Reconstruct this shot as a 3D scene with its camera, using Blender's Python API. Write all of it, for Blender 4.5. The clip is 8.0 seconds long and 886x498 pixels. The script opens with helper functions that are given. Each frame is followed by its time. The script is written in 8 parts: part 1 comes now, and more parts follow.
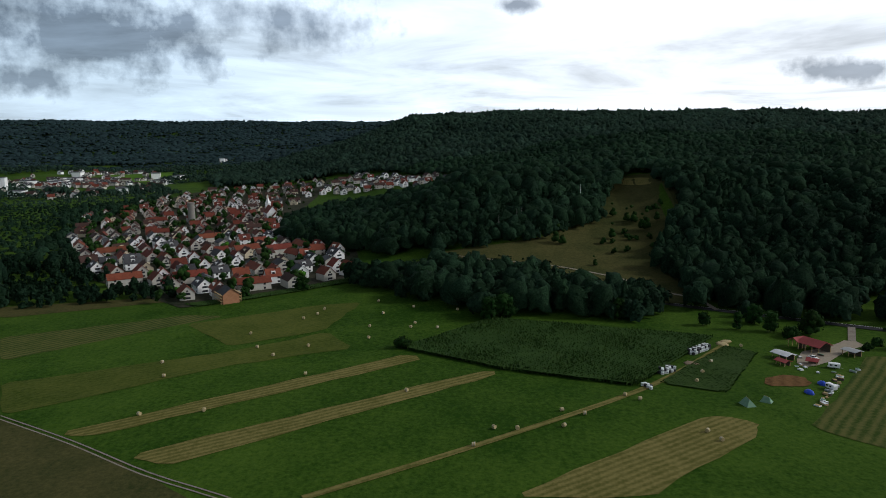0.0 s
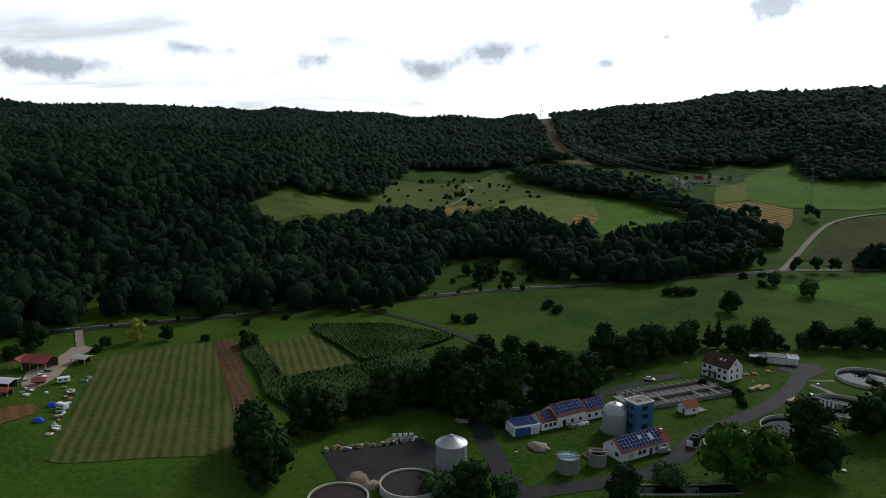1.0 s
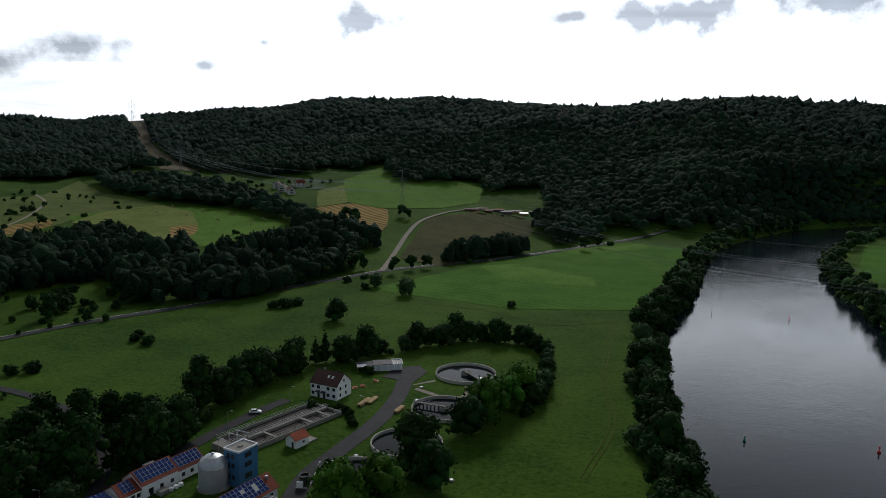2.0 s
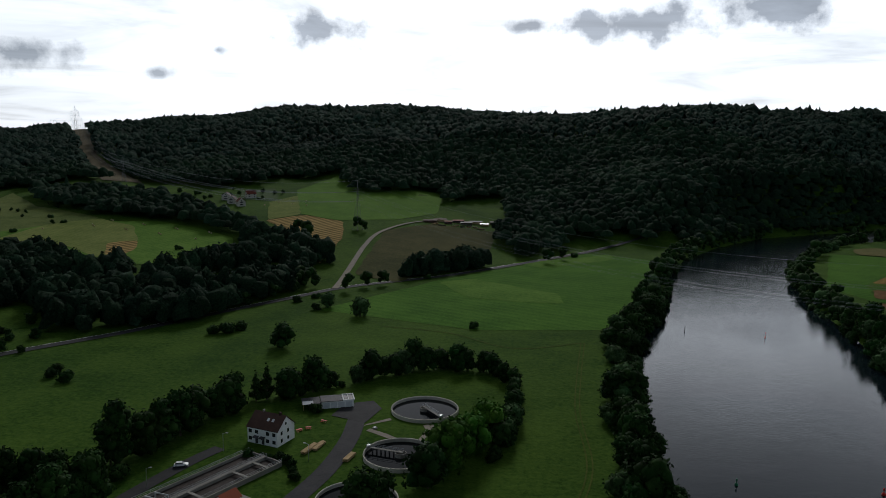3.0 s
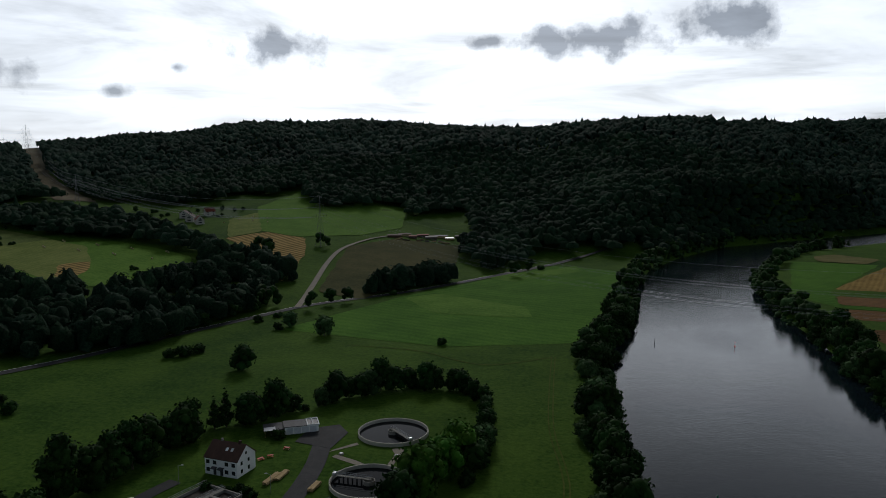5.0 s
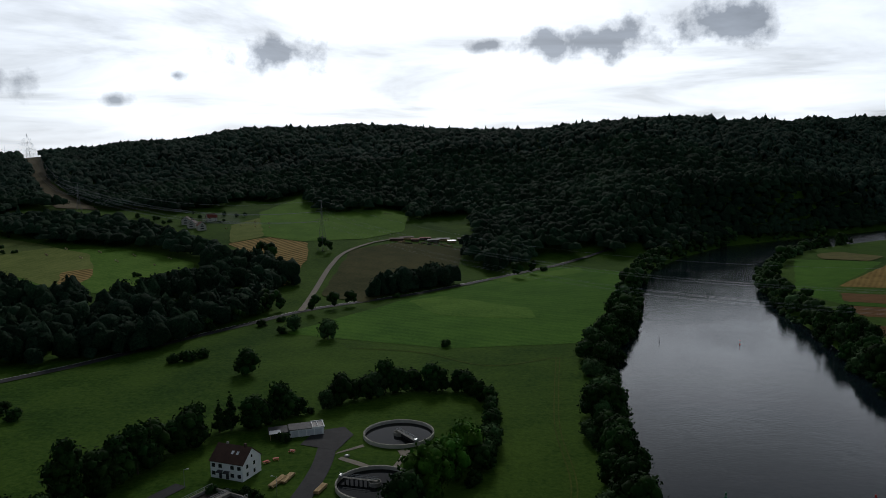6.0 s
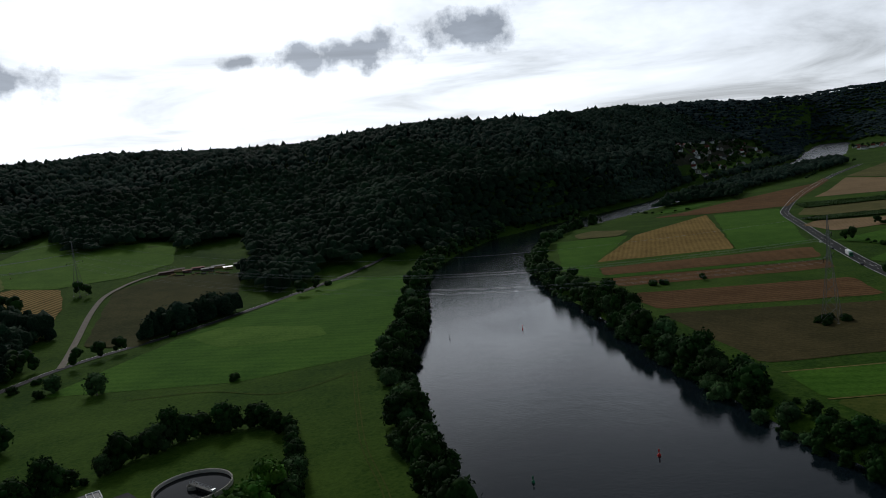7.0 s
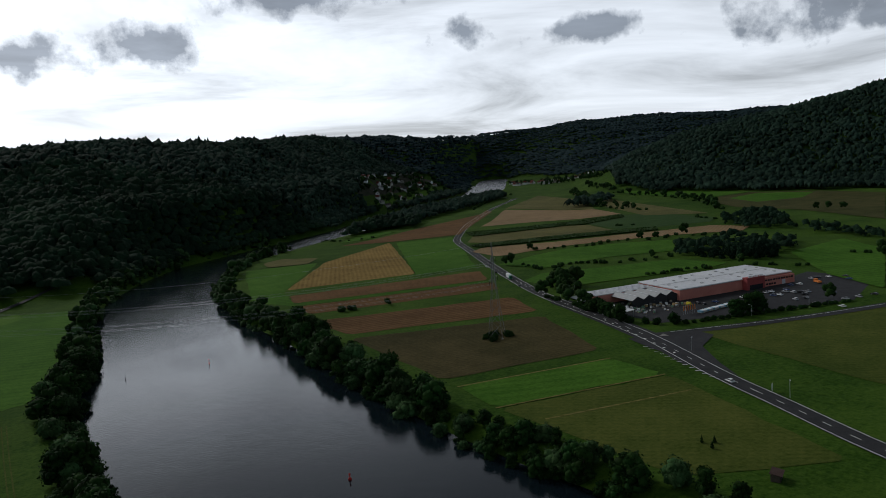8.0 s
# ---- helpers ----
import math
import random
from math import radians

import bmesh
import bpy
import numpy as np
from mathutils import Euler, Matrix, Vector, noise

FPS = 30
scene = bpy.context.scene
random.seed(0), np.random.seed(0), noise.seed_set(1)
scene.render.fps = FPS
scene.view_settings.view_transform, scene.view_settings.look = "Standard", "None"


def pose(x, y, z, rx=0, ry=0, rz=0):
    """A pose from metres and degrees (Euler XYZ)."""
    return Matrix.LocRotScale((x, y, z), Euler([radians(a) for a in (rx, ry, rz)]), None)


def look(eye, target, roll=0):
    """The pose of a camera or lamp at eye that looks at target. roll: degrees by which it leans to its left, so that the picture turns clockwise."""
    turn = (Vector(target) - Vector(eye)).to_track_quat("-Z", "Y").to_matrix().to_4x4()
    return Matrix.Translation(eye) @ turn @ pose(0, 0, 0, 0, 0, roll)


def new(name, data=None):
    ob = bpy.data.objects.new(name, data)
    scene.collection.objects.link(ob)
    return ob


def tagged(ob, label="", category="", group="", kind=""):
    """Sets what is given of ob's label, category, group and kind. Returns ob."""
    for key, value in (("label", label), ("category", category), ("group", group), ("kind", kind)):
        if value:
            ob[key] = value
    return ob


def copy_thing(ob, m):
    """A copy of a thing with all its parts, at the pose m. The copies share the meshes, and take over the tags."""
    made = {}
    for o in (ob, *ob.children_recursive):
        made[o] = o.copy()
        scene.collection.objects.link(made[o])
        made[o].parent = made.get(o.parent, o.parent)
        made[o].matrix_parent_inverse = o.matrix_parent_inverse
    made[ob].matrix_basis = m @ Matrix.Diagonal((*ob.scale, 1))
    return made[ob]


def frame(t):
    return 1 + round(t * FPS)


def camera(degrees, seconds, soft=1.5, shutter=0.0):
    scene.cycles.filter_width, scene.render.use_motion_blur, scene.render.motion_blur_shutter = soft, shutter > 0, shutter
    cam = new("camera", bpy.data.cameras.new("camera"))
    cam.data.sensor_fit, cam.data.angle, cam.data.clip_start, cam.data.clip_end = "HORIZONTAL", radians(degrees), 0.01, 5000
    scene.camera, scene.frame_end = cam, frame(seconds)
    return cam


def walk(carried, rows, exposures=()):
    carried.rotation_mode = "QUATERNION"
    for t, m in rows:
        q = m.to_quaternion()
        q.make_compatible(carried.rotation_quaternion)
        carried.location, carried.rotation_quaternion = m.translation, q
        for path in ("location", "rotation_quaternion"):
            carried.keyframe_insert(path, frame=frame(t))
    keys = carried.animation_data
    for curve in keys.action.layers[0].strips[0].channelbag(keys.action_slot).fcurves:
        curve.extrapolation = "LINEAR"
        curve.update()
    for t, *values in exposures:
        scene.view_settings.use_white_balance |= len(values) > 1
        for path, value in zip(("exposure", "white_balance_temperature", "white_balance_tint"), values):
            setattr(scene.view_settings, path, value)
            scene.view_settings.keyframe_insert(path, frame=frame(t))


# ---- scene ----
cam = camera(62.4, 8.0, 0.9)
PATH = [
    (0, (49.9, -101.021, 99.895), (47.936, -101.244, 99.59), -0.4),
    (0.1, (46.975, -100.18, 99.996), (45.0, -100.246, 99.69), -0.7),
    (0.2, (43.957, -98.919, 100.235), (41.987, -98.771, 99.924), -0.5),
    (0.3, (40.85, -97.225, 100.463), (38.901, -96.906, 100.148), -0.4),
    (0.4, (37.61, -95.613, 100.524), (35.694, -95.139, 100.204), -0.4),
    (0.5, (34.441, -93.962, 100.375), (32.576, -93.315, 100.053), -0.2),
    (0.6, (31.453, -92.171, 100.074), (29.662, -91.34, 99.754), 0.0),
    (0.8, (25.655, -87.248, 99.369), (24.1, -86.032, 99.047), 0.1),
    (1, (20.469, -81.957, 99.122), (19.193, -80.451, 98.799), 0.4),
    (1.2, (17.124, -75.492, 99.03), (16.129, -73.787, 98.712), 0.7),
    (1.5, (14.031, -65.147, 98.993), (13.498, -63.245, 98.68), 0.8),
    (2, (12.764, -48.242, 99.168), (12.409, -46.297, 98.866), 0.8),
    (2.2, (12.352, -41.616, 99.692), (12.023, -39.666, 99.394), 0.8),
    (3.5, (6.764, -7.626, 99.155), (6.548, -5.655, 98.888), 0.6),
    (4, (6.097, -5.925, 98.443), (5.91, -3.95, 98.187), 0.6),
    (4.5, (6.776, -6.565, 98.576), (6.613, -4.588, 98.327), 0.4),
    (5.8, (7.021, -7.067, 97.055), (6.869, -5.086, 96.828), -0.8),
    (6, (6.474, -6.59, 96.816), (6.318, -4.609, 96.588), -0.9),
    (6.5, (6.018, -2.902, 96.162), (5.887, -0.919, 95.942), -1.7),
    (6.8, (7.859, 0.63, 96.008), (7.831, 2.618, 95.792), -2.6),
    (6.9, (7.703, 1.829, 96.185), (7.93, 3.804, 95.961), -5.1),
    (7, (6.872, 2.532, 96.413), (7.307, 4.47, 96.181), -6.3),
    (7.2, (6.011, 3.601, 96.422), (6.557, 5.512, 96.195), -4.2),
    (7.5, (6.243, 4.306, 96.547), (7.076, 6.109, 96.316), -3.7),
    (8, (8.073, 4.166, 96.106), (9.264, 5.756, 95.873), -4.2),
]
walk(cam, [(t, look(eye, target, roll)) for t, eye, target, roll in PATH],
     exposures=((0, 0.32, 6250, 10), (0.8, 0.36, 6250, 10), (1.5, 0.36, 6250, 10), (2.2, 0.12, 6250, 10), (3.5, -0.24, 6250, 10), (6.7, -0.36, 6250, 10), (7.2, -0.26, 6250, 10), (8, -0.2, 6250, 10)))


# ---- world: a bright, broken cloud cover, with the sun behind it to the north ----
SUN_UP, SUN_TURN = radians(32), radians(-5)
world = bpy.data.worlds.new("overcast_sky")
scene.world = world
world.use_nodes = True


class Web:
    """Short hand for node trees."""

    def __init__(self, tree):
        self.tree = tree

    def add(self, kind, values=(), **settings):
        node = self.tree.nodes.new(kind)
        if "operation" in settings:
            node.operation = settings["operation"]
        if "data_type" in settings:
            node.data_type, node.blend_type = settings["data_type"], settings["blend_type"]
        if "wave_type" in settings:
            node.wave_type, node.bands_direction = settings["wave_type"], settings["bands_direction"]
        for key, value in dict(values).items():
            if isinstance(value, bpy.types.NodeSocket):
                self.tree.links.new(value, node.inputs[key])
            else:
                node.inputs[key].default_value = value
        return node

    def math(self, operation, a, b=0.0, c=0.0):
        return self.add("ShaderNodeMath", {0: a, 1: b, 2: c}, operation=operation).outputs[0]

    def noise(self, vector, scale, detail=4.0, rough=0.55, distortion=0.0):
        return self.add("ShaderNodeTexNoise", {"Vector": vector, "Scale": scale, "Detail": detail, "Roughness": rough, "Distortion": distortion}).outputs["Fac"]

    def ramp(self, fac, *stops):
        node = self.add("ShaderNodeValToRGB", {"Fac": fac})
        ramp_ = node.color_ramp
        while len(ramp_.elements) < len(stops):
            ramp_.elements.new(0.5)
        for element, (place, value) in zip(ramp_.elements, stops):
            element.position = place
            element.color = (*value, 1) if isinstance(value, tuple) else (value, value, value, 1)
        return node.outputs["Color"]

    def mix(self, fac, a, b, blend="MIX"):
        node = self.add("ShaderNodeMix", (), data_type="RGBA", blend_type=blend)
        for socket, value in ((node.inputs[0], fac), (node.inputs[6], a), (node.inputs[7], b)):
            if isinstance(value, bpy.types.NodeSocket):
                self.tree.links.new(value, socket)
            else:
                socket.default_value = (*value, 1) if isinstance(value, tuple) else value
        return node.outputs[2]


web = Web(world.node_tree)
for node in list(world.node_tree.nodes):
    world.node_tree.nodes.remove(node)
sky = web.add("ShaderNodeTexSky")
sky.sky_type, sky.sun_disc, sky.sun_elevation, sky.sun_rotation = "NISHITA", False, SUN_UP, SUN_TURN
way = web.add("ShaderNodeTexCoord").outputs["Generated"]
parts_ = web.add("ShaderNodeSeparateXYZ", {0: way})
# clouds lie on a flat sheet overhead, so they crowd together towards the horizon
high = web.math("MAXIMUM", parts_.outputs["Z"], 0.02)
sheet = web.add("ShaderNodeCombineXYZ", {0: web.math("DIVIDE", parts_.outputs["X"], web.math("ADD", high, 0.10)),
                                         1: web.math("DIVIDE", parts_.outputs["Y"], web.math("ADD", high, 0.10)), 2: 0.0}).outputs[0]
sunward = web.add("ShaderNodeVectorMath", {0: way, 1: (math.sin(SUN_TURN) * math.cos(SUN_UP), math.cos(SUN_TURN) * math.cos(SUN_UP), math.sin(SUN_UP))},
                  operation="DOT_PRODUCT").outputs["Value"]
level = web.ramp(parts_.outputs["Z"], (0.0, 1.0), (0.14, 1.0), (0.2, 1.05), (0.26, 0.95), (0.34, 0.46), (0.43, 0.23), (0.55, 0.17), (1.0, 0.15))
toward = web.ramp(web.math("MULTIPLY_ADD", sunward, 0.5, 0.5), (0.0, 0.34), (0.14, 0.44), (0.26, 0.62), (0.37, 0.90), (0.52, 0.98), (0.72, 0.98), (0.82, 1.05), (0.89, 1.28), (0.93, 1.5), (1.0, 1.6))
glow = web.mix(1.0, level, toward, "MULTIPLY")
veil = web.ramp(web.noise(sheet, 0.62, 6.0, 0.6, 0.6), (0.30, 0.50), (0.48, 0.88), (0.68, 1.18))
# single clouds: bearing, height, half width, half height (degrees) and how dark they are
CLOUDS = (
    (17, 8.3, 4.4, 1.5, 0.9), (-7, 9.0, 6.5, 1.6, 1.0), (-16.5, 9.8, 5.2, 1.8, 1.0), (1, 9.0, 1.7, 0.7, 0.8), (37, 5.6, 4.0, 1.5, 0.7), (24, 6.7, 0.9, 0.5, 0.7), (28, 4.9, 1.2, 0.6, 0.6),
    (-40, 9.6, 3.2, 1.5, 1.0), (-48.5, 9.0, 5.0, 1.2, 0.95), (-67, 9.0, 10, 2.6, 1.0), (-28, 12.8, 7.0, 1.5, 0.9), (121, 7.2, 12.0, 3.4, 0.8), (108, 8.6, 9.0, 2.4, 0.6), (128, 4.0, 6.0, 1.4, 0.8), (91, 9.6, 2.2, 0.7, 0.6),
    (68, 4.2, 5.0, 1.0, 0.7), (50, 5.1, 2.6, 0.9, 0.7), (42, 4.6, 3.0, 1.2, 0.7), (59, 5.7, 4.0, 0.9, 0.6),
)
bearing = web.math("MULTIPLY", web.math("ARCTAN2", web.math("MULTIPLY", parts_.outputs["X"], -1.0), parts_.outputs["Y"]), 57.29578)
lift_ = web.math("MULTIPLY", web.math("ARCSINE", parts_.outputs["Z"]), 57.29578)
rag = web.math("MULTIPLY", web.math("SUBTRACT", web.noise(way, 21.0, 6.0, 0.6), 0.5), 2.6)
puffs = None
for a, e, w_, h_, deep in CLOUDS:
    dx = web.math("DIVIDE", web.math("SUBTRACT", bearing, a), w_)
    dy = web.math("DIVIDE", web.math("SUBTRACT", lift_, e), h_)
    round_ = web.math("SQRT", web.math("ADD", web.math("MULTIPLY", dx, dx), web.math("MULTIPLY", dy, dy)))
    body = web.add("ShaderNodeMath", {0: web.math("MULTIPLY", web.math("ADD", web.math("SUBTRACT", 0.95, round_), rag), 2.0 * deep), 1: 0.0}, operation="MAXIMUM")
    puffs = body.outputs[0] if puffs is None else web.math("MAXIMUM", puffs, body.outputs[0])
puffs = web.math("MINIMUM", puffs, 1.0)
lit = web.mix(1.0, glow, veil, "MULTIPLY")
tone = web.mix(web.ramp(web.math("MULTIPLY_ADD", sunward, 0.5, 0.5), (0.35, 0.0), (0.62, 1.0)), (0.70, 0.86, 1.0), (0.94, 0.985, 1.04))
cover = web.mix(1.0, lit, tone, "MULTIPLY")
dark = web.mix(1.0, cover, (0.28, 0.30, 0.335), "MULTIPLY")
clouds = web.mix(web.math("MULTIPLY", puffs, 0.92), cover, dark)
blue = web.mix(1.0, sky.outputs[0], (0.10, 0.10, 0.10), "MULTIPLY")
shine = web.mix(0.92, blue, clouds)
back = web.add("ShaderNodeBackground", {"Color": shine, "Strength": 1.0})
out = web.add("ShaderNodeOutputWorld", {"Surface": back.outputs[0]})

sun = new("sun", bpy.data.lights.new("sun", "SUN"))
sun.data.energy, sun.data.angle, sun.data.color = 1.5, radians(14), (1.0, 0.96, 0.90)
sun.matrix_world = look((0, 0, 400), (-math.sin(SUN_TURN) * math.cos(SUN_UP), -math.cos(SUN_TURN) * math.cos(SUN_UP), 400 - math.sin(SUN_UP)))


# ---- lie of the land ----
HUB = (10.0, -20.0)
# bearing (left of north), where the slope begins, shelf distance and height, ridge distance and height
LAND = (
    (180, 700, 1200, 20, 2600, 60), (120, 1300, 2000, 4, 2600, 6), (112, 900, 1500, 8, 2400, 12), (106, 620, 1150, 26, 2350, 84),
    (101, 520, 1100, 36, 2300, 146), (94, 480, 900, 42, 2200, 158), (86, 440, 690, 57, 2200, 150),
    (70, 430, 700, 60, 2100, 138), (55, 430, 740, 52, 2100, 133), (44, 430, 1000, 36, 1950, 118),
    (34, 430, 1100, 46, 1850, 116), (21, 500, 1080, 50, 1700, 165), (12, 560, 1020, 48, 1650, 166),
    (4, 620, 860, 20, 1550, 163), (-2, 700, 900, 30, 1500, 148), (-10, 740, 1000, 70, 1400, 162),
    (-20, 860, 1100, 62, 1650, 162), (-30, 1330, 1700, 70, 2500, 190), (-36, 2000, 2500, 80, 3100, 190),
    (-38.5, 2600, 3300, 70, 3800, 215), (-39.5, 3500, 3900, 80, 4300, 224), (-43, 3600, 3950, 90, 4350, 240), (-48, 2900, 3500, 90, 4300, 262),
    (-53, 2900, 3300, 90, 4300, 262), (-62, 2900, 3500, 90, 4300, 250), (-80, 2900, 3500, 90, 4300, 180), (-180, 700, 1200, 20, 2600, 120),
)


def ramp(t):
    t = np.clip(t, 0, 1)
    return t * t * (3 - 2 * t)


def land_z(x, y):
    """Height of the ground, without the river's bed."""
    x, y = np.asarray(x, float), np.asarray(y, float)
    dx, dy = x - HUB[0], y - HUB[1]
    r, b = np.hypot(dx, dy), np.degrees(np.arctan2(-dx, dy))
    table = np.array(LAND)[::-1]
    r0, r1, h1, r2, h2 = (np.interp(b, table[:, 0], table[:, k]) for k in range(1, 6))
    far = np.interp(b, (85, 95, 180), (0, 168, 180)) * ramp((r - 2500) / 1700)
    spur = np.interp(b, (-180, -90, -68.3, -64.3, -61.2, -57.5, -54.1, -51.5, -49.5, -47), (200, 230, 206, 178, 156, 134, 110, 76, 38, 0)) * ramp((r - 1570) / 520)
    low = h1 * np.clip((r - r0) / (r1 - r0), 0, 1) ** 1.25
    up = (h2 - h1) * ramp((r - r1) / (r2 - r1)) ** 0.9
    over = -0.04 * np.clip(r - r2 - 60, 0, None)
    roll = 5.0 * np.sin(x / 97 + 1.3 * np.sin(y / 131)) * np.sin(y / 113 + 0.7) + 3.0 * np.sin(x / 41 + y / 57)
    knoll = 45 * np.exp(-0.5 * (((x + 690) / 130) ** 2 + ((y + 130) / 75) ** 2))
    return np.maximum(np.maximum(low + up + over, far), spur) + knoll + roll * ramp((r - r0 - 150) / 500) * np.clip(0.4 + r / 2500, 0, 1.4)


# the river: middle line and width
RIVER = (
    (150, -700, 115), (118, -300, 112), (112, -100, 110), (110, 60, 108), (106, 180, 106), (108, 253, 110), (116, 330, 112),
    (135, 420, 100), (146, 490, 90), (165, 580, 86), (190, 660, 86), (235, 750, 84), (300, 845, 80), (395, 916, 76),
    (518, 998, 68), (622, 1073, 66), (742, 1180, 74), (900, 1300, 85), (1100, 1430, 90), (1300, 1575, 100),
    (1480, 1740, 112), (1830, 2120, 125), (2190, 2500, 130), (2450, 2790, 130),
)
WATER = -4.0


def line_distance(x, y, line):
    """Distance to a line of points, and the line's third value at the nearest place."""
    x, y = np.asarray(x, float), np.asarray(y, float)
    best, value = np.full(x.shape, 1e9), np.zeros(x.shape)
    for a, b in zip(line[:-1], line[1:]):
        ux, uy = b[0] - a[0], b[1] - a[1]
        t = np.clip(((x - a[0]) * ux + (y - a[1]) * uy) / (ux * ux + uy * uy), 0, 1)
        d = np.hypot(x - a[0] - t * ux, y - a[1] - t * uy)
        near = d < best
        best = np.where(near, d, best)
        if len(a) > 2:
            value = np.where(near, a[2] + t * (b[2] - a[2]), value)
    return best, value


def shore(x, y):
    """Metres from the river's edge, negative in the water."""
    d, wide = line_distance(x, y, RIVER)
    return d - wide / 2


def ground_z(x, y):
    z, d = land_z(x, y), shore(x, y)
    bank = ramp((d + 5) / 19)
    return z * ramp((d + 5) / 80) * (z > 1) + np.where(z > 1, 0, z) - 7.5 * (1 - bank)

# ---- materials ----
def surface(name, low, high, size=4.0, rough=0.9, bump=0.0, metal=0.0, spread=0.0, rows=None, gloss=0.2, island=0.0):
    """Two tones in grain and stains; size: metres of the larger stains; rows: (width, bearing, strength) of lines drawn by machines."""
    m = bpy.data.materials.new(name)
    m.use_nodes = True
    w = Web(m.node_tree)
    shader = m.node_tree.nodes["Principled BSDF"]
    at = w.add("ShaderNodeTexCoord").outputs["Object"]
    large, fine = w.noise(at, 1.0 / size, 5.0, 0.6), w.noise(at, 9.0 / size, 4.0, 0.65)
    fac = w.math("ADD", w.math("MULTIPLY", large, 0.6), w.math("MULTIPLY", fine, 0.4))
    if size >= 7:
        broad = w.noise(at, 0.16 / size, 3.0, 0.5, 0.8)
        fac = w.math("ADD", fac, w.math("MULTIPLY", w.math("SUBTRACT", broad, 0.5), 0.55))
        tufts = w.noise(at, 0.55, 5.0, 0.75)
        fac = w.math("ADD", fac, w.math("MULTIPLY", w.math("SUBTRACT", tufts, 0.5), 0.9))
    if rows:
        turned = w.add("ShaderNodeMapping", {"Vector": at, "Rotation": (0, 0, -radians(rows[1]))}).outputs[0]
        wave = w.add("ShaderNodeTexWave", {"Vector": turned, "Scale": 0.314 / rows[0] * 1.0, "Distortion": 2.6, "Detail": 3.0, "Detail Scale": 0.25},
                     wave_type="BANDS", bands_direction="X").outputs["Fac"]
        fac = w.math("ADD", fac, w.math("MULTIPLY", w.math("SUBTRACT", wave, 0.5), rows[2]))
    col = w.ramp(fac, (0.30, low), (0.70, high))
    if spread:
        chance = w.add("ShaderNodeObjectInfo").outputs["Random"]
        shift = w.add("ShaderNodeHueSaturation", {"Color": col, "Hue": w.math("ADD", 0.5, w.math("MULTIPLY", w.math("SUBTRACT", chance, 0.5), 0.02)),
                      "Saturation": 1.0, "Value": w.math("ADD", 1.0 - spread, w.math("MULTIPLY", w.math("FRACT", w.math("MULTIPLY", chance, 7.31)), 2 * spread))})
        col = shift.outputs[0]
    if island:
        chance = w.add("ShaderNodeNewGeometry").outputs["Random Per Island"]
        shift = w.add("ShaderNodeHueSaturation", {"Color": col, "Hue": w.math("ADD", 0.49, w.math("MULTIPLY", w.math("FRACT", w.math("MULTIPLY", chance, 5.7)), 0.025)),
                      "Saturation": 1.0, "Value": w.math("ADD", 1.0 - island, w.math("MULTIPLY", chance, 2 * island))})
        col = shift.outputs[0]
    m.node_tree.links.new(col, shader.inputs["Base Color"])
    shader.inputs["Roughness"].default_value = rough
    shader.inputs["Metallic"].default_value = metal
    shader.inputs["Specular IOR Level"].default_value = gloss
    if bump:
        rise = w.add("ShaderNodeBump", {"Height": fine, "Strength": min(1.0, bump), "Distance": 0.05 * size * bump})
        m.node_tree.links.new(rise.outputs[0], shader.inputs["Normal"])
    return m


GRASS = surface("meadow_grass", (0.016, 0.047, 0.004), (0.058, 0.108, 0.013), 30, 0.95, 0.5, gloss=0.03)
HAY = surface("mown_hay_strip", (0.090, 0.090, 0.022), (0.190, 0.162, 0.056), 7, 0.95, 0.4, rows=(2.6, 41, 0.26), gloss=0.03)
MOWN = surface("mown_pasture", (0.036, 0.058, 0.008), (0.086, 0.100, 0.020), 16, 0.95, 0.4, rows=(3.0, 43, 0.07), gloss=0.03)
STUBBLE = surface("grain_stubble", (0.034, 0.058, 0.011), (0.098, 0.100, 0.030), 12, 0.95, 0.4, rows=(3.6, 57, 0.34), gloss=0.03)
GOLD = surface("ripe_straw", (0.130, 0.085, 0.022), (0.270, 0.180, 0.058), 9, 0.95, 0.4, rows=(4.0, -29, 0.15), gloss=0.03)
GOLD_B = surface("raked_straw", (0.110, 0.080, 0.022), (0.320, 0.220, 0.080), 9, 0.95, 0.4, rows=(6.0, -28, 0.7), gloss=0.03)
SOIL = surface("ploughed_soil", (0.060, 0.036, 0.016), (0.120, 0.074, 0.034), 14, 0.95, 0.5, rows=(3.0, 65, 0.16), gloss=0.03)
SOIL_R = surface("reddish_soil", (0.080, 0.044, 0.018), (0.165, 0.092, 0.040), 18, 0.95, 0.5, rows=(5.0, 74, 0.22), gloss=0.03)
BRACKEN = surface("dry_hill_grass", (0.030, 0.040, 0.012), (0.078, 0.072, 0.026), 20, 0.95, 0.5, gloss=0.03)
CLOVER = surface("lush_grass", (0.028, 0.086, 0.006), (0.068, 0.152, 0.016), 22, 0.95, 0.4, rows=(7.0, 62, 0.11), gloss=0.03)
CORN = surface("maize_leaf", (0.020, 0.046, 0.010), (0.042, 0.078, 0.019), 6.0, 0.8, 0.2, island=0.08, gloss=0.03)
ASPHALT = surface("asphalt", (0.020, 0.021, 0.023), (0.044, 0.044, 0.046), 6, 0.75, 0.3, gloss=0.06)
TRACK = surface("gravel_track", (0.16, 0.14, 0.11), (0.30, 0.27, 0.22), 3, 0.95, 0.4, gloss=0.1)
PAINT = surface("road_paint", (0.62, 0.62, 0.60), (0.80, 0.80, 0.78), 1, 0.6)
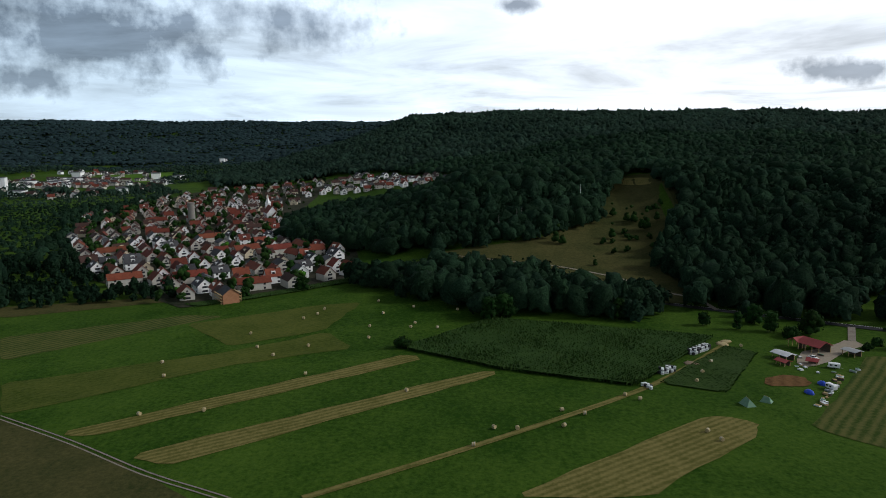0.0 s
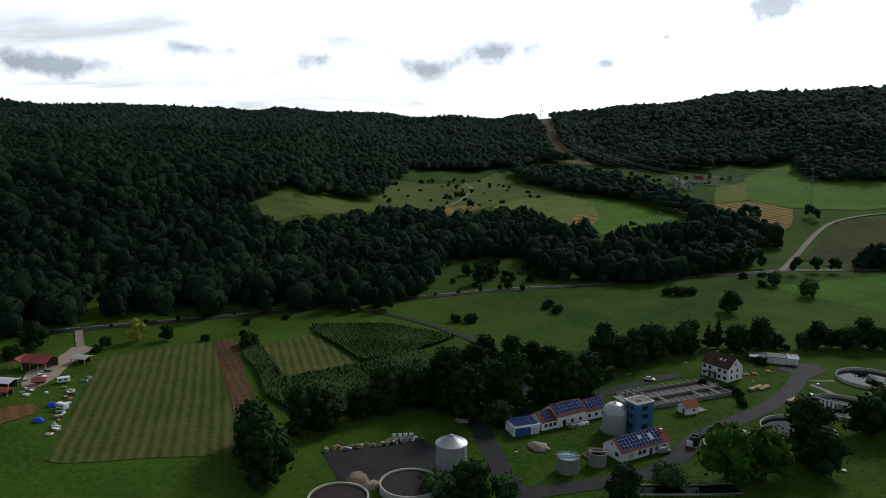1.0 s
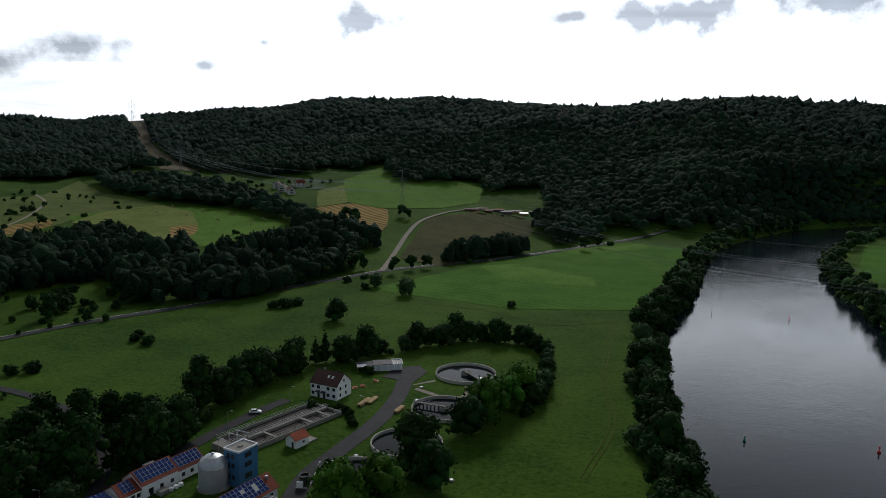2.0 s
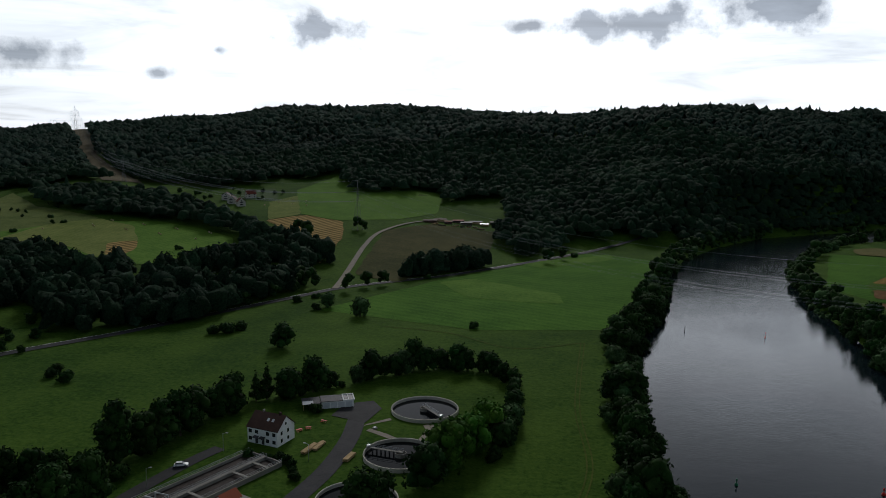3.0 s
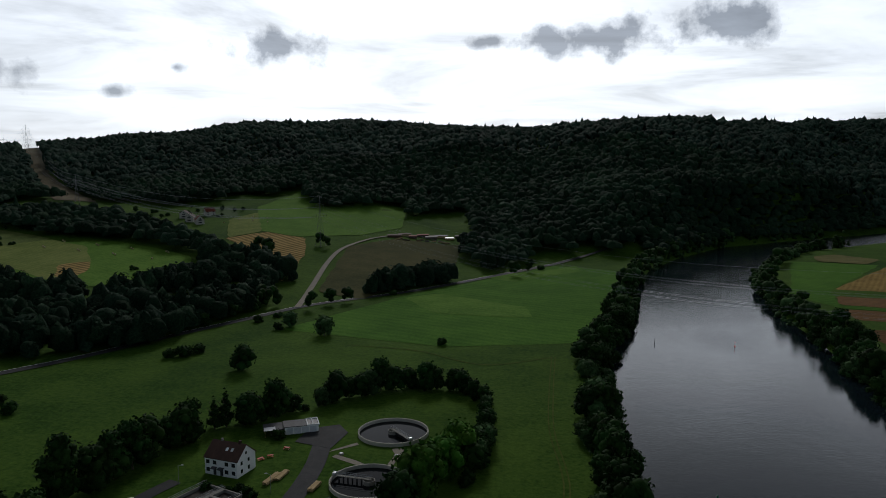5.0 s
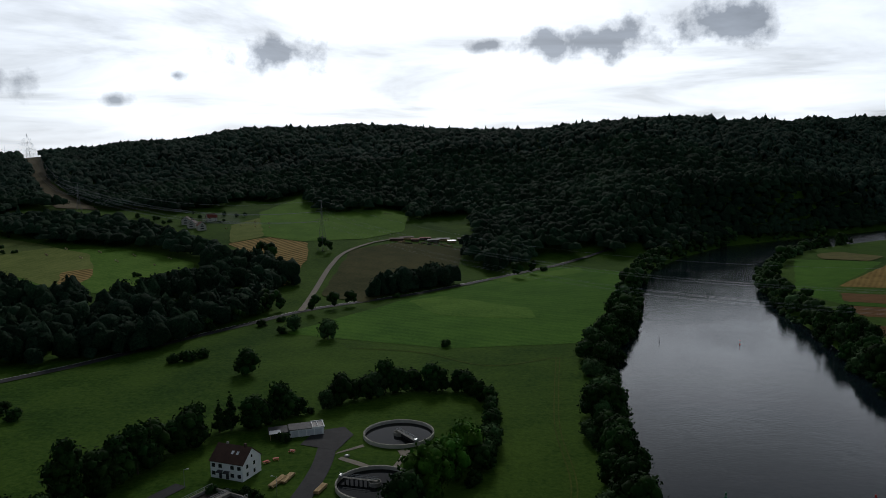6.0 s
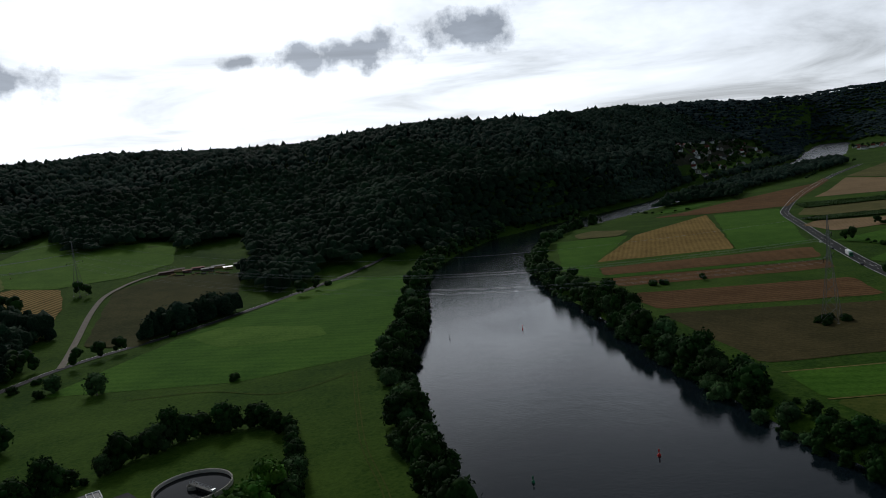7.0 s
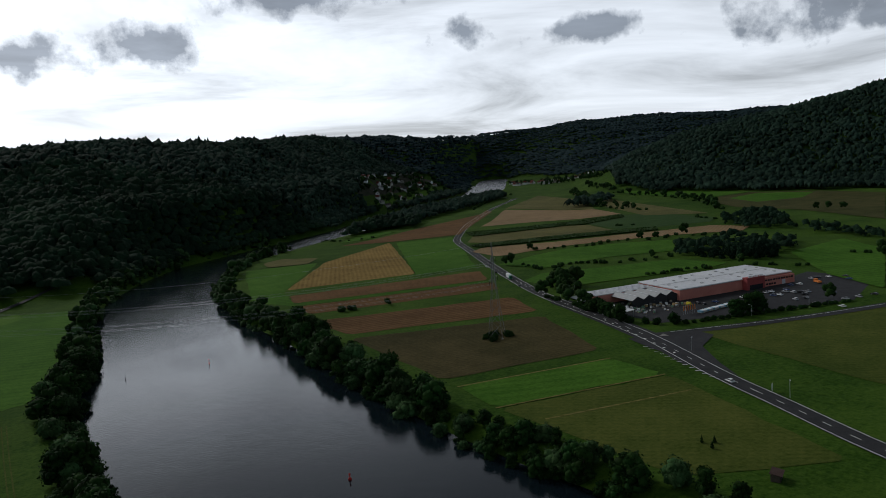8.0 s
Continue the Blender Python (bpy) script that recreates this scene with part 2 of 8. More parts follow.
LEAF = surface("broad_leaf", (0.005, 0.018, 0.004), (0.020, 0.050, 0.010), 2.6, 0.75, 0.3, spread=0.28, gloss=0.03, island=0.42)
LEAF_LIGHT = surface("willow_leaf", (0.014, 0.038, 0.011), (0.050, 0.092, 0.032), 2.6, 0.75, 0.3, spread=0.25, gloss=0.03, island=0.42)
LEAF_BRIGHT = surface("lime_leaf", (0.016, 0.052, 0.005), (0.056, 0.128, 0.014), 2.6, 0.75, 0.3, spread=0.22, gloss=0.03, island=0.42)
LEAF_YELLOW = surface("yellowing_leaf", (0.16, 0.17, 0.02), (0.30, 0.30, 0.05), 2.6, 0.75, 0.3)
BARK = surface("bark", (0.05, 0.04, 0.03), (0.12, 0.10, 0.075), 0.8, 0.95, 0.6)


def canopy(name, low, high, clump):
    """Foliage of whole woods: leaf clumps with the shade of their gaps painted dark, each crown in its own tone; clump:
    metres of a clump.
    """
    m = bpy.data.materials.new(name)
    m.use_nodes = True
    w, shader = Web(m.node_tree), m.node_tree.nodes["Principled BSDF"]
    at = w.add("ShaderNodeTexCoord").outputs["Object"]
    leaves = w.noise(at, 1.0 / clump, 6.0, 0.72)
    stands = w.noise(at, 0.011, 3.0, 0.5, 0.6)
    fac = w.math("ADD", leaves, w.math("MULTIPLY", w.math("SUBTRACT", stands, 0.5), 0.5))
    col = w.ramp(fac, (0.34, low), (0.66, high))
    chance = w.add("ShaderNodeNewGeometry").outputs["Random Per Island"]
    tone = w.add("ShaderNodeHueSaturation", {"Color": col, "Hue": w.math("ADD", 0.485, w.math("MULTIPLY", w.math("FRACT", w.math("MULTIPLY", chance, 5.7)), 0.03)),
                 "Saturation": 1.0, "Value": w.math("ADD", 0.72, w.math("MULTIPLY", chance, 0.56))})
    m.node_tree.links.new(tone.outputs[0], shader.inputs["Base Color"])
    shader.inputs["Roughness"].default_value = 0.85
    shader.inputs["Specular IOR Level"].default_value = 0.03
    rise = w.add("ShaderNodeBump", {"Height": leaves, "Strength": 0.9, "Distance": 1.1 * clump})
    m.node_tree.links.new(rise.outputs[0], shader.inputs["Normal"])
    return m


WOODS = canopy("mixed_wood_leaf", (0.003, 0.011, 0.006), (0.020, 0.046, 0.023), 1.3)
# haze over the far ridge is mixed into this paler, bluer leaf colour
RIDGE = canopy("hazy_ridge_leaf", (0.008, 0.018, 0.012), (0.027, 0.054, 0.036), 2.2)

WHITE = surface("white_render", (0.70, 0.70, 0.69), (0.86, 0.86, 0.85), 3, 0.85, 0.1)
PALE_RENDER = surface("grey_beige_render", (0.36, 0.34, 0.30), (0.50, 0.48, 0.43), 3, 0.85, 0.1)
CREAM = surface("cream_render", (0.55, 0.47, 0.33), (0.70, 0.62, 0.46), 3, 0.85, 0.1)
BLUE = surface("blue_cladding", (0.035, 0.12, 0.24), (0.055, 0.17, 0.31), 4, 0.5, 0.1)
NAVY = surface("blue_sheet_door", (0.02, 0.06, 0.24), (0.03, 0.09, 0.32), 3, 0.5)
RED_TILE = surface("red_roof_tile", (0.100, 0.024, 0.015), (0.205, 0.052, 0.030), 2.5, 0.8, 0.4, spread=0.3)
FALLOW = surface("brown_fallow", (0.036, 0.034, 0.012), (0.080, 0.064, 0.026), 16, 0.95, 0.5, rows=(3.0, 74, 0.1), gloss=0.03)
TERRACOTTA = surface("bright_roof_tile", (0.26, 0.060, 0.030), (0.38, 0.095, 0.050), 2.5, 0.8, 0.4)
DRY = surface("dry_brushwood", (0.075, 0.066, 0.040), (0.160, 0.135, 0.088), 10, 0.95, 0.5, gloss=0.03)
BROWN_TILE = surface("brown_roof_tile", (0.045, 0.024, 0.019), (0.085, 0.045, 0.036), 2.5, 0.8, 0.4, spread=0.25)
GREY_TILE = surface("grey_roof_tile", (0.032, 0.032, 0.036), (0.075, 0.075, 0.080), 2.5, 0.7, 0.4, spread=0.3)
GLASS = surface("dark_window_glass", (0.015, 0.018, 0.022), (0.03, 0.034, 0.04), 2, 0.12, gloss=0.6)
PANEL = surface("solar_cell", (0.010, 0.026, 0.100), (0.018, 0.042, 0.150), 3, 0.18, gloss=0.12)
CONCRETE = surface("weathered_concrete", (0.150, 0.142, 0.125), (0.290, 0.278, 0.250), 3, 0.9, 0.3)
STEEL = surface("galvanised_steel", (0.38, 0.40, 0.41), (0.55, 0.57, 0.58), 2, 0.45, 0.1, metal=0.7)
SILO = surface("grey_silo_sheet", (0.30, 0.31, 0.31), (0.44, 0.45, 0.45), 3, 0.5, 0.1, metal=0.3)
ROOF_WHITE = surface("pale_roof_sheet", (0.50, 0.51, 0.53), (0.66, 0.67, 0.69), 9, 0.55, 0.1)
STORE_RED = surface("red_wall_panel", (0.50, 0.17, 0.13), (0.62, 0.25, 0.195), 6, 0.6, 0.1)
SLUDGE = surface("dark_basin_water", (0.003, 0.004, 0.005), (0.008, 0.010, 0.012), 4, 0.02, gloss=0.07)
MUD = surface("basin_sludge", (0.018, 0.014, 0.013), (0.060, 0.048, 0.043), 2, 0.6, 0.5, gloss=0.05)
STRAW = surface("straw_bale", (0.30, 0.23, 0.11), (0.48, 0.40, 0.22), 0.6, 0.95, 0.5)
FILM = surface("white_bale_film", (0.55, 0.57, 0.58), (0.78, 0.80, 0.80), 1, 0.35, 0.2, spread=0.15)
WOOD = surface("sawn_timber", (0.32, 0.22, 0.10), (0.52, 0.38, 0.20), 0.8, 0.85, 0.3)
DARK = surface("dark_paint", (0.02, 0.02, 0.022), (0.045, 0.045, 0.05), 1, 0.5)
TARP = surface("blue_tarpaulin", (0.02, 0.06, 0.42), (0.04, 0.10, 0.55), 1, 0.5, 0.3)
CANVAS = surface("green_canvas", (0.10, 0.20, 0.13), (0.20, 0.32, 0.22), 1, 0.8, 0.3)
RUBBER = surface("tyre_rubber", (0.012, 0.012, 0.012), (0.03, 0.03, 0.03), 0.4, 0.8)
RED = surface("red_paint", (0.40, 0.02, 0.015), (0.52, 0.035, 0.025), 1, 0.45)
GREEN = surface("green_paint", (0.01, 0.14, 0.06), (0.02, 0.2, 0.09), 1, 0.45)
ORANGE = surface("orange_paint", (0.60, 0.16, 0.03), (0.75, 0.24, 0.05), 1, 0.45)
YELLOW = surface("yellow_paint", (0.65, 0.50, 0.03), (0.8, 0.62, 0.05), 1, 0.45)
WIRE = surface("cable_aluminium", (0.30, 0.305, 0.31), (0.40, 0.405, 0.41), 2, 0.6, gloss=0.2)
# aerial haze painted in: bluer, paler needles for the farthest woods
DISTANT = surface("hazy_distant_fir", (0.013, 0.026, 0.028), (0.023, 0.043, 0.044), 60.0, 0.9, 0.0, island=0.15, gloss=0.03)
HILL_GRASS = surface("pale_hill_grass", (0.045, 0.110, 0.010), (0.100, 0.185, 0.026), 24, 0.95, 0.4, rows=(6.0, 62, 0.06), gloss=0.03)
OLIVE_GRASS = surface("olive_pasture_grass", (0.056, 0.086, 0.020), (0.118, 0.142, 0.040), 18, 0.95, 0.4, gloss=0.03)
PALE_GREEN = surface("pale_mown_grass", (0.085, 0.120, 0.024), (0.165, 0.190, 0.052), 12, 0.95, 0.4, rows=(4.0, 62, 0.1), gloss=0.03)
PALE_CONCRETE = surface("pale_concrete", (0.34, 0.32, 0.27), (0.52, 0.49, 0.43), 3, 0.9, 0.3)
GARDEN = surface("garden_ground", (0.014, 0.022, 0.010), (0.062, 0.056, 0.042), 16.0, 0.95, 0.4, gloss=0.03)
PYLON = surface("grey_pylon_steel", (0.13, 0.135, 0.14), (0.22, 0.225, 0.23), 2, 0.6, metal=0.3)


def river_water():
    m = bpy.data.materials.new("river_water")
    m.use_nodes = True
    w, shader = Web(m.node_tree), m.node_tree.nodes["Principled BSDF"]
    at = w.add("ShaderNodeTexCoord").outputs["Object"]
    shader.inputs["Base Color"].default_value = (0.006, 0.011, 0.015, 1)
    shader.inputs["IOR"].default_value = 1.33
    north = w.math("MULTIPLY", w.math("SUBTRACT", w.add("ShaderNodeSeparateXYZ", {0: at}).outputs["Y"], 230.0), 0.0007)
    drift = w.ramp(w.noise(at, 0.012, 4.0, 0.55, 1.2), (0.38, 0.0), (0.62, 1.0))
    m.node_tree.links.new(w.math("MULTIPLY_ADD", drift, 0.02, w.ramp(north, (0.35, 0.02), (0.48, 0.14), (0.85, 0.25))), shader.inputs["Roughness"])
    ripples = w.math("ADD", w.noise(at, 0.75, 3.0, 0.65), w.math("MULTIPLY", w.noise(at, 0.16, 2.0), 0.7))
    blow = w.math("MULTIPLY_ADD", drift, 0.035, w.ramp(north, (0.0, 0.05), (0.06, 0.05), (0.15, 0.085), (0.30, 0.11), (0.48, 0.35), (0.70, 0.40), (0.92, 0.45)))
    rise = w.add("ShaderNodeBump", {"Height": ripples, "Strength": blow, "Distance": 0.7})
    m.node_tree.links.new(rise.outputs[0], shader.inputs["Normal"])
    return m


RIVER_WATER = river_water()


# ---- building helpers ----
def thing(name, label, category, group="", x=0.0, y=0.0, z=None, turn=0.0):
    """An empty at the base of a thing, standing on the ground."""
    ob = new(name)
    ob.empty_display_size = 0.5
    ob.matrix_basis = pose(x, y, float(ground_z(x, y)) if z is None else z, 0, 0, turn)
    return tagged(ob, label, category, group)


def part(name, bm, material, parent=None, label="", smooth=False):
    """A bmesh as one mesh object under a thing or a part."""
    mesh = bpy.data.meshes.new(name)
    bm.to_mesh(mesh)
    bm.free()
    return mesh_part(name, mesh, material, parent, label, smooth)


def mesh_part(name, mesh, material, parent=None, label="", smooth=False):
    if material and not mesh.materials:
        mesh.materials.append(material)
    if smooth:
        mesh.shade_smooth()
    ob = new(name, mesh)
    ob.parent = parent
    return tagged(ob, label)


def tri_mesh(name, verts, tris):
    """A mesh from arrays of vertices and triangles."""
    verts, tris = np.asarray(verts, np.float32), np.asarray(tris, np.int32)
    mesh = bpy.data.meshes.new(name)
    mesh.vertices.add(len(verts))
    mesh.vertices.foreach_set("co", verts.ravel())
    mesh.loops.add(tris.size)
    mesh.loops.foreach_set("vertex_index", tris.ravel())
    mesh.polygons.add(len(tris))
    mesh.polygons.foreach_set("loop_start", np.arange(len(tris), dtype=np.int32) * 3)
    mesh.update(calc_edges=True)
    mesh.validate()
    return mesh


def box(bm, x0, y0, z0, x1, y1, z1, bevel=0.0):
    """A block between two corners, with bevelled edges."""
    made = bmesh.ops.create_cube(bm, size=1.0)["verts"]
    bmesh.ops.scale(bm, vec=(abs(x1 - x0), abs(y1 - y0), abs(z1 - z0)), verts=made)
    bmesh.ops.translate(bm, vec=((x0 + x1) / 2, (y0 + y1) / 2, (z0 + z1) / 2), verts=made)
    if bevel:
        edges = {e for v in made for e in v.link_edges}
        bmesh.ops.bevel(bm, geom=list(edges), offset=bevel, segments=1, affect="EDGES")
    return bm


def a_box(*sizes, bevel=0.0):
    return box(bmesh.new(), *sizes, bevel=bevel)


def tube(bm, a, b, r0, r1=None, sides=8):
    """A round bar from a to b."""
    a, b = Vector(a), Vector(b)
    m = Matrix.Translation((a + b) / 2) @ (b - a).to_track_quat("Z", "Y").to_matrix().to_4x4()
    bmesh.ops.create_cone(bm, cap_ends=True, segments=sides, radius1=r0, radius2=r0 if r1 is None else r1, depth=(b - a).length, matrix=m)
    return bm


def turned(bm, profile, sides=32, x=0.0, y=0.0):
    """A body turned on a wheel: profile as rows of radius and height, closed where the radius is 0."""
    rings = []
    for r, z in profile:
        rings.append([bm.verts.new((x + r * math.cos(a), y + r * math.sin(a), z)) for a in (2 * math.pi * k / sides for k in range(sides))]
                     if r > 0 else [bm.verts.new((x, y, z))])
    for low, high in zip(rings[:-1], rings[1:]):
        for k in range(sides):
            n = (k + 1) % sides
            corners = [low[k % len(low)], low[n % len(low)], high[n % len(high)], high[k % len(high)]]
            corners = list(dict.fromkeys(corners))
            if len(corners) > 2:
                bm.faces.new(corners)
    return bm


def slab(bm, points, thick):
    """A plate of even thickness with its upper face through the points."""
    top = [bm.verts.new(p) for p in points]
    face = bm.faces.new(top)
    face.normal_update()
    low = [bm.verts.new(Vector(p) - face.normal * thick) for p in points]
    bm.faces.new(low[::-1])
    for k in range(len(top)):
        n = (k + 1) % len(top)
        bm.faces.new((top[k], low[k], low[n], top[n]))
    return bm


def frayed(corners):
    """Corners of a field with rounded corners and slightly uneven edges."""
    rng, out = random.Random(int(abs(corners[0][0] * 13 + corners[0][1] * 7))), []
    for a, b in zip(corners, (*corners[1:], corners[0])):
        a, b = Vector(a), Vector(b)
        run = b - a
        if run.length < 12:
            out.append(tuple(a.lerp(b, 0.5)))
            continue
        side, ease = Vector((-run.y, run.x)).normalized(), min(0.3, 3.5 / run.length)
        n = max(2, int(run.length / 11))
        for k in range(n + 1):
            p = a.lerp(b, ease + (1 - 2 * ease) * k / n) + side * rng.uniform(-0.9, 0.9)
            out.append(tuple(p))
    return out


def patch(name, corners, material, lift=0.15, step=0.0, label="", parent=None):
    """A sheet that lies on the ground within the corners."""
    if material not in (ASPHALT, TRACK, PAINT, CONCRETE):
        corners = frayed(corners)
    bm = bmesh.new()
    face = bm.faces.new([bm.verts.new((x, y, 0)) for x, y in corners])
    if face.normal.z < 0 or face.calc_area() == 0:
        face.normal_flip()
    bmesh.ops.triangulate(bm, faces=bm.faces[:])
    if step:
        for axis in (0, 1):
            low, high = min(c[axis] for c in corners), max(c[axis] for c in corners)
            for k in range(1, int((high - low) / step) + 1):
                co, no = [0, 0, 0], [0, 0, 0]
                co[axis], no[axis] = low + k * step, 1
                bmesh.ops.bisect_plane(bm, geom=bm.verts[:] + bm.edges[:] + bm.faces[:], plane_co=co, plane_no=no, dist=0.001)
    bmesh.ops.recalc_face_normals(bm, faces=bm.faces[:])
    for f in bm.faces:
        f.normal_update()
        if f.normal.z < 0:
            f.normal_flip()
    z = ground_z([v.co.x for v in bm.verts], [v.co.y for v in bm.verts])
    for v, h in zip(bm.verts, z):
        v.co.z = h + lift
    return tagged(part(name, bm, material, parent), label, kind="structure")


def smooth_line(points, step=8.0):
    """Catmull-Rom through the points, about every step metres."""
    p = [Vector(q) for q in points]
    p = [2 * p[0] - p[1], *p, 2 * p[-1] - p[-2]]
    out = []
    for a, b, c, d in zip(p[:-3], p[1:-2], p[2:-1], p[3:]):
        n = max(1, int((c - b).length / step))
        for k in range(n):
            t = k / n
            out.append(0.5 * (2 * b + (c - a) * t + (2 * a - 5 * b + 4 * c - d) * t * t + (3 * b - a - 3 * c + d) * t ** 3))
    return [*out, p[-2]]


def ribbon(name, points, wide, material, lift=0.25, label="", step=8.0, offset=0.0, parent=None, dashes=None):
    """A road, track or painted line of even width along the points; dashes: length of stroke and gap."""
    line = smooth_line(points, step)
    bm, last, run = bmesh.new(), None, 0.0
    for k, p in enumerate(line):
        ahead = (line[min(k + 1, len(line) - 1)] - line[max(k - 1, 0)]).normalized()
        side = Vector((-ahead.y, ahead.x))
        a, b = p + side * (offset + wide / 2), p + side * (offset - wide / 2)
        z = float(ground_z(p.x, p.y)) + lift
        pair = [bm.verts.new((a.x, a.y, z)), bm.verts.new((b.x, b.y, z))]
        if last and (not dashes or run % sum(dashes) < dashes[0]):
            bm.faces.new((last[0], last[1], pair[1], pair[0]))
        if k:
            run += (p - line[k - 1]).length
        last = pair
    bmesh.ops.delete(bm, geom=[v for v in bm.verts if not v.link_faces], context="VERTS")
    for f in bm.faces:
        f.normal_update()
        if f.normal.z < 0:
            f.normal_flip()
    return tagged(part(name, bm, material, parent), label, kind="structure")


def inside(x, y, corners):
    """Which of the places lie within the corners."""
    x, y = np.asarray(x, float), np.asarray(y, float)
    hit = np.zeros(x.shape, bool)
    for (ax, ay), (bx, by) in zip(corners, (*corners[1:], corners[0])):
        cross = (ay > y) != (by > y)
        with np.errstate(divide="ignore", invalid="ignore"):
            hit ^= cross & (x < (bx - ax) * (y - ay) / (by - ay + 1e-12) + ax)
    return hit


# ---- ground and river ----
def build_ground():
    bearings = np.concatenate([np.arange(-85, 130, 0.58), np.arange(130, 275, 3.0)])
    reach = [4.0]
    while reach[-1] < 4850:
        reach.append(reach[-1] + max(3.2, reach[-1] * 0.0155))
    b, r = np.meshgrid(np.radians(bearings), np.array(reach))
    x, y = HUB[0] - r * np.sin(b), HUB[1] + r * np.cos(b)
    z = ground_z(x, y)
    n, m = x.shape
    k = np.arange(n * m).reshape(n, m)
    a, c = k[:-1], k[1:]
    quads = np.stack([a, np.roll(a, -1, 1), np.roll(c, -1, 1), c], -1).reshape(-1, 4)
    tris = np.concatenate([quads[:, [0, 2, 1]], quads[:, [0, 3, 2]]])
    hub = [[HUB[0], HUB[1], float(ground_z(*HUB))]]
    verts = np.concatenate([np.stack([x, y, z], -1).reshape(-1, 3), hub])
    fan = np.stack([np.full(m, n * m), np.arange(m), np.roll(np.arange(m), -1)], -1)
    mesh = tri_mesh("ground", verts, np.concatenate([tris, fan[:, [0, 2, 1]]]))
    flip = mesh.polygons[0].normal.z < 0
    if flip:
        mesh.flip_normals()
    mesh.shade_smooth()
    return tagged(mesh_part("ground", mesh, GRASS), "green valley meadows rising to wooded hills", kind="structure")


build_ground()


def build_river():
    line = smooth_line([(x, y, w) for x, y, w in RIVER], 20)
    bm, last = bmesh.new(), None
    for k, p in enumerate(line):
        ahead = (line[min(k + 1, len(line) - 1)] - line[max(k - 1, 0)]).xy.normalized()
        side, half = Vector((-ahead.y, ahead.x)), p.z / 2 + 4.0
        pair = [bm.verts.new((*(p.xy + side * half), WATER)), bm.verts.new((*(p.xy - side * half), WATER))]
        if last:
            bm.faces.new((last[0], last[1], pair[1], pair[0]))
        last = pair
    bmesh.ops.recalc_face_normals(bm, faces=bm.faces[:])
    if sum(f.normal.z for f in bm.faces) < 0:
        bmesh.ops.reverse_faces(bm, faces=bm.faces[:])
    return tagged(part("water", bm, RIVER_WATER), "wide grey river with a rippled, shining surface", kind="structure")


build_river()

# ---- fields ----
patch("hay_strip", ((-158, -226), (-254, -117), (-250, -110), (-151, -211)), HAY, label="mown strip of pale hay")
patch("hay_strip", ((-172, -260), (-274, -155), (-268, -145), (-170, -247)), HAY, label="mown strip of pale hay")
patch("mown_pasture", ((-185, -291), (-218, -316), (-269, -240), (-307, -202), (-281, -182), (-249, -232)), MOWN, label="mown pasture with round bales")
patch("mown_pasture", ((-317, -283), (-363, -224), (-372, -198), (-310, -205), (-279, -242)), MOWN, label="mown pasture beside the village")
patch("mown_strip", ((-143, -104), (-210, -36), (-206, -19), (-194, -22), (-146, -66)), HAY, label="mown strip of pale hay")
patch("mown_strip", ((-347, -415), (-376, -341), (-394, -323), (-369, -319), (-321, -395)), BRACKEN, label="dry grass strip beside the gardens")
patch("mown_strip", ((-283, -366), (-336, -292), (-337, -269), (-247, -338)), STUBBLE, label="pale mown strip of pasture")
patch("mown_corner", ((-130, -190), (-150, -222), (-184, -292), (-150, -330), (-90, -260)), BRACKEN, label="dry grass beside a track")
patch("stubble_field", ((-201, -3), (-291, 55), (-278, 103), (-164, 41)), STUBBLE, label="mown field with pale machine rows")
patch("soil_strip", ((-278, 103), (-275, 111), (-173, 56), (-164, 42)), SOIL, label="bare brown strip of soil")
patch("stubble_corner", ((-254, 112), (-251, 141), (-201, 124), (-208, 91)), STUBBLE, label="small mown field among maize")
patch("river_meadow", ((-120, 405), (-60, 520), (0, 600), (60, 680), (116, 650), (102, 570), (84, 490), (68, 425), (50, 385), (-20, 372)), CLOVER, 0.12, label="lush green meadow beside the river")
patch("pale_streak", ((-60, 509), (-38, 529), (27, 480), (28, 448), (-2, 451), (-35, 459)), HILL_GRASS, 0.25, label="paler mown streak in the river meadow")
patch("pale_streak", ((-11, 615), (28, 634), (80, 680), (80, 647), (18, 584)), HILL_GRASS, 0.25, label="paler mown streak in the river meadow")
patch("straw_field", ((-270, 714), (-240, 751), (-191, 730), (-172, 655), (-163, 548), (-176, 577), (-193, 638), (-220, 655)), GOLD_B, 0.5, 20, "raked straw field on the hillside")
patch("pale_plot", ((-303, 813), (-287, 867), (-245, 754), (-268, 716)), PALE_GREEN, 0.5, 20, "pale mown plot on the hillside")
patch("dark_plot", ((-371, 886), (-329, 908), (-296, 825), (-337, 820)), CORN, 0.5, 20, "dark green plot on the hillside")
patch("dry_hill", ((-129, 527), (-141, 703), (-100, 756), (-31, 745), (-32, 645), (-90, 502)), BRACKEN, 0.5, 20, "brown dry grass on a low hill")
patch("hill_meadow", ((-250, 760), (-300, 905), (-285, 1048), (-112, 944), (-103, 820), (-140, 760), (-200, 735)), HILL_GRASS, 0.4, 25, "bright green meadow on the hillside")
patch("village_ground", ((-460, -445), (-352, -302), (-440, -215), (-555, -245), (-640, -305), (-800, -390), (-1080, -430), (-1340, -475), (-1230, -700), (-960, -680), (-640, -575)), GARDEN, 0.3, 20, "dark gardens, yards and lanes between the houses")
patch("clearing_floor", ((-490, -170), (-510, -120), (-530, -86), (-560, -67), (-590, -37), (-644, -32), (-690, -18), (-734, -7), (-690, 26), (-647, 32), (-617, 42), (-565, 34), (-535, 18), (-500, 4), (-425, 4), (-388, 0), (-384, -20), (-410, -39), (-425, -74), (-438, -103), (-450, -133)), BRACKEN, 0.5, 15, "dry cleared slope in the woods")
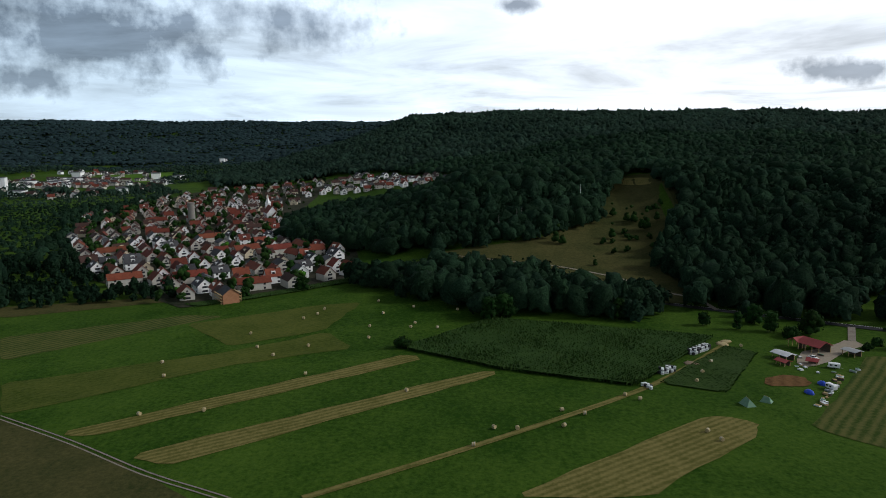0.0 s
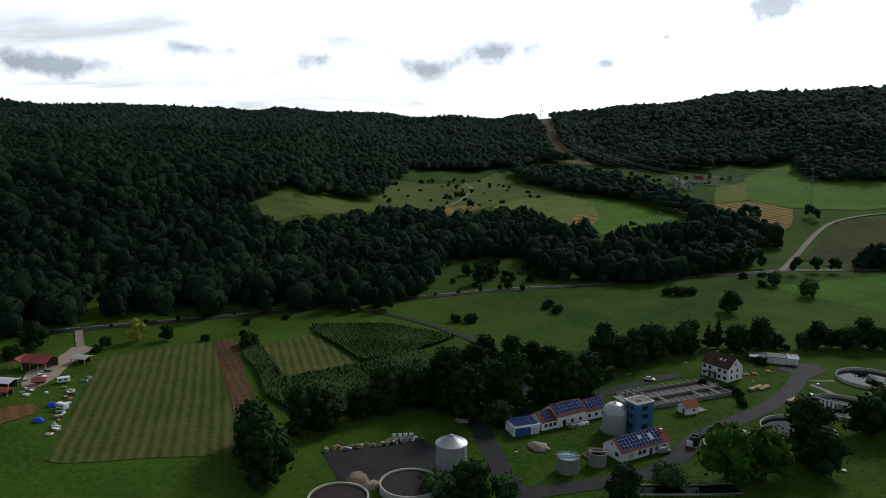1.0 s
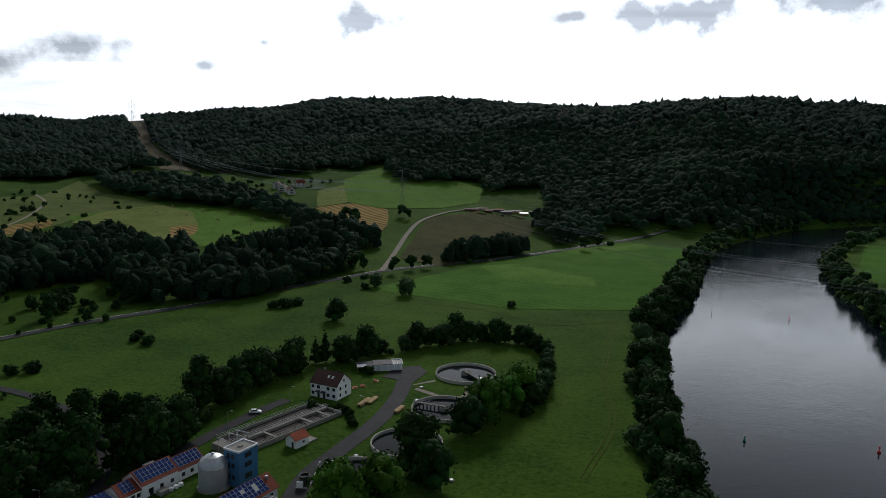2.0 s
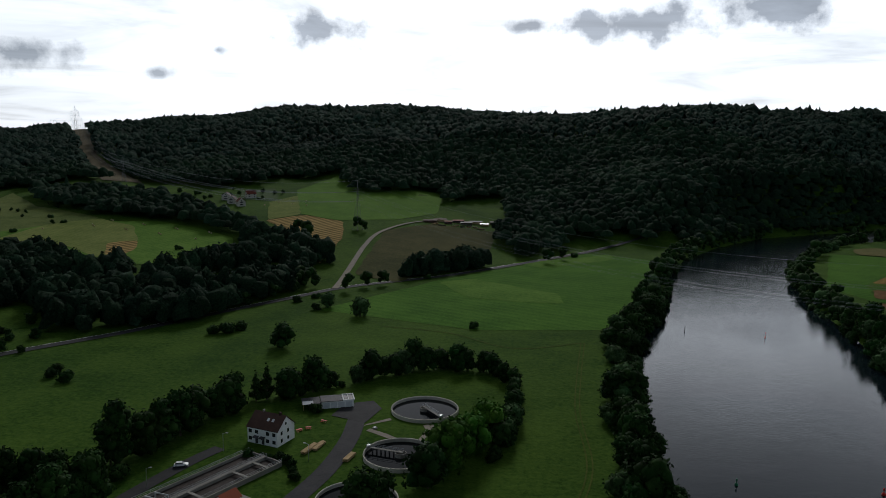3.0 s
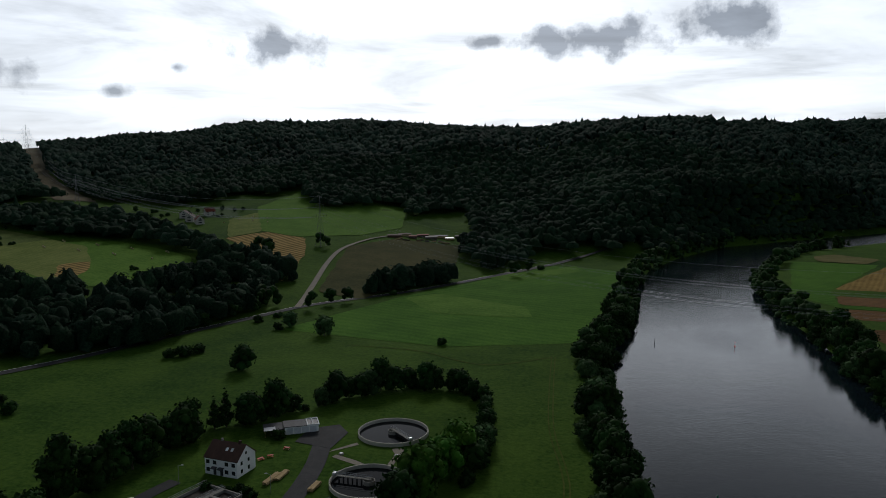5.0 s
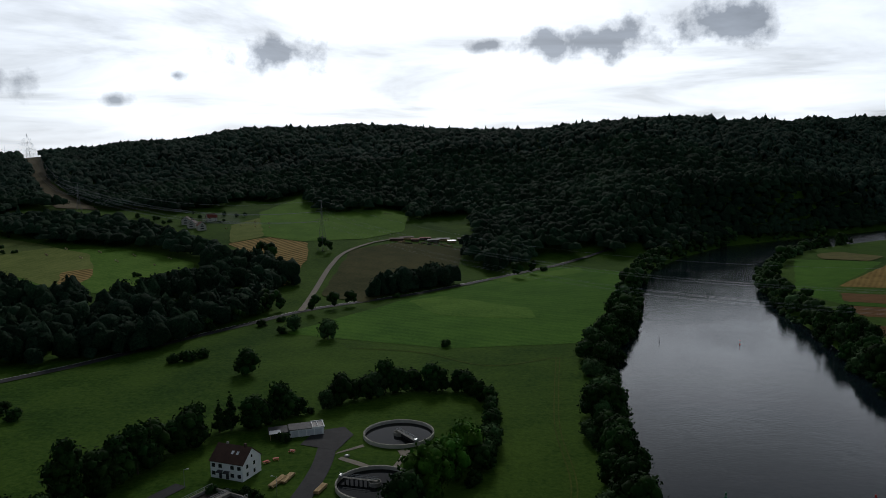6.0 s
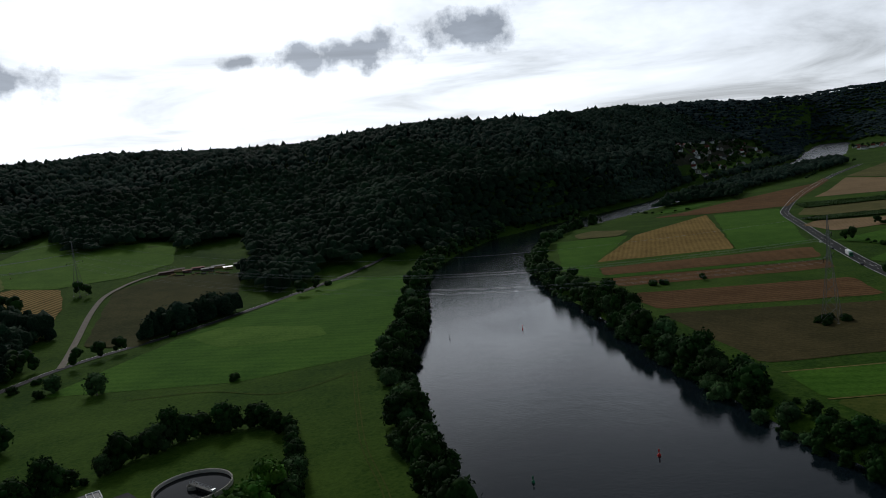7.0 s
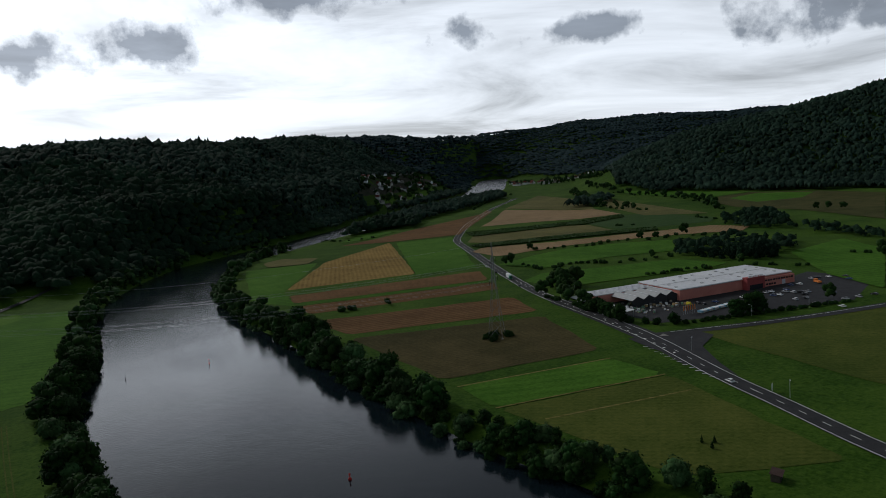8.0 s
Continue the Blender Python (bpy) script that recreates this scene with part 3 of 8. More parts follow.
patch("clearing_top", ((-724, -7), (-684, 20), (-664, 19), (-692, -8)), HAY, 0.8, 12, "pale mown grass at the top of the clearing")
patch("cable_swath", ((-1150, 1720), (-1105, 1735), (-985, 1520), (-856, 1334), (-729, 1146), (-605, 1018), (-506, 894), (-558, 885), (-691, 1056), (-890, 1324), (-1040, 1530)), DRY, 0.8, 25, "cleared dry swath under the power line")
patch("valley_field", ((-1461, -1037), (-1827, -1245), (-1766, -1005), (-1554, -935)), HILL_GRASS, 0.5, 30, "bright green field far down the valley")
patch("far_village_ground", ((952, 1578), (809, 1365), (822, 1369), (1027, 1547), (1373, 1842), (1315, 1835), (1222, 1833)), GARDEN, 0.6, 30, "dark gardens of a village below the woods")
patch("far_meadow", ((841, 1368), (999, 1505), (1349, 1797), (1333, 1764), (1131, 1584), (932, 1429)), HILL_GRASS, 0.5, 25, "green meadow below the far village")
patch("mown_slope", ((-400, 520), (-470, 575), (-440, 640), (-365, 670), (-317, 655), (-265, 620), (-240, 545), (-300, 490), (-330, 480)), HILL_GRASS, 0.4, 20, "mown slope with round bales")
patch("orchard_meadow", ((-529, 302), (-558, 363), (-534, 403), (-520, 439), (-622, 583), (-581, 680), (-625, 804), (-527, 713), (-427, 668), (-415, 601), (-456, 573), (-444, 479), (-497, 445), (-489, 370), (-478, 285)), OLIVE_GRASS, 0.35, 20, "open meadow with orchard trees on the slope")
patch("pale_slope", ((-449, 551), (-451, 621), (-423, 661), (-374, 640), (-336, 581), (-316, 524), (-331, 509), (-372, 539)), PALE_GREEN, 0.55, 20, "pale mown grass with round bales on the slope")
patch("straw_rows", ((-333, 523), (-353, 563), (-336, 581), (-318, 544), (-316, 514)), GOLD_B, 0.7, 20, "raked straw rows on the slope")
patch("straw_patch", ((-469, 478), (-484, 509), (-473, 564), (-452, 531), (-454, 483)), GOLD_B, 0.5, 15, "small straw-coloured plot on the slope")
patch("straw_field", ((263, 567), (371, 699), (511, 788), (374, 536)), GOLD, label="golden stubble field beside the river")
patch("clover_field", ((368, 528), (515, 779), (584, 751), (425, 512)), CLOVER, label="lush green field beside the road")
patch("soil_field", ((252, 538), (413, 493), (385, 450), (240, 505)), SOIL_R, label="reddish ploughed field")
patch("soil_field", ((235, 490), (380, 438), (362, 410), (228, 455)), SOIL_R, 0.16, label="reddish ploughed field")
patch("soil_field", ((217, 432), (345, 378), (322, 330), (213, 378)), SOIL_R, 0.17, label="reddish ploughed field")
patch("fallow_field", ((209, 367), (314, 317), (276, 240), (195, 262)), FALLOW, label="brown fallow field beneath the pylon")
patch("green_strip", ((240, 503), (383, 448), (380, 440), (236, 492)), CLOVER, 0.2, label="narrow green strip between fields")
patch("meadow_corner", ((292, 725), (366, 705), (258, 560), (235, 490), (222, 540)), CLOVER, label="green meadow beside the river")
patch("mown_field", ((330, 222), (300, 120), (420, 60), (470, 165)), MOWN, label="mown grass beside the road junction")
patch("green_strip", ((193, 248), (267, 226), (262, 193), (186, 216)), CLOVER, 0.12, label="fresh green strip between river and road")
patch("mown_field", ((186, 214), (262, 190), (225, 100), (182, 130)), MOWN, 0.12, label="mown grass between river and road")
for ends in (((193, 248), (267, 226)), ((186, 215), (262, 192)), ((190, 192), (251, 172))):
    ribbon("field_path", ends, 1.1, HAY, 0.2, "pale trodden grass line between strips", 4)

# ---- roads and tracks ----
MAIN_ROAD = ((205, -10), (218, 40), (238, 96), (258, 138), (276, 176), (308, 234), (333, 292), (366, 373), (422, 478), (500, 612), (547, 692),
             (590, 746), (730, 891), (950, 1089), (1200, 1290))
ribbon("road", MAIN_ROAD, 9.5, ASPHALT, label="grey asphalt country road with white markings")
ribbon("road_widening", ((352, 340), (333, 292), (308, 234), (284, 190)), 14.0, ASPHALT, 0.28, "wider asphalt of the road junction", 4)
ribbon("side_road", ((306, 240), (332, 226), (377, 203), (442, 177), (540, 150)), 8.0, ASPHALT, 0.3, label="asphalt side road to the store")
patch("junction", ((300, 242), (334, 228), (331, 213), (309, 205), (290, 184), (278, 168), (292, 222)), ASPHALT, 0.29, label="asphalt mouth of the side road")
for k in range(12):
    x, y = 292.5 - k * 2.05, 226 - k * 4.6
    ribbon("hatch_line", ((x - 0.8, y + 0.4), (x + 0.9, y - 1.3)), 0.35, PAINT, 0.36, "white hatched road marking", 2)
ribbon("edge_line", MAIN_ROAD, 0.30, PAINT, 0.33, "white edge line on the road", offset=4.2)
ribbon("edge_line", MAIN_ROAD, 0.30, PAINT, 0.33, "white edge line on the road", offset=-4.2)
ribbon("centre_line", MAIN_ROAD, 0.30, PAINT, 0.33, "dashed white centre line on the road", step=4.0, dashes=(5, 8))
VALLEY_ROAD = ((-420, -110), (-383, -15), (-343, 70), (-315, 125), (-292, 170), (-270, 222), (-240, 285), (-205, 335), (-180, 380), (-152, 428), (-120, 480),
               (-60, 535), (0, 610), (60, 690), (110, 745), (200, 850))
ribbon("road", VALLEY_ROAD, 6.5, ASPHALT, 0.3, "grey asphalt valley road")
ribbon("edge_line", VALLEY_ROAD, 0.3, PAINT, 0.38, "pale edge line on the valley road", offset=2.9)
ribbon("track", ((-264, 190), (-238, 193), (-204, 189), (-178, 181), (-150, 166), (-125, 140), (-114, 118)), 4.0, ASPHALT, 0.28, "narrow asphalt farm lane")
ribbon("track", ((-128, 470), (-136, 540), (-145, 637), (-142, 700), (-114, 764), (-60, 790)), 4.5, TRACK, 0.6, "pale concrete lane up the hill")
ribbon("track", ((-184, -291), (-165, -250), (-146, -214), (-134, -185), (-118, -150)), 0.6, TRACK, 0.22, "pale wheel rut of a farm track", offset=1.0)
ribbon("track", ((-184, -291), (-165, -250), (-146, -214), (-134, -185), (-118, -150)), 0.6, TRACK, 0.22, "pale wheel rut of a farm track", offset=-1.0)
ribbon("track", ((-136, -162), (-175, -117), (-225, -64), (-258, -36), (-308, -2)), 3.0, HAY, 0.24, "worn grass track", offset=0.0)
ribbon("track", ((-314, 57), (-341, 68)), 3.5, TRACK, 0.34, "pale gravel drive")
ribbon("track", ((-487, -166), (-471, -119), (-468, -88), (-451, -44), (-430, -26), (-414, -15), (-400, 2), (-372, 8)), 3.0, TRACK, 0.6, "pale forest track")
ribbon("ditch", ((-73, 372), (-35, 363), (0, 339), (35, 355)), 0.7, MOWN, 0.2, "faint grassy ditch across the meadow", 5)
for shift in (-0.9, 0.9):
    ribbon("wheel_trace", ((35, 355), (30, 299), (27, 253), (28, 203), (18, 160)), 0.5, MOWN, 0.18, "faint wheel trace in the grass", 6, offset=shift)
ribbon("track", ((-470, 470), (-500, 560), (-545, 640), (-600, 690)), 3.0, TRACK, 0.6, "pale track across the pasture")

# fields far across the river
GOLD_C = surface("ochre_soil", (0.15, 0.095, 0.035), (0.25, 0.16, 0.07), 16, 0.95, 0.4, rows=(4.0, 115, 0.2))
PALE_FIELD = surface("pale_olive_stubble", (0.070, 0.074, 0.024), (0.140, 0.125, 0.048), 16, 0.95, 0.4, rows=(4.0, 62, 0.14), gloss=0.03)
CROP = surface("dark_green_crop", (0.020, 0.050, 0.012), (0.040, 0.080, 0.020), 12, 0.9, 0.4, gloss=0.03)
patch("soil_field", ((459, 826), (523, 848), (651, 915), (848, 1006), (927, 1080), (888, 1022), (606, 765), (523, 792)), SOIL_R, 0.32, label="reddish field beside the road")
patch("olive_field", ((950, 1055), (1269, 1285), (1164, 1070), (963, 841), (939, 887)), PALE_FIELD, 0.34, label="pale olive field beyond the road")
patch("soil_field", ((750, 866), (930, 1033), (931, 879), (954, 834), (889, 724), (814, 735), (758, 784), (689, 819)), GOLD_C, 0.36, label="brown field beyond the road")
patch("olive_strip", ((550, 680), (599, 726), (727, 687), (745, 663), (705, 587), (650, 615), (557, 643)), PALE_FIELD, 0.38, label="pale strip between maize rows")
patch("dark_field", ((756, 675), (874, 711), (896, 658), (864, 547), (813, 524), (750, 551), (716, 592)), CROP, 0.40, label="dark green crop field on the plain")
patch("ochre_strip", ((494, 603), (521, 618), (602, 570), (664, 549), (715, 525), (779, 501), (779, 452), (737, 438), (688, 483), (619, 520), (569, 539), (482, 548)), GOLD_C, 0.42, label="ochre stubble strip beyond the road")
patch("clover_field", ((444, 505), (507, 518), (558, 521), (608, 496), (648, 463), (580, 411), (526, 443), (448, 451)), CLOVER, 0.44, label="green field behind bushes")
patch("clover_field", ((392, 417), (429, 432), (491, 401), (535, 382), (538, 331), (500, 332), (456, 351), (396, 370)), CLOVER, 0.46, label="green field behind the store")
patch("olive_field", ((1452, 1355), (1158, 978), (912, 590), (871, 669), (1004, 854), (1206, 1105)), PALE_FIELD, 0.48, label="pale olive field below the wooded spur")
patch("clover_field", ((1294, 1067), (1302, 1001), (1327, 842), (1301, 756), (1156, 764), (1232, 917)), CLOVER, 0.50, label="green field below the wooded spur")
patch("brown_field", ((1133, 749), (1290, 750), (1306, 628), (1250, 500), (874, 350), (967, 488), (1002, 605)), BRACKEN, 0.52, label="brown-green field below the wooded spur")
patch("clover_field", ((1153, 708), (1270, 723), (1281, 626), (1166, 588), (1086, 619)), CLOVER, 0.54, label="green field on the plain")
patch("green_field", ((608, 318), (704, 319), (652, 261), (486, 195), (517, 243)), CLOVER, 0.56, label="green meadow beyond the car park")
patch("ochre_corner", ((329, 765), (359, 780), (384, 742), (355, 708), (318, 725)), PALE_FIELD, 0.58, label="small ochre strip beside the river")
patch("clover_field", ((476, 857), (562, 942), (601, 909), (526, 860)), CLOVER, 0.60, label="green field beside the far arm of the river")


# ---- trees and woods ----
def unit_ico(level):
    bm = bmesh.new()
    bmesh.ops.create_icosphere(bm, subdivisions=level, radius=1.0)
    v = np.array([p.co[:] for p in bm.verts])
    f = np.array([[q.index for q in p.verts] for p in bm.faces])
    bm.free()
    return v, f


def leaf_cards(rng, centres, radii, count, size):
    """Small leaf clumps strewn over lobes: bent pairs of triangles that look outwards, each turned its own way."""
    pick = rng.choice(len(centres), count, p=(radii ** 2) / (radii ** 2).sum())
    out = rng.normal(size=(count, 3))
    out[:, 2] = np.abs(out[:, 2]) * 1.0 - 0.45
    out /= np.linalg.norm(out, axis=1, keepdims=True)
    base = centres[pick] + out * (radii[pick] * rng.uniform(0.78, 1.08, count))[:, None]
    face = out + rng.normal(scale=0.55, size=(count, 3))
    face /= np.linalg.norm(face, axis=1, keepdims=True)
    a = np.cross(face, rng.normal(size=(count, 3)))
    a /= np.linalg.norm(a, axis=1, keepdims=True)
    b = np.cross(face, a)
    s = (size * rng.uniform(0.6, 1.4, count))[:, None]
    p = np.stack([base - a * s * 0.8, base + b * s * 0.6 + face * s * 0.2, base + a * s * 0.8, base - b * s * 0.55 + face * s * 0.12], 1)
    k = np.arange(count)[:, None] * 4
    return p.reshape(-1, 3), np.concatenate([k + [0, 1, 3], k + [1, 2, 3]])


def crown_arrays(seed, wide, tall, base, lobes, count, size, cone=False, inner=0.74):
    """A crown of overlapping lobes covered in leaf clumps, over dark inner lobes."""
    rng = np.random.default_rng(seed)
    t = rng.uniform(0, 1, lobes)
    ang = rng.uniform(0, 2 * math.pi, lobes)
    if cone:
        reach = wide * 0.5 * (1 - t) * 0.75
        radii = wide * 0.5 * (1.05 - t) * 0.55
    else:
        reach = wide * 0.5 * np.sqrt(np.clip(1 - (t - 0.4) ** 2 * 2.2, 0.05, 1)) * rng.uniform(0.25, 0.75, lobes)
        radii = wide * rng.uniform(0.17, 0.30, lobes)
    centres = np.stack([reach * np.cos(ang), reach * np.sin(ang), base + radii * 0.5 + t * np.maximum(tall - base - radii * 1.5, 0.2)], -1)
    verts, tris = leaf_cards(rng, centres, radii, count, size)
    iv, itri = unit_ico(1)
    all_v, all_t, start = [verts], [tris], len(verts)
    for c, r in zip(centres, radii):
        all_v.append(c + iv * r * inner * rng.uniform(0.8, 1.15, (len(iv), 1)))
        all_t.append(itri + start)
        start += len(iv)
    return np.concatenate(all_v), np.concatenate(all_t)


def trunk_bm(tall, thick, rng, limbs=4):
    bm = bmesh.new()
    tube(bm, (0, 0, -0.6), (0.1, 0.05, tall * 0.5), thick, thick * 0.6, 7)
    for k in range(limbs):
        a = 2 * math.pi * (k + rng.random() * 0.6) / limbs
        z = tall * (0.28 + 0.2 * rng.random())
        tube(bm, (0.05, 0.02, z), (math.cos(a) * tall * 0.22, math.sin(a) * tall * 0.22, z + tall * 0.28), thick * 0.4, thick * 0.15, 5)
    return bm


TREES, FAR_KIND, FAR_SPOTS = {}, {}, []


def tree_kind(key, name, label, wide, tall, base, lobes, count, size, leaf, seed, cone=False, category="tree"):
    rng = random.Random(seed)
    ob = thing(name, label, category, x=0, y=0, z=-900)
    part("trunk", trunk_bm(tall, max(0.12, tall * 0.022), rng), BARK, ob)
    mesh_part("crown", tri_mesh("crown", *crown_arrays(seed, wide, tall, base, lobes, count, size, cone)), leaf, ob)
    FAR_KIND[key] = (*crown_arrays(seed + 50, wide, tall, base, max(8, lobes // 4), 30, size * 1.8, cone, 1.0), leaf)
    TREES[key] = ob
    return ob


tree_kind("oak", "broadleaf_tree", "dense dark green broadleaf tree", 11, 12, 0.5, 34, 647, 0.66, LEAF, 11)
tree_kind("oak2", "broadleaf_tree", "dense dark green broadleaf tree", 9, 13, 0.6, 32, 632, 0.63, LEAF, 12)
tree_kind("ash", "broadleaf_tree", "tall green broadleaf tree with open crown", 8, 15, 1.0, 30, 600, 0.63, LEAF, 13)
tree_kind("willow", "willow_tree", "pale green willow with a rounded crown", 10, 10, 0.2, 34, 647, 0.61, LEAF_LIGHT, 14, category="tree")
tree_kind("willow2", "willow_tree", "pale green willow leaning over the bank", 12, 9, 0.1, 34, 647, 0.63, LEAF_LIGHT, 15)
tree_kind("lime", "broadleaf_tree", "bright green broadleaf tree with a full crown", 10, 12, 0.4, 34, 647, 0.63, LEAF_BRIGHT, 21)
tree_kind("bush", "bush", "low dark green bush", 5, 3.6, 0.0, 18, 400, 0.34, LEAF, 16, category="bush")
tree_kind("shrub", "bush", "low rounded green bush", 6.5, 4.6, 0.0, 20, 480, 0.46, LEAF, 17, category="bush")
tree_kind("fruit", "fruit_tree", "small round orchard tree", 5, 5, 0.6, 16, 360, 0.42, LEAF, 18)
tree_kind("spruce", "conifer_tree", "dark pointed conifer beside the meadow", 6, 14, 0.8, 40, 600, 0.56, LEAF, 19, True)
tree_kind("yellow", "broadleaf_tree", "small tree with yellowing leaves", 7, 9, 1.4, 20, 650, 0.5, LEAF_YELLOW, 20)
PLACED = set()


def plant(key, x, y, scale=1.0, turn=None, group="", high=1.0, sink=0.1):
    source, rng = TREES[key], random.Random(int(x * 37 + y * 91))
    if math.hypot(x - HUB[0], y - HUB[1]) > 475:
        FAR_SPOTS.append((key, x, y, scale, high, rng.uniform(0, 6.28)))
        return None
    m = pose(x, y, float(ground_z(x, y)) - sink, 0, 0, rng.uniform(0, 360) if turn is None else turn)
    size = Matrix.Diagonal((scale, scale, scale * high, 1))
    if key not in PLACED:
        PLACED.add(key)
        source.matrix_basis, ob = m @ size, source
    else:
        source_scale = source.scale.copy()
        source.scale = (1, 1, 1)
        ob = copy_thing(source, m @ size)
        source.scale = source_scale
    return tagged(ob, group=group)


def build_far_trees():
    """Trees too far off to tell apart, joined by kind of leaf."""
    for name, label, leaf in (("far_trees", "scattered dark green trees and bushes far off", LEAF), ("far_limes", "bright green broadleaf trees far off", LEAF_BRIGHT), ("far_willows", "pale green willows along the far banks", LEAF_LIGHT)):
        verts, tris, start = [], [], 0
        for key, x, y, scale, high, turn in FAR_SPOTS:
            v, t, kind = FAR_KIND[key]
            if kind is not leaf:
                continue
            c, s = math.cos(turn), math.sin(turn)
            moved = np.stack([(v[:, 0] * c - v[:, 1] * s) * scale + x, (v[:, 0] * s + v[:, 1] * c) * scale + y, v[:, 2] * scale * high + float(ground_z(x, y)) - 0.3], -1)
            verts.append(moved)
            tris.append(t + start)
            start += len(v)
        tagged(mesh_part(name, tri_mesh(name, np.concatenate(verts), np.concatenate(tris)), leaf), label, "trees", kind="stuff")


def plant_line(points, keys, gap, seed, jitter=2.0, small=0.7, large=1.15, group=""):
    """Trees along a line, unevenly set."""
    rng, line = random.Random(seed), smooth_line(points, gap)
    for p in line:
        plant(rng.choice(keys), p.x + rng.uniform(-jitter, jitter), p.y + rng.uniform(-jitter, jitter), rng.uniform(small, large), group=group, high=rng.uniform(0.85, 1.2))


# trees on both banks
def bank_line(side, y0, y1, out):
    line, pts = smooth_line([(x, y, w) for x, y, w in RIVER], 6), []
    for a, b in zip(line[:-1], line[1:]):
        if y0 <= a.y <= y1:
            ahead = (b - a).xy.normalized()
            pts.append(a.xy + Vector((-ahead.y, ahead.x)) * side * (a.z / 2 + out))
    return pts


BANK = ["willow", "willow2", "oak", "oak2", "ash", "shrub", "oak"]


def plant_banks():
    rng = random.Random(5)
    for side, y0, y1 in ((1, 95, 960), (-1, 40, 905)):
        for out, odds, small, large in ((2.0, 0.8, 0.5, 0.95), (8.0, 0.85, 0.85, 1.4), (14.5, 0.5, 0.6, 1.15)):
            for p in bank_line(side, y0, y1, out):
                if rng.random() < odds * (0.8 if p.y < 500 else 0.62):
                    plant(rng.choice(BANK), p.x + rng.uniform(-2.5, 2.5), p.y + rng.uniform(-2.5, 2.5), rng.uniform(small, large) * (0.78 if side < 0 and p.y < 225 else 1.0), group="trees on the river bank", high=rng.uniform(0.85, 1.15))


plant_banks()

# where the woods begin, by bearing, and the open and wooded parts that depart from it
EDGE = ((180, 1500), (130, 2700), (119, 2600), (117, 1500), (113, 1400), (112, 560), (104, 515), (100, 515), (95, 510), (92, 440), (89, 402), (85, 392), (81, 380), (74, 378), (67.5, 376), (62, 370), (57, 354), (52, 356),
        (48.7, 366), (46, 410), (45, 1050), (33.4, 1069), (28.2, 1066), (23.4, 1000), (19.7, 1056), (15.2, 1108), (14.7, 1004), (12.3, 945), (9.8, 972), (7.4, 973), (7.1, 842), (5, 870), (2.7, 880), (2.4, 820), (0.6, 745), (-2, 738),
        (-5.5, 768), (-10, 790), (-20, 900), (-30, 1345), (-36, 2020), (-38.5, 2620), (-39.5, 3540), (-43, 3640), (-48, 2950), (-49.3, 2300), (-49.8, 1760), (-52, 1640), (-56.5, 1590), (-61, 1500), (-68, 1450), (-90, 1330), (-180, 1500))
OPENINGS = (
    # dry slope of the clearing
    ((-495, -146), (-504, -120), (-523, -86), (-552, -67), (-579, -37), (-644, -27), (-684, -13), (-724, -7), (-684, 20), (-647, 25), (-617, 35), (-570, 28), (-538, 12), (-506, -1), (-472, -7), (-425, 2), (-392, 3), (-380, -16),
     (-384, -20), (-415, -39), (-429, -74), (-442, -103), (-457, -133), (-470, -160)),
    ((-354, 74), (-350, 84), (-412, 130), (-424, 120)),
    ((800, 1330), (900, 1520), (1080, 1680), (1340, 1880), (1480, 1900), (1380, 1760), (1120, 1540), (960, 1380), (840, 1280)),
    ((-960, -190), (-1045, -190), (-1380, -480), (-1230, -700), (-960, -690), (-800, -400)),
    ((-95, 790), (-129, 850), (-62, 930), (-30, 940), (-22, 800)),
    # swath under the power line
    ((-1150, 1720), (-1105, 1735), (-985, 1520), (-856, 1334), (-729, 1146), (-605, 1018), (-506, 894), (-558, 885), (-691, 1056), (-890, 1324), (-1040, 1530)),
    ((-450, -425), (-352, -302), (-440, -205), (-560, -235), (-640, -310), (-800, -395), (-960, -660), (-640, -590)),
    # pasture and orchard above the belt of trees
    ((-530, 300), (-564, 367), (-536, 372), (-540, 408), (-524, 439), (-562, 507), (-632, 593), (-633, 660), (-592, 694), (-613, 773), (-664, 857), (-610, 819), (-528, 721), (-432, 677), (-365, 676), (-317, 660), (-269, 628),
     (-235, 533), (-256, 505), (-259, 451), (-294, 486), (-301, 459), (-319, 460), (-364, 511), (-401, 512), (-396, 472), (-404, 431), (-435, 435), (-456, 403), (-456, 340), (-441, 285), (-446, 262), (-477, 271)),
)
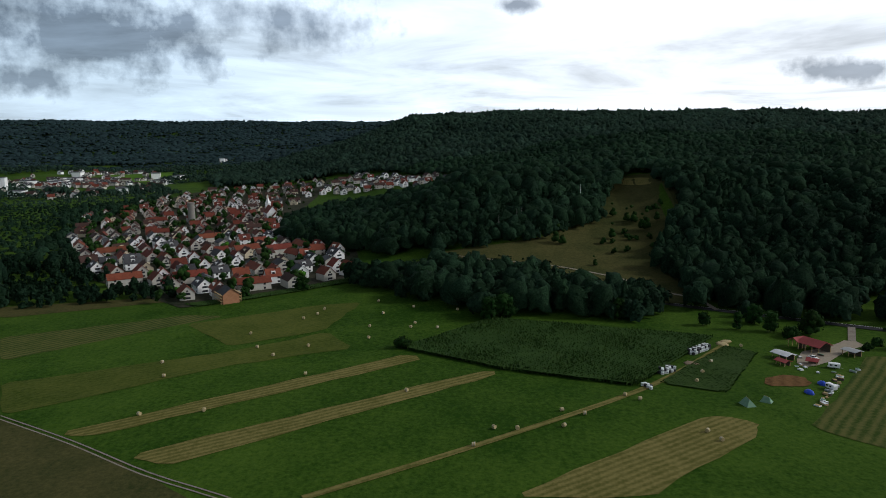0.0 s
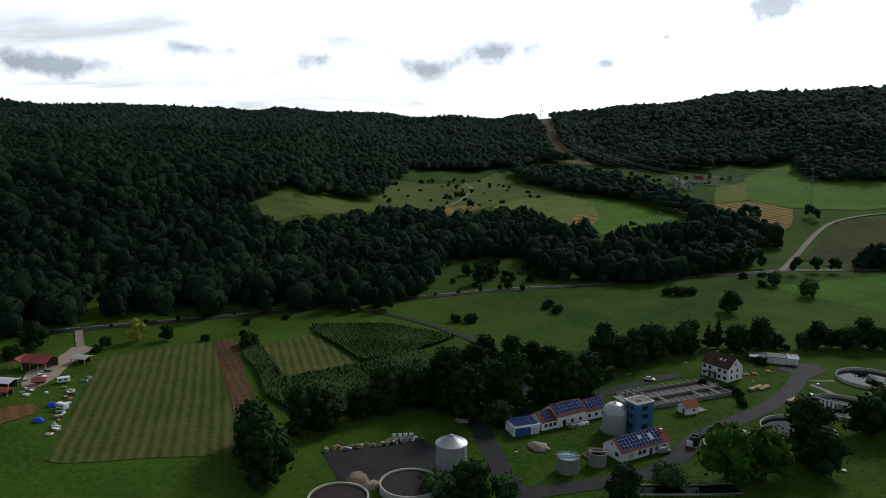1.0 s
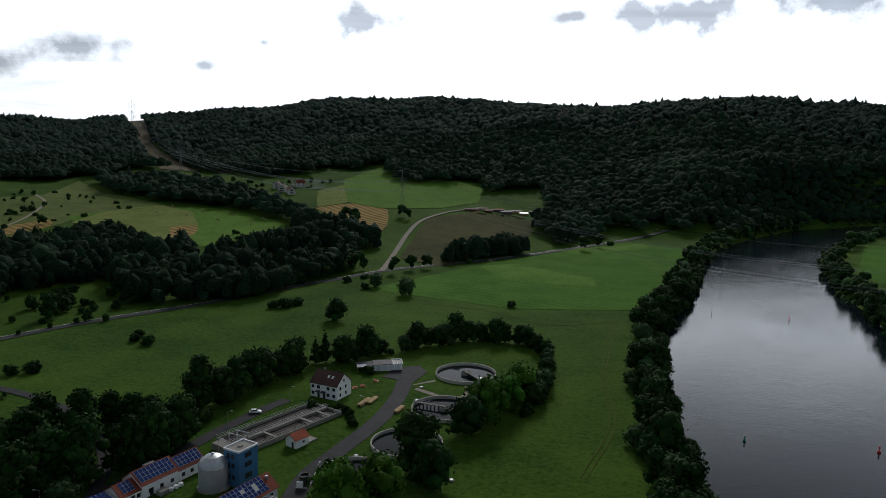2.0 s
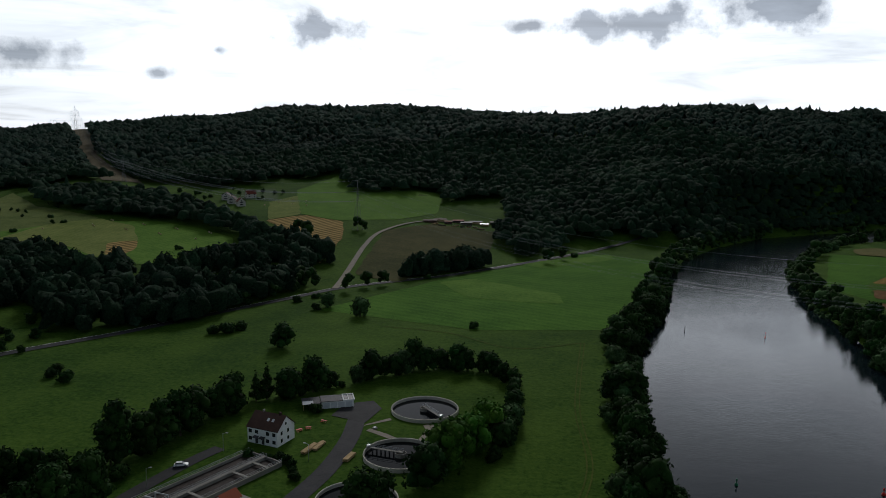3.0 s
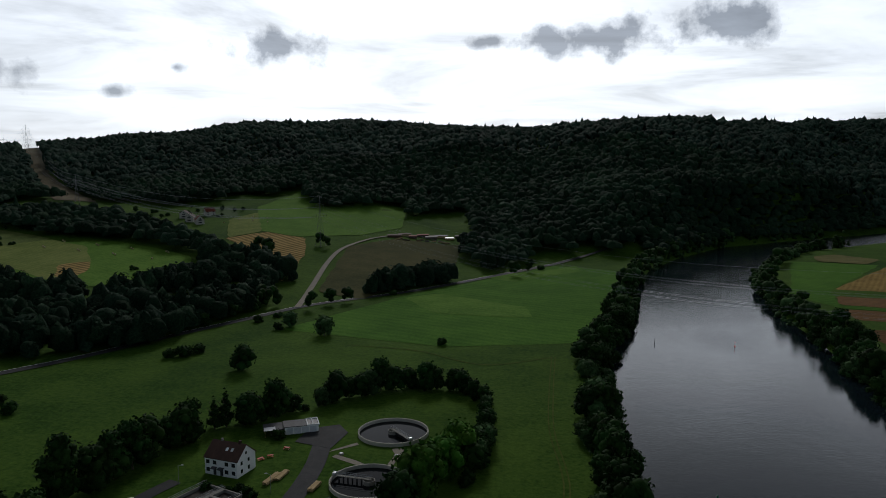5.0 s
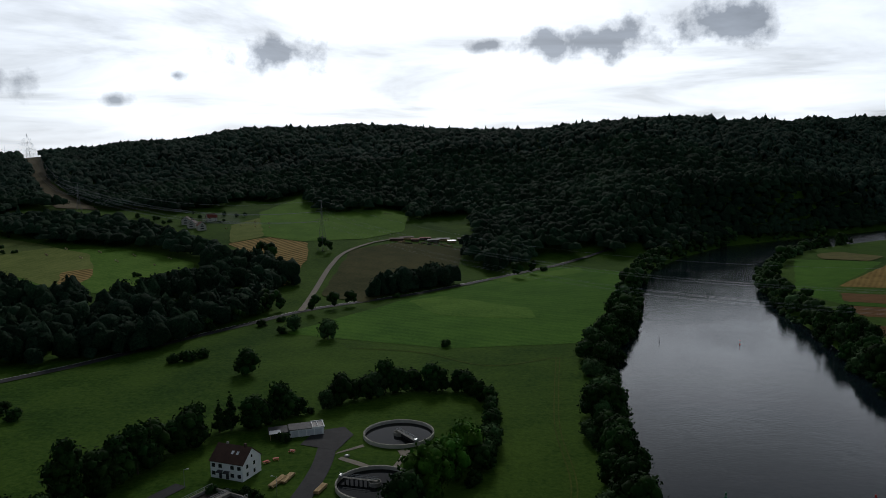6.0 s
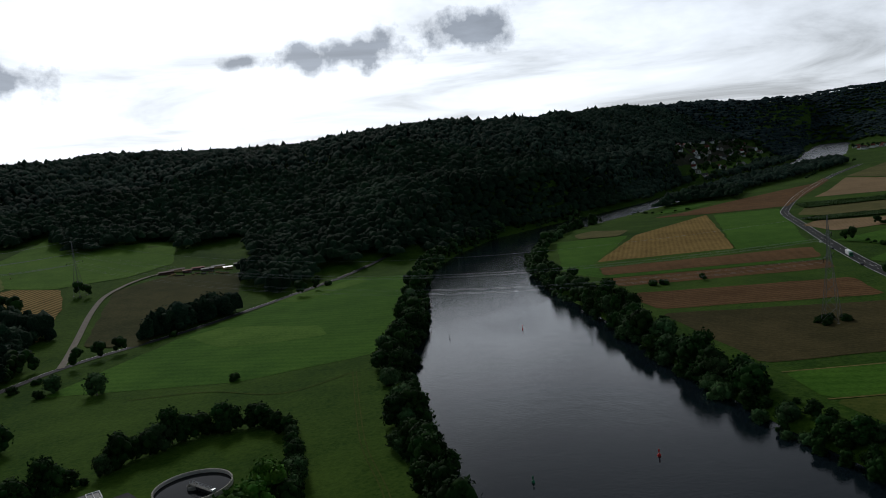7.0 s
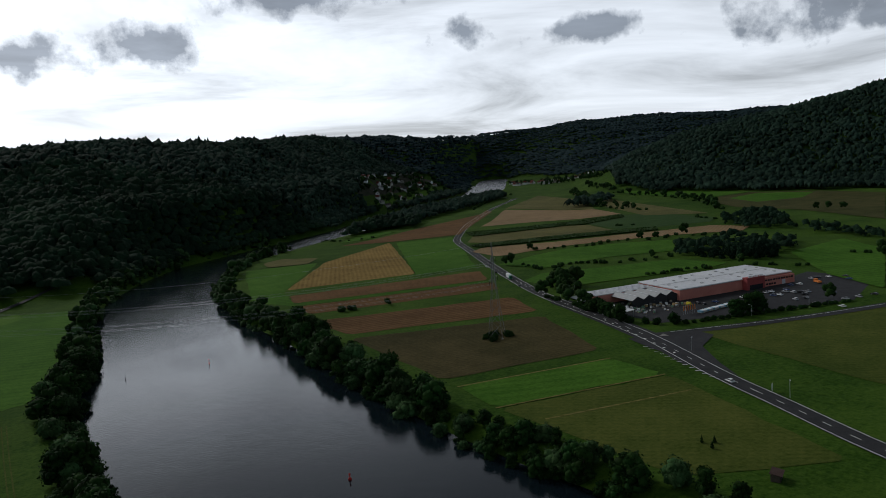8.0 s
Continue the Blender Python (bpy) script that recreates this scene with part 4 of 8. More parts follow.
BELTS = (
    # woods on the point between the arms of the river
    ((511, 907), (603, 954), (649, 925), (722, 1020), (900, 1131), (1210, 1334), (1922, 2319), (1343, 1713), (1149, 1565), (960, 1435), (800, 1261), (656, 1097)),
    ((-645, -642), (-540, -540), (-430, -470), (-350, -410), (-300, -440), (-420, -560), (-560, -700)),
    # belt in front of the clearing
    ((-413, -218), (-386, -186), (-367, -152), (-345, -126), (-352, -103), (-350, -79), (-339, -49), (-341, -30), (-380, -17), (-405, -18), (-405, -58), (-432, -88), (-423, -117), (-443, -139), (-432, -180), (-433, -221)),
    # woods between the valley road and the pasture
    ((-300, 180), (-265, 217), (-280, 262), (-327, 329), (-286, 378), (-235, 325), (-206, 348), (-180, 362), (-172, 403), (-160, 441), (-150, 465), (-168, 546), (-200, 560), (-235, 533), (-256, 505), (-259, 451), (-294, 486),
     (-301, 459), (-319, 460), (-364, 511), (-401, 512), (-396, 472), (-404, 431), (-435, 435), (-456, 403), (-456, 340), (-441, 285), (-400, 200)),
    # tree band across the slope
    ((-528, 721), (-432, 677), (-365, 676), (-317, 660), (-269, 628), (-228, 576), (-189, 551), (-166, 544), (-150, 552), (-178, 590), (-205, 610), (-246, 641), (-285, 672), (-343, 729), (-393, 758), (-452, 794), (-546, 803), (-595, 797)),
    # woods above the last houses of the village
    ((-623, -332), (-560, -281), (-522, -232), (-500, -157), (-632, -170), (-852, -263), (-903, -349), (-774, -376)),
    ((850, 1225), (870, 1222), (960, 1319), (1246, 1623), (1400, 1800), (1330, 1750), (1090, 1530), (930, 1330), (860, 1250)),
    ((958, 905), (1131, 991), (1180, 1010), (1150, 950), (1000, 880)),
    ((-92, 508), (-30, 578), (-42, 628), (-80, 575)),
    ((-1124, -997), (-1150, -850), (-969, -690), (-649, -590), (-487, -515), (-440, -600), (-700, -850)),
    ((-2, 640), (40, 690), (30, 760), (-20, 790), (-30, 745), (-28, 690)),
)
# yard of the long barn, a lane and small gaps among the trees
HOLES = (((-222, 432), (-190, 450), (-188, 470), (-208, 508), (-235, 485)), ((-190, 490), (-202, 540), (-186, 540), (-174, 490)),
         ((-275, 430), (-250, 420), (-240, 440), (-262, 452)), ((-240, 360), (-225, 352), (-212, 372), (-228, 384)))
# gardens and thickets of low trees beside the village and down the valley
THICKETS = (
    ((-372, -430), (-462, -512), (-600, -650), (-861, -790), (-900, -760), (-660, -580), (-500, -462), (-425, -392)),
    ((-740, -720), (-960, -690), (-1250, -760), (-1373, -850), (-1100, -885), (-1340, -1170), (-1240, -1230), (-900, -920)),
    ((-1400, -830), (-1540, -900), (-1640, -860), (-1480, -740)),
    ((-1075, -970), (-1092, -861), (-1149, -762), (-1223, -716), (-981, -662), (-798, -608), (-627, -561), (-540, -530), (-461, -502), (-520, -600), (-800, -800)),
    ((-2187, -1816), (-2097, -1520), (-2309, -1294), (-2600, -1174), (-1872, -864), (-1379, -802), (-1515, -922), (-1752, -998), (-1811, -1251), (-1661, -1416)),
    ((565, 407), (546, 342), (570, 310), (641, 330), (684, 353), (680, 365), (686, 416), (614, 432)),
    ((798, 502), (764, 442), (764, 396), (729, 325), (699, 280), (746, 299), (771, 355), (774, 401), (870, 459), (935, 525), (857, 530)),
    ((-419, -469), (-463, -475), (-387, -394), (-393, -319), (-376, -322), (-349, -379), (-340, -409)),
)


def wooded(x, y):
    dx, dy = x - HUB[0], y - HUB[1]
    b, r = np.degrees(np.arctan2(-dx, dy)), np.hypot(dx, dy)
    table = np.array(EDGE)[::-1]
    hit = r > np.interp(b, table[:, 0], table[:, 1]) + 14 * np.sin(b * 1.7) + 8 * np.sin(b * 5.3)
    for corners in OPENINGS:
        hit &= ~inside(x, y, corners)
    for corners in BELTS:
        hit |= inside(x, y, corners)
    for corners in THICKETS:
        hit |= inside(x, y, corners)
    for corners in HOLES:
        hit &= ~inside(x, y, corners)
    return hit & (shore(x, y) > 6)


def build_woods(name, near, far, gap, level, tall, cards, card_size, seed, label, material=None, odds=1.0):
    """All woods between two distances as one mesh of crowns."""
    rng = np.random.default_rng(seed)
    n = int(far / gap)
    gx, gy = np.meshgrid(np.arange(-n, n + 1) * gap, np.arange(-n, int(n * 1.12)) * gap * 0.9)
    x = (gx + HUB[0] + rng.uniform(-0.42, 0.42, gx.shape) * gap).ravel()
    y = (gy + HUB[1] + rng.uniform(-0.42, 0.42, gx.shape) * gap).ravel()
    dx, dy = x - HUB[0], y - HUB[1]
    b, r = np.degrees(np.arctan2(-dx, dy)), np.hypot(dx, dy)
    keep = (r >= near) & (r < far) & (b > -80) & (b < 142) & ((b > -66) | (r < 2250))
    x, y, b, r = x[keep], y[keep], b[keep], r[keep]
    table = np.array(LAND)[::-1]
    keep = wooded(x, y) & (r < np.where(b > 95, 4400, np.interp(b, table[:, 0], table[:, 4]) + 70))
    if odds < 1:
        keep &= rng.random(len(x)) < odds
    x, y = x[keep], y[keep]
    count = len(x)
    z = ground_z(x, y)
    iv, it = unit_ico(level)
    good = iv[it].mean(1)[:, 2] > (-0.55 if cards > 30 else -0.1)
    it = it[good]
    stand = np.clip(0.5 + 0.5 * np.sin(x / 83 + 2 * np.sin(y / 120)) * np.sin(y / 71 + 1), 0, 1)
    pine = rng.random(count) < 0.015 + 0.14 * stand ** 3
    wide = gap * rng.uniform(0.48, 0.92, count) * np.where(pine, 0.8, 1.0)
    swing = (0.68, 1.16) if near > 500 else (0.5, 1.3)
    high = tall * rng.uniform(*swing, count) * (1 + 0.15 * np.sin(x / 37) * np.sin(y / 29)) * np.where(pine, 1.1, 1.0)
    for corners in THICKETS:
        small = np.where(inside(x, y, corners), rng.uniform(0.3, 0.75, count), 1.0)
        high, wide = high * small, wide * np.sqrt(small) * np.where(small < 1, 0.75, 1.0)
    if near < 500:
        wide = wide * np.clip(high / tall, 0.6, 1.25)
    spin = rng.uniform(0, 2 * math.pi, count)
    waves = rng.normal(scale=2.6, size=(count, 3, 3))
    lumps = np.sin(np.einsum("vk,cjk->cvj", iv, waves) + rng.uniform(0, 6.28, (count, 1, 3))).sum(-1, keepdims=True)
    body = np.repeat(iv[None], count, 0) * (1 + (0.19 if near < 500 else 0.13) * lumps + rng.normal(scale=0.07, size=(count, len(iv), 1)))
    taper = np.where(pine[:, None], np.clip(1.0 - 0.75 * np.clip(body[:, :, 2], -0.2, 1), 0.12, 1.2), 1.0)
    c, s = np.cos(spin)[:, None], np.sin(spin)[:, None]
    px, py = body[:, :, 0] * taper, body[:, :, 1] * taper
    half = high * 0.5
    verts = np.stack([x[:, None] + (px * c - py * s) * wide[:, None], y[:, None] + (px * s + py * c) * wide[:, None],
                      z[:, None] + half[:, None] * 0.92 + body[:, :, 2] * half[:, None] * np.where(pine[:, None], 1.15, 1.0)], -1)
    tris = (it[None] + (np.arange(count) * len(iv))[:, None, None]).reshape(-1, 3)
    verts = verts.reshape(-1, 3)
    if cards:
        m = count * cards
        owner = np.repeat(np.arange(count), cards)
        out = rng.normal(size=(m, 3))
        out[:, 2] = np.abs(out[:, 2]) - 0.25
        out /= np.linalg.norm(out, axis=1, keepdims=True)
        shape = np.where(pine[owner], np.clip(1.0 - 0.75 * np.clip(out[:, 2], 0, 1), 0.15, 1), 1.0)
        base = np.stack([x[owner] + out[:, 0] * wide[owner] * shape * 1.02, y[owner] + out[:, 1] * wide[owner] * shape * 1.02, z[owner] + half[owner] * (0.92 + out[:, 2] * 1.06)], -1)
        u = rng.normal(size=(m, 3))
        u /= np.linalg.norm(u, axis=1, keepdims=True)
        v = np.cross(u, out)
        v /= np.linalg.norm(v, axis=1, keepdims=True) + 1e-9
        size = (card_size * rng.uniform(0.6, 1.4, m))[:, None]
        leafs = np.stack([base - v * size, base + v * size, base + np.cross(v, out) * size * 1.2 + out * size * 0.7], 1).reshape(-1, 3)
        tris = np.concatenate([tris, np.arange(m * 3).reshape(-1, 3) + len(verts)])
        verts = np.concatenate([verts, leafs])
    mesh = tri_mesh(name, verts, tris)
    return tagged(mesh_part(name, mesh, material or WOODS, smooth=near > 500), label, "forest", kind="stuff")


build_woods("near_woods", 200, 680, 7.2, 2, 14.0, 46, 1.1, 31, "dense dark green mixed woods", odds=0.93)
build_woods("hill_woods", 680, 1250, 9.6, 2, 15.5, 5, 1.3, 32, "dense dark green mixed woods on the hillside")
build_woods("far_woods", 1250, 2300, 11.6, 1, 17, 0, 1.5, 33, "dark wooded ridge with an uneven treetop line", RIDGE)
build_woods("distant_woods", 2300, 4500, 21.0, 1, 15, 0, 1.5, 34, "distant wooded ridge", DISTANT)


# ---- buildings ----
def gable_wall(bm, l, d, h, rise):
    """Four walls with gables on the x ends, on a footing that reaches below the ground."""
    x, y = l / 2, d / 2
    low = [bm.verts.new(p) for p in ((-x, -y, -0.6), (x, -y, -0.6), (x, y, -0.6), (-x, y, -0.6))]
    top = [bm.verts.new(p) for p in ((-x, -y, h), (x, -y, h), (x, y, h), (-x, y, h))]
    east, west = bm.verts.new((x, 0, h + rise)), bm.verts.new((-x, 0, h + rise))
    bm.faces.new((low[0], low[1], top[1], top[0]))
    bm.faces.new((low[2], low[3], top[3], top[2]))
    bm.faces.new((low[1], low[2], top[2], east, top[1]))
    bm.faces.new((low[3], low[0], top[0], west, top[3]))
    bm.faces.new((top[0], top[1], east, west))
    bm.faces.new((top[2], top[3], west, east))
    bm.faces.new(low[::-1])
    return bm


def gable_roof(bm, l, d, h, rise, over=0.5, thick=0.22):
    x, y = l / 2 + over, d / 2 + over
    drop = rise * over / (d / 2)
    up = 0.06 + thick
    for s in (1, -1):
        pts = [(-x, s * y, h - drop + up), (x, s * y, h - drop + up), (x, 0, h + rise + up), (-x, 0, h + rise + up)]
        slab(bm, pts if s < 0 else pts[::-1], thick)
    return bm


def side_window(parent, side, l, d, along, low, wide, tall, proud=0.04, name="window", material=None, trim=None):
    """A window or door on one of the four sides: s, n (along x), e, w (along y)."""
    sx, sy = {"s": (0, -1), "n": (0, 1), "e": (1, 0), "w": (-1, 0)}[side]
    def slot(grow, out0, out1):
        if sx:
            x0, x1 = sx * (l / 2 + out0), sx * (l / 2 + out1)
            return (min(x0, x1), along - wide / 2 - grow, low - grow, max(x0, x1), along + wide / 2 + grow, low + tall + grow)
        y0, y1 = sy * (d / 2 + out0), sy * (d / 2 + out1)
        return (along - wide / 2 - grow, min(y0, y1), low - grow, along + wide / 2 + grow, max(y0, y1), low + tall + grow)
    ob = part(name, a_box(*slot(0, -0.10, proud)), material or GLASS, parent)
    if trim:
        part("frame", a_box(*slot(0.09, -0.10, proud - 0.02)), trim, ob)
    return ob


def roof_panels(parent, l, d, h, rise, side, columns, rows, x0, x1, t0, t1, skip=()):
    """Solar panels on one slope of a gable roof; t runs from the eaves to the ridge."""
    backing = [(x, side * (d / 2) * (1 - t), h + rise * t + 0.37) for x, t in ((x0, t0), (x1, t0), (x1, t1), (x0, t1))]
    part("panel_rack", slab(bmesh.new(), backing if side < 0 else backing[::-1], 0.05), SILO, parent)
    for c in range(columns):
        for r in range(rows):
            if (c, r) in skip:
                continue
            xa, xb = x0 + (x1 - x0) * (c + 0.07) / columns, x0 + (x1 - x0) * (c + 0.93) / columns
            ta, tb = t0 + (t1 - t0) * (r + 0.05) / rows, t0 + (t1 - t0) * (r + 0.95) / rows
            pts = [(x, side * (d / 2) * (1 - t), h + rise * t + 0.42) for x, t in ((xa, ta), (xb, ta), (xb, tb), (xa, tb))]
            ob = part("solar_panel", slab(bmesh.new(), pts if side < 0 else pts[::-1], 0.06), PANEL, parent)
            if c == 0 and r == 0:
                tagged(ob, "dark blue solar panel")


def farm_house():
    """The white dwelling house of the works."""
    l, d, h, rise = 12.2, 9.6, 5.4, 3.9
    ob = thing("house", "white rendered two-storey house with a brown tiled roof", "house", x=-78, y=211.5, turn=-17)
    part("wall", gable_wall(bmesh.new(), l, d, h, rise), WHITE, ob)
    roof = part("roof", gable_roof(bmesh.new(), l, d, h, rise, 0.35), BROWN_TILE, ob)
    part("chimney", a_box(3.6, -0.4, h + rise - 0.7, 4.3, 0.4, h + rise + 1.1, bevel=0.04), BROWN_TILE, roof)
    part("chimney", a_box(-3.2, -0.2, h + rise - 0.7, -2.6, 0.5, h + rise + 0.9, bevel=0.04), CONCRETE, roof)
    for x in (0.2, 2.1):
        part("skylight", slab(bmesh.new(), [(x, -2.6, 7.55), (x + 0.9, -2.6, 7.55), (x + 0.9, -1.7, 8.28), (x, -1.7, 8.28)], 0.05), FILM, roof)
    for x in (-4.9, -2.3, 2.2, 4.8):
        for z in (0.95, 3.5):
            if (x, z) != (-2.3, 0.95):
                side_window(ob, "s", l, d, x, z, 1.3, 1.25, trim=WHITE)
    for y in (-2.4, 1.2):
        for z in (0.95, 3.5):
            side_window(ob, "e", l, d, y, z, 1.0, 1.25, trim=WHITE)
    side_window(ob, "e", l, d, 0.0, 6.3, 0.8, 0.9, trim=WHITE)
    for x in (-2.3, 0.3):
        side_window(ob, "s", l, d, x, 0.1, 1.1, 2.05, name="door", material=DARK)
        part("porch_roof", slab(bmesh.new(), [(x - 1.0, -d / 2 - 1.3, 2.45), (x + 1.0, -d / 2 - 1.3, 2.45), (x + 1.0, -d / 2, 2.8), (x - 1.0, -d / 2, 2.8)], 0.12), GREY_TILE, ob)


def solar_house():
    l, d, h, rise = 19.8, 8.4, 3.2, 2.9
    ob = thing("works_building", "white works building with a red tiled roof of solar panels", "building", x=-72.8, y=122.6, turn=69.3)
    part("wall", gable_wall(bmesh.new(), l, d, h, rise), WHITE, ob)
    roof = part("roof", gable_roof(bmesh.new(), l, d, h, rise, 0.5), RED_TILE, ob)
    part("chimney", a_box(8.2, -1.8, h + 0.8, 8.9, -1.1, h + 3.0, bevel=0.03), STEEL, roof)
    roof_panels(roof, l, d, h, rise, -1, 12, 4, -9.4, 7.0, 0.02, 0.96, {(6, 2), (9, 1), (9, 2)})
    for x in (-2.5, -0.8, 4.5, 7.5):
        side_window(ob, "s", l, d, x, 1.0, 1.3, 1.2, trim=WHITE)
    side_window(ob, "s", l, d, 2.0, 0.05, 1.1, 2.1, name="door", material=DARK)
    side_window(ob, "s", l, d, -6.2, 0.05, 2.4, 2.4, name="garage_door", material=ROOF_WHITE)
    side_window(ob, "w", l, d, -2.0, 1.2, 1.2, 1.1, trim=BLUE)
    side_window(ob, "w", l, d, 0.3, 3.9, 0.8, 0.7, trim=WHITE)


def long_house():
    base = thing("works_building", "long white works building with red roofs and solar panels", "building", x=-101.2, y=132.5, turn=69.7)
    for x, l, d, h, rise, cols, x0, x1 in ((-13.2, 6.2, 7.6, 2.9, 2.3, 3, -1.9, 1.6), (-4.2, 12.0, 8.4, 3.9, 2.9, 9, -5.8, 5.6), (6.7, 10.0, 7.6, 3.2, 2.7, 7, -4.8, 4.8)):
        body = part("wing", gable_wall(bmesh.new(), l, d, h, rise), WHITE, base)
        body.location.x = x
        roof = part("roof", gable_roof(bmesh.new(), l, d, h, rise, 0.4), RED_TILE, body)
        rack = [(q, -(d / 2) * (1 - t), h + rise * t + 0.37) for q, t in ((x0, 0.12), (x1, 0.12), (x1, 0.92), (x0, 0.92))]
        part("panel_rack", slab(bmesh.new(), rack, 0.05), SILO, base).location.x = x
        for c in range(cols):
            for r in range(3):
                xa, xb = x0 + (x1 - x0) * (c + 0.07) / cols, x0 + (x1 - x0) * (c + 0.93) / cols
                ta, tb = 0.12 + 0.8 * (r + 0.04) / 3, 0.12 + 0.8 * (r + 0.96) / 3
                pts = [(q, -(d / 2) * (1 - t), h + rise * t + 0.42) for q, t in ((xa, ta), (xb, ta), (xb, tb), (xa, tb))]
                panel = part("solar_panel", slab(bmesh.new(), pts, 0.06), PANEL, base)
                panel.location.x = x
        for q in (-l * 0.3, 0.1, l * 0.3):
            pane = side_window(base, "s", l, d, q + 0.3, 1.0, 1.15, 1.15, trim=None)
            pane.location.x = x
    door = side_window(base, "s", 12, 8.4, -3.0, 0.05, 1.2, 2.2, name="door", material=DARK)
    door.location.x = -4.2
    part("air_unit", a_box(-6.6, -7.2, -0.1, -3.8, -5.2, 1.3, bevel=0.06), CONCRETE, base)
    for k in range(3):
        part("air_unit", turned(bmesh.new(), ((0, 0), (0.75, 0), (0.75, 0.8), (0.6, 0.95), (0, 0.95)), 16, -2.6 + k * 1.7, -6.4), FILM, base)


def box_garage():
    ob = thing("garage", "white flat-roofed garage with blue doors and solar panels", "garage", x=-108.4, y=111.6, turn=60)
    part("wall", a_box(-4.6, -3.6, -0.5, 4.6, 3.6, 3.0, bevel=0.03), WHITE, ob)
    roof = part("roof", a_box(-4.9, -3.9, 3.0, 4.9, 3.9, 3.35, bevel=0.04), ROOF_WHITE, ob)
    part("garage_door", a_box(-4.2, -3.66, 0.05, 1.4, -3.5, 2.7), NAVY, ob, "blue sheet garage door")
    part("garage_door", a_box(1.7, -3.66, 0.05, 4.3, -3.5, 2.4), ROOF_WHITE, ob)
    for c in range(7):
        for r in range(4):
            x, y = -4.3 + c * 1.24, -3.3 + r * 1.65
            part("solar_panel", slab(bmesh.new(), [(x, y, 3.55), (x + 1.12, y, 3.55), (x + 1.12, y + 1.5, 3.8), (x, y + 1.5, 3.8)], 0.05), PANEL, roof)


def blue_tower():
    ob = thing("works_tower", "blue clad tower with a flat white-edged roof", "tower", x=-79.2, y=137.0, turn=-20)
    part("wall", a_box(-2.9, -3.7, -0.5, 2.9, 3.7, 10.6, bevel=0.05), BLUE, ob)
    roof = part("roof_edge", bmesh.new(), ROOF_WHITE, ob)
    bm = bmesh.new()
    for sizes in ((-3.05, -3.85, 10.6, 3.05, -3.45, 11.1), (-3.05, 3.45, 10.6, 3.05, 3.85, 11.1), (-3.05, -3.44, 10.6, -2.65, 3.44, 11.1), (2.65, -3.44, 10.6, 3.05, 3.44, 11.1)):
        box(bm, *sizes)
    bm.to_mesh(roof.data)
    bm.free()
    part("roof", a_box(-2.64, -3.44, 10.55, 2.64, 3.44, 10.8), CONCRETE, ob)
    part("hatch", a_box(-0.6, -0.8, 10.8, 0.6, 0.4, 11.2, bevel=0.04), CONCRETE, ob)
    for z in (2.2, 5.6, 8.4):
        for x in (-1.2, 0.6):
            part("window", a_box(x - 0.55, -3.75, z, x + 0.6, -3.6, z + 1.4), GLASS, ob)
        part("window", a_box(2.85, -1.4, z, 2.95, 1.2, z + 1.4), GLASS, ob)


def dome_silo():
    ob = thing("digester_silo", "grey round digester with a pale domed roof", "silo", x=-85.4, y=132.2)
    part("body", turned(bmesh.new(), ((4.1, -0.5), (4.1, 6.6), (4.25, 6.65), (4.25, 6.8), (0, 6.8)), 40), SILO, ob, smooth=False)
    part("dome", turned(bmesh.new(), ((4.2, 6.82), (4.0, 7.6), (3.3, 8.6), (2.2, 9.45), (1.0, 9.9), (0.4, 10.0), (0.4, 10.4), (0, 10.45)), 40), STEEL, ob, "pale domed sheet roof")
    part("plinth", turned(bmesh.new(), ((4.6, -0.5), (4.6, 0.35), (4.1, 0.36)), 40), CONCRETE, ob)


def cone_silo():
    ob = thing("silo", "grey sheet silo with a ribbed conical roof", "silo", x=-108.4, y=74.6)
    part("body", turned(bmesh.new(), ((4.55, -0.5), (4.55, 8.4), (0, 8.4)), 40), SILO, ob)
    part("roof", turned(bmesh.new(), ((4.75, 8.35), (4.7, 8.55), (0.5, 10.5), (0.5, 10.9), (0, 11.0)), 40), STEEL, ob, "ribbed conical sheet roof")
    for k in range(20):
        a = 2 * math.pi * k / 20
        part("roof_rib", tube(bmesh.new(), (4.6 * math.cos(a), 4.6 * math.sin(a), 8.68), (0.5 * math.cos(a), 0.5 * math.sin(a), 10.58), 0.06, sides=4), STEEL, ob)
    part("ladder", a_box(4.5, -0.3, 0.2, 4.75, 0.3, 8.6), STEEL, ob)


def round_tank(x, y, r, h, label, water, low=None, cover=None, wall=0.35):
    """An open round concrete basin."""
    ob = thing("round_basin", label, "basin", "round basins of the works", x=x, y=y)
    floor_z = h - 0.9 if low is None else low
    part("wall", turned(bmesh.new(), ((r, -0.6), (r, h), (r - wall, h), (r - wall, floor_z - 0.6)), 64), PALE_CONCRETE, ob)
    part("liquid", turned(bmesh.new(), ((r - wall, floor_z), (0, floor_z)), 64), water, ob)
    return ob


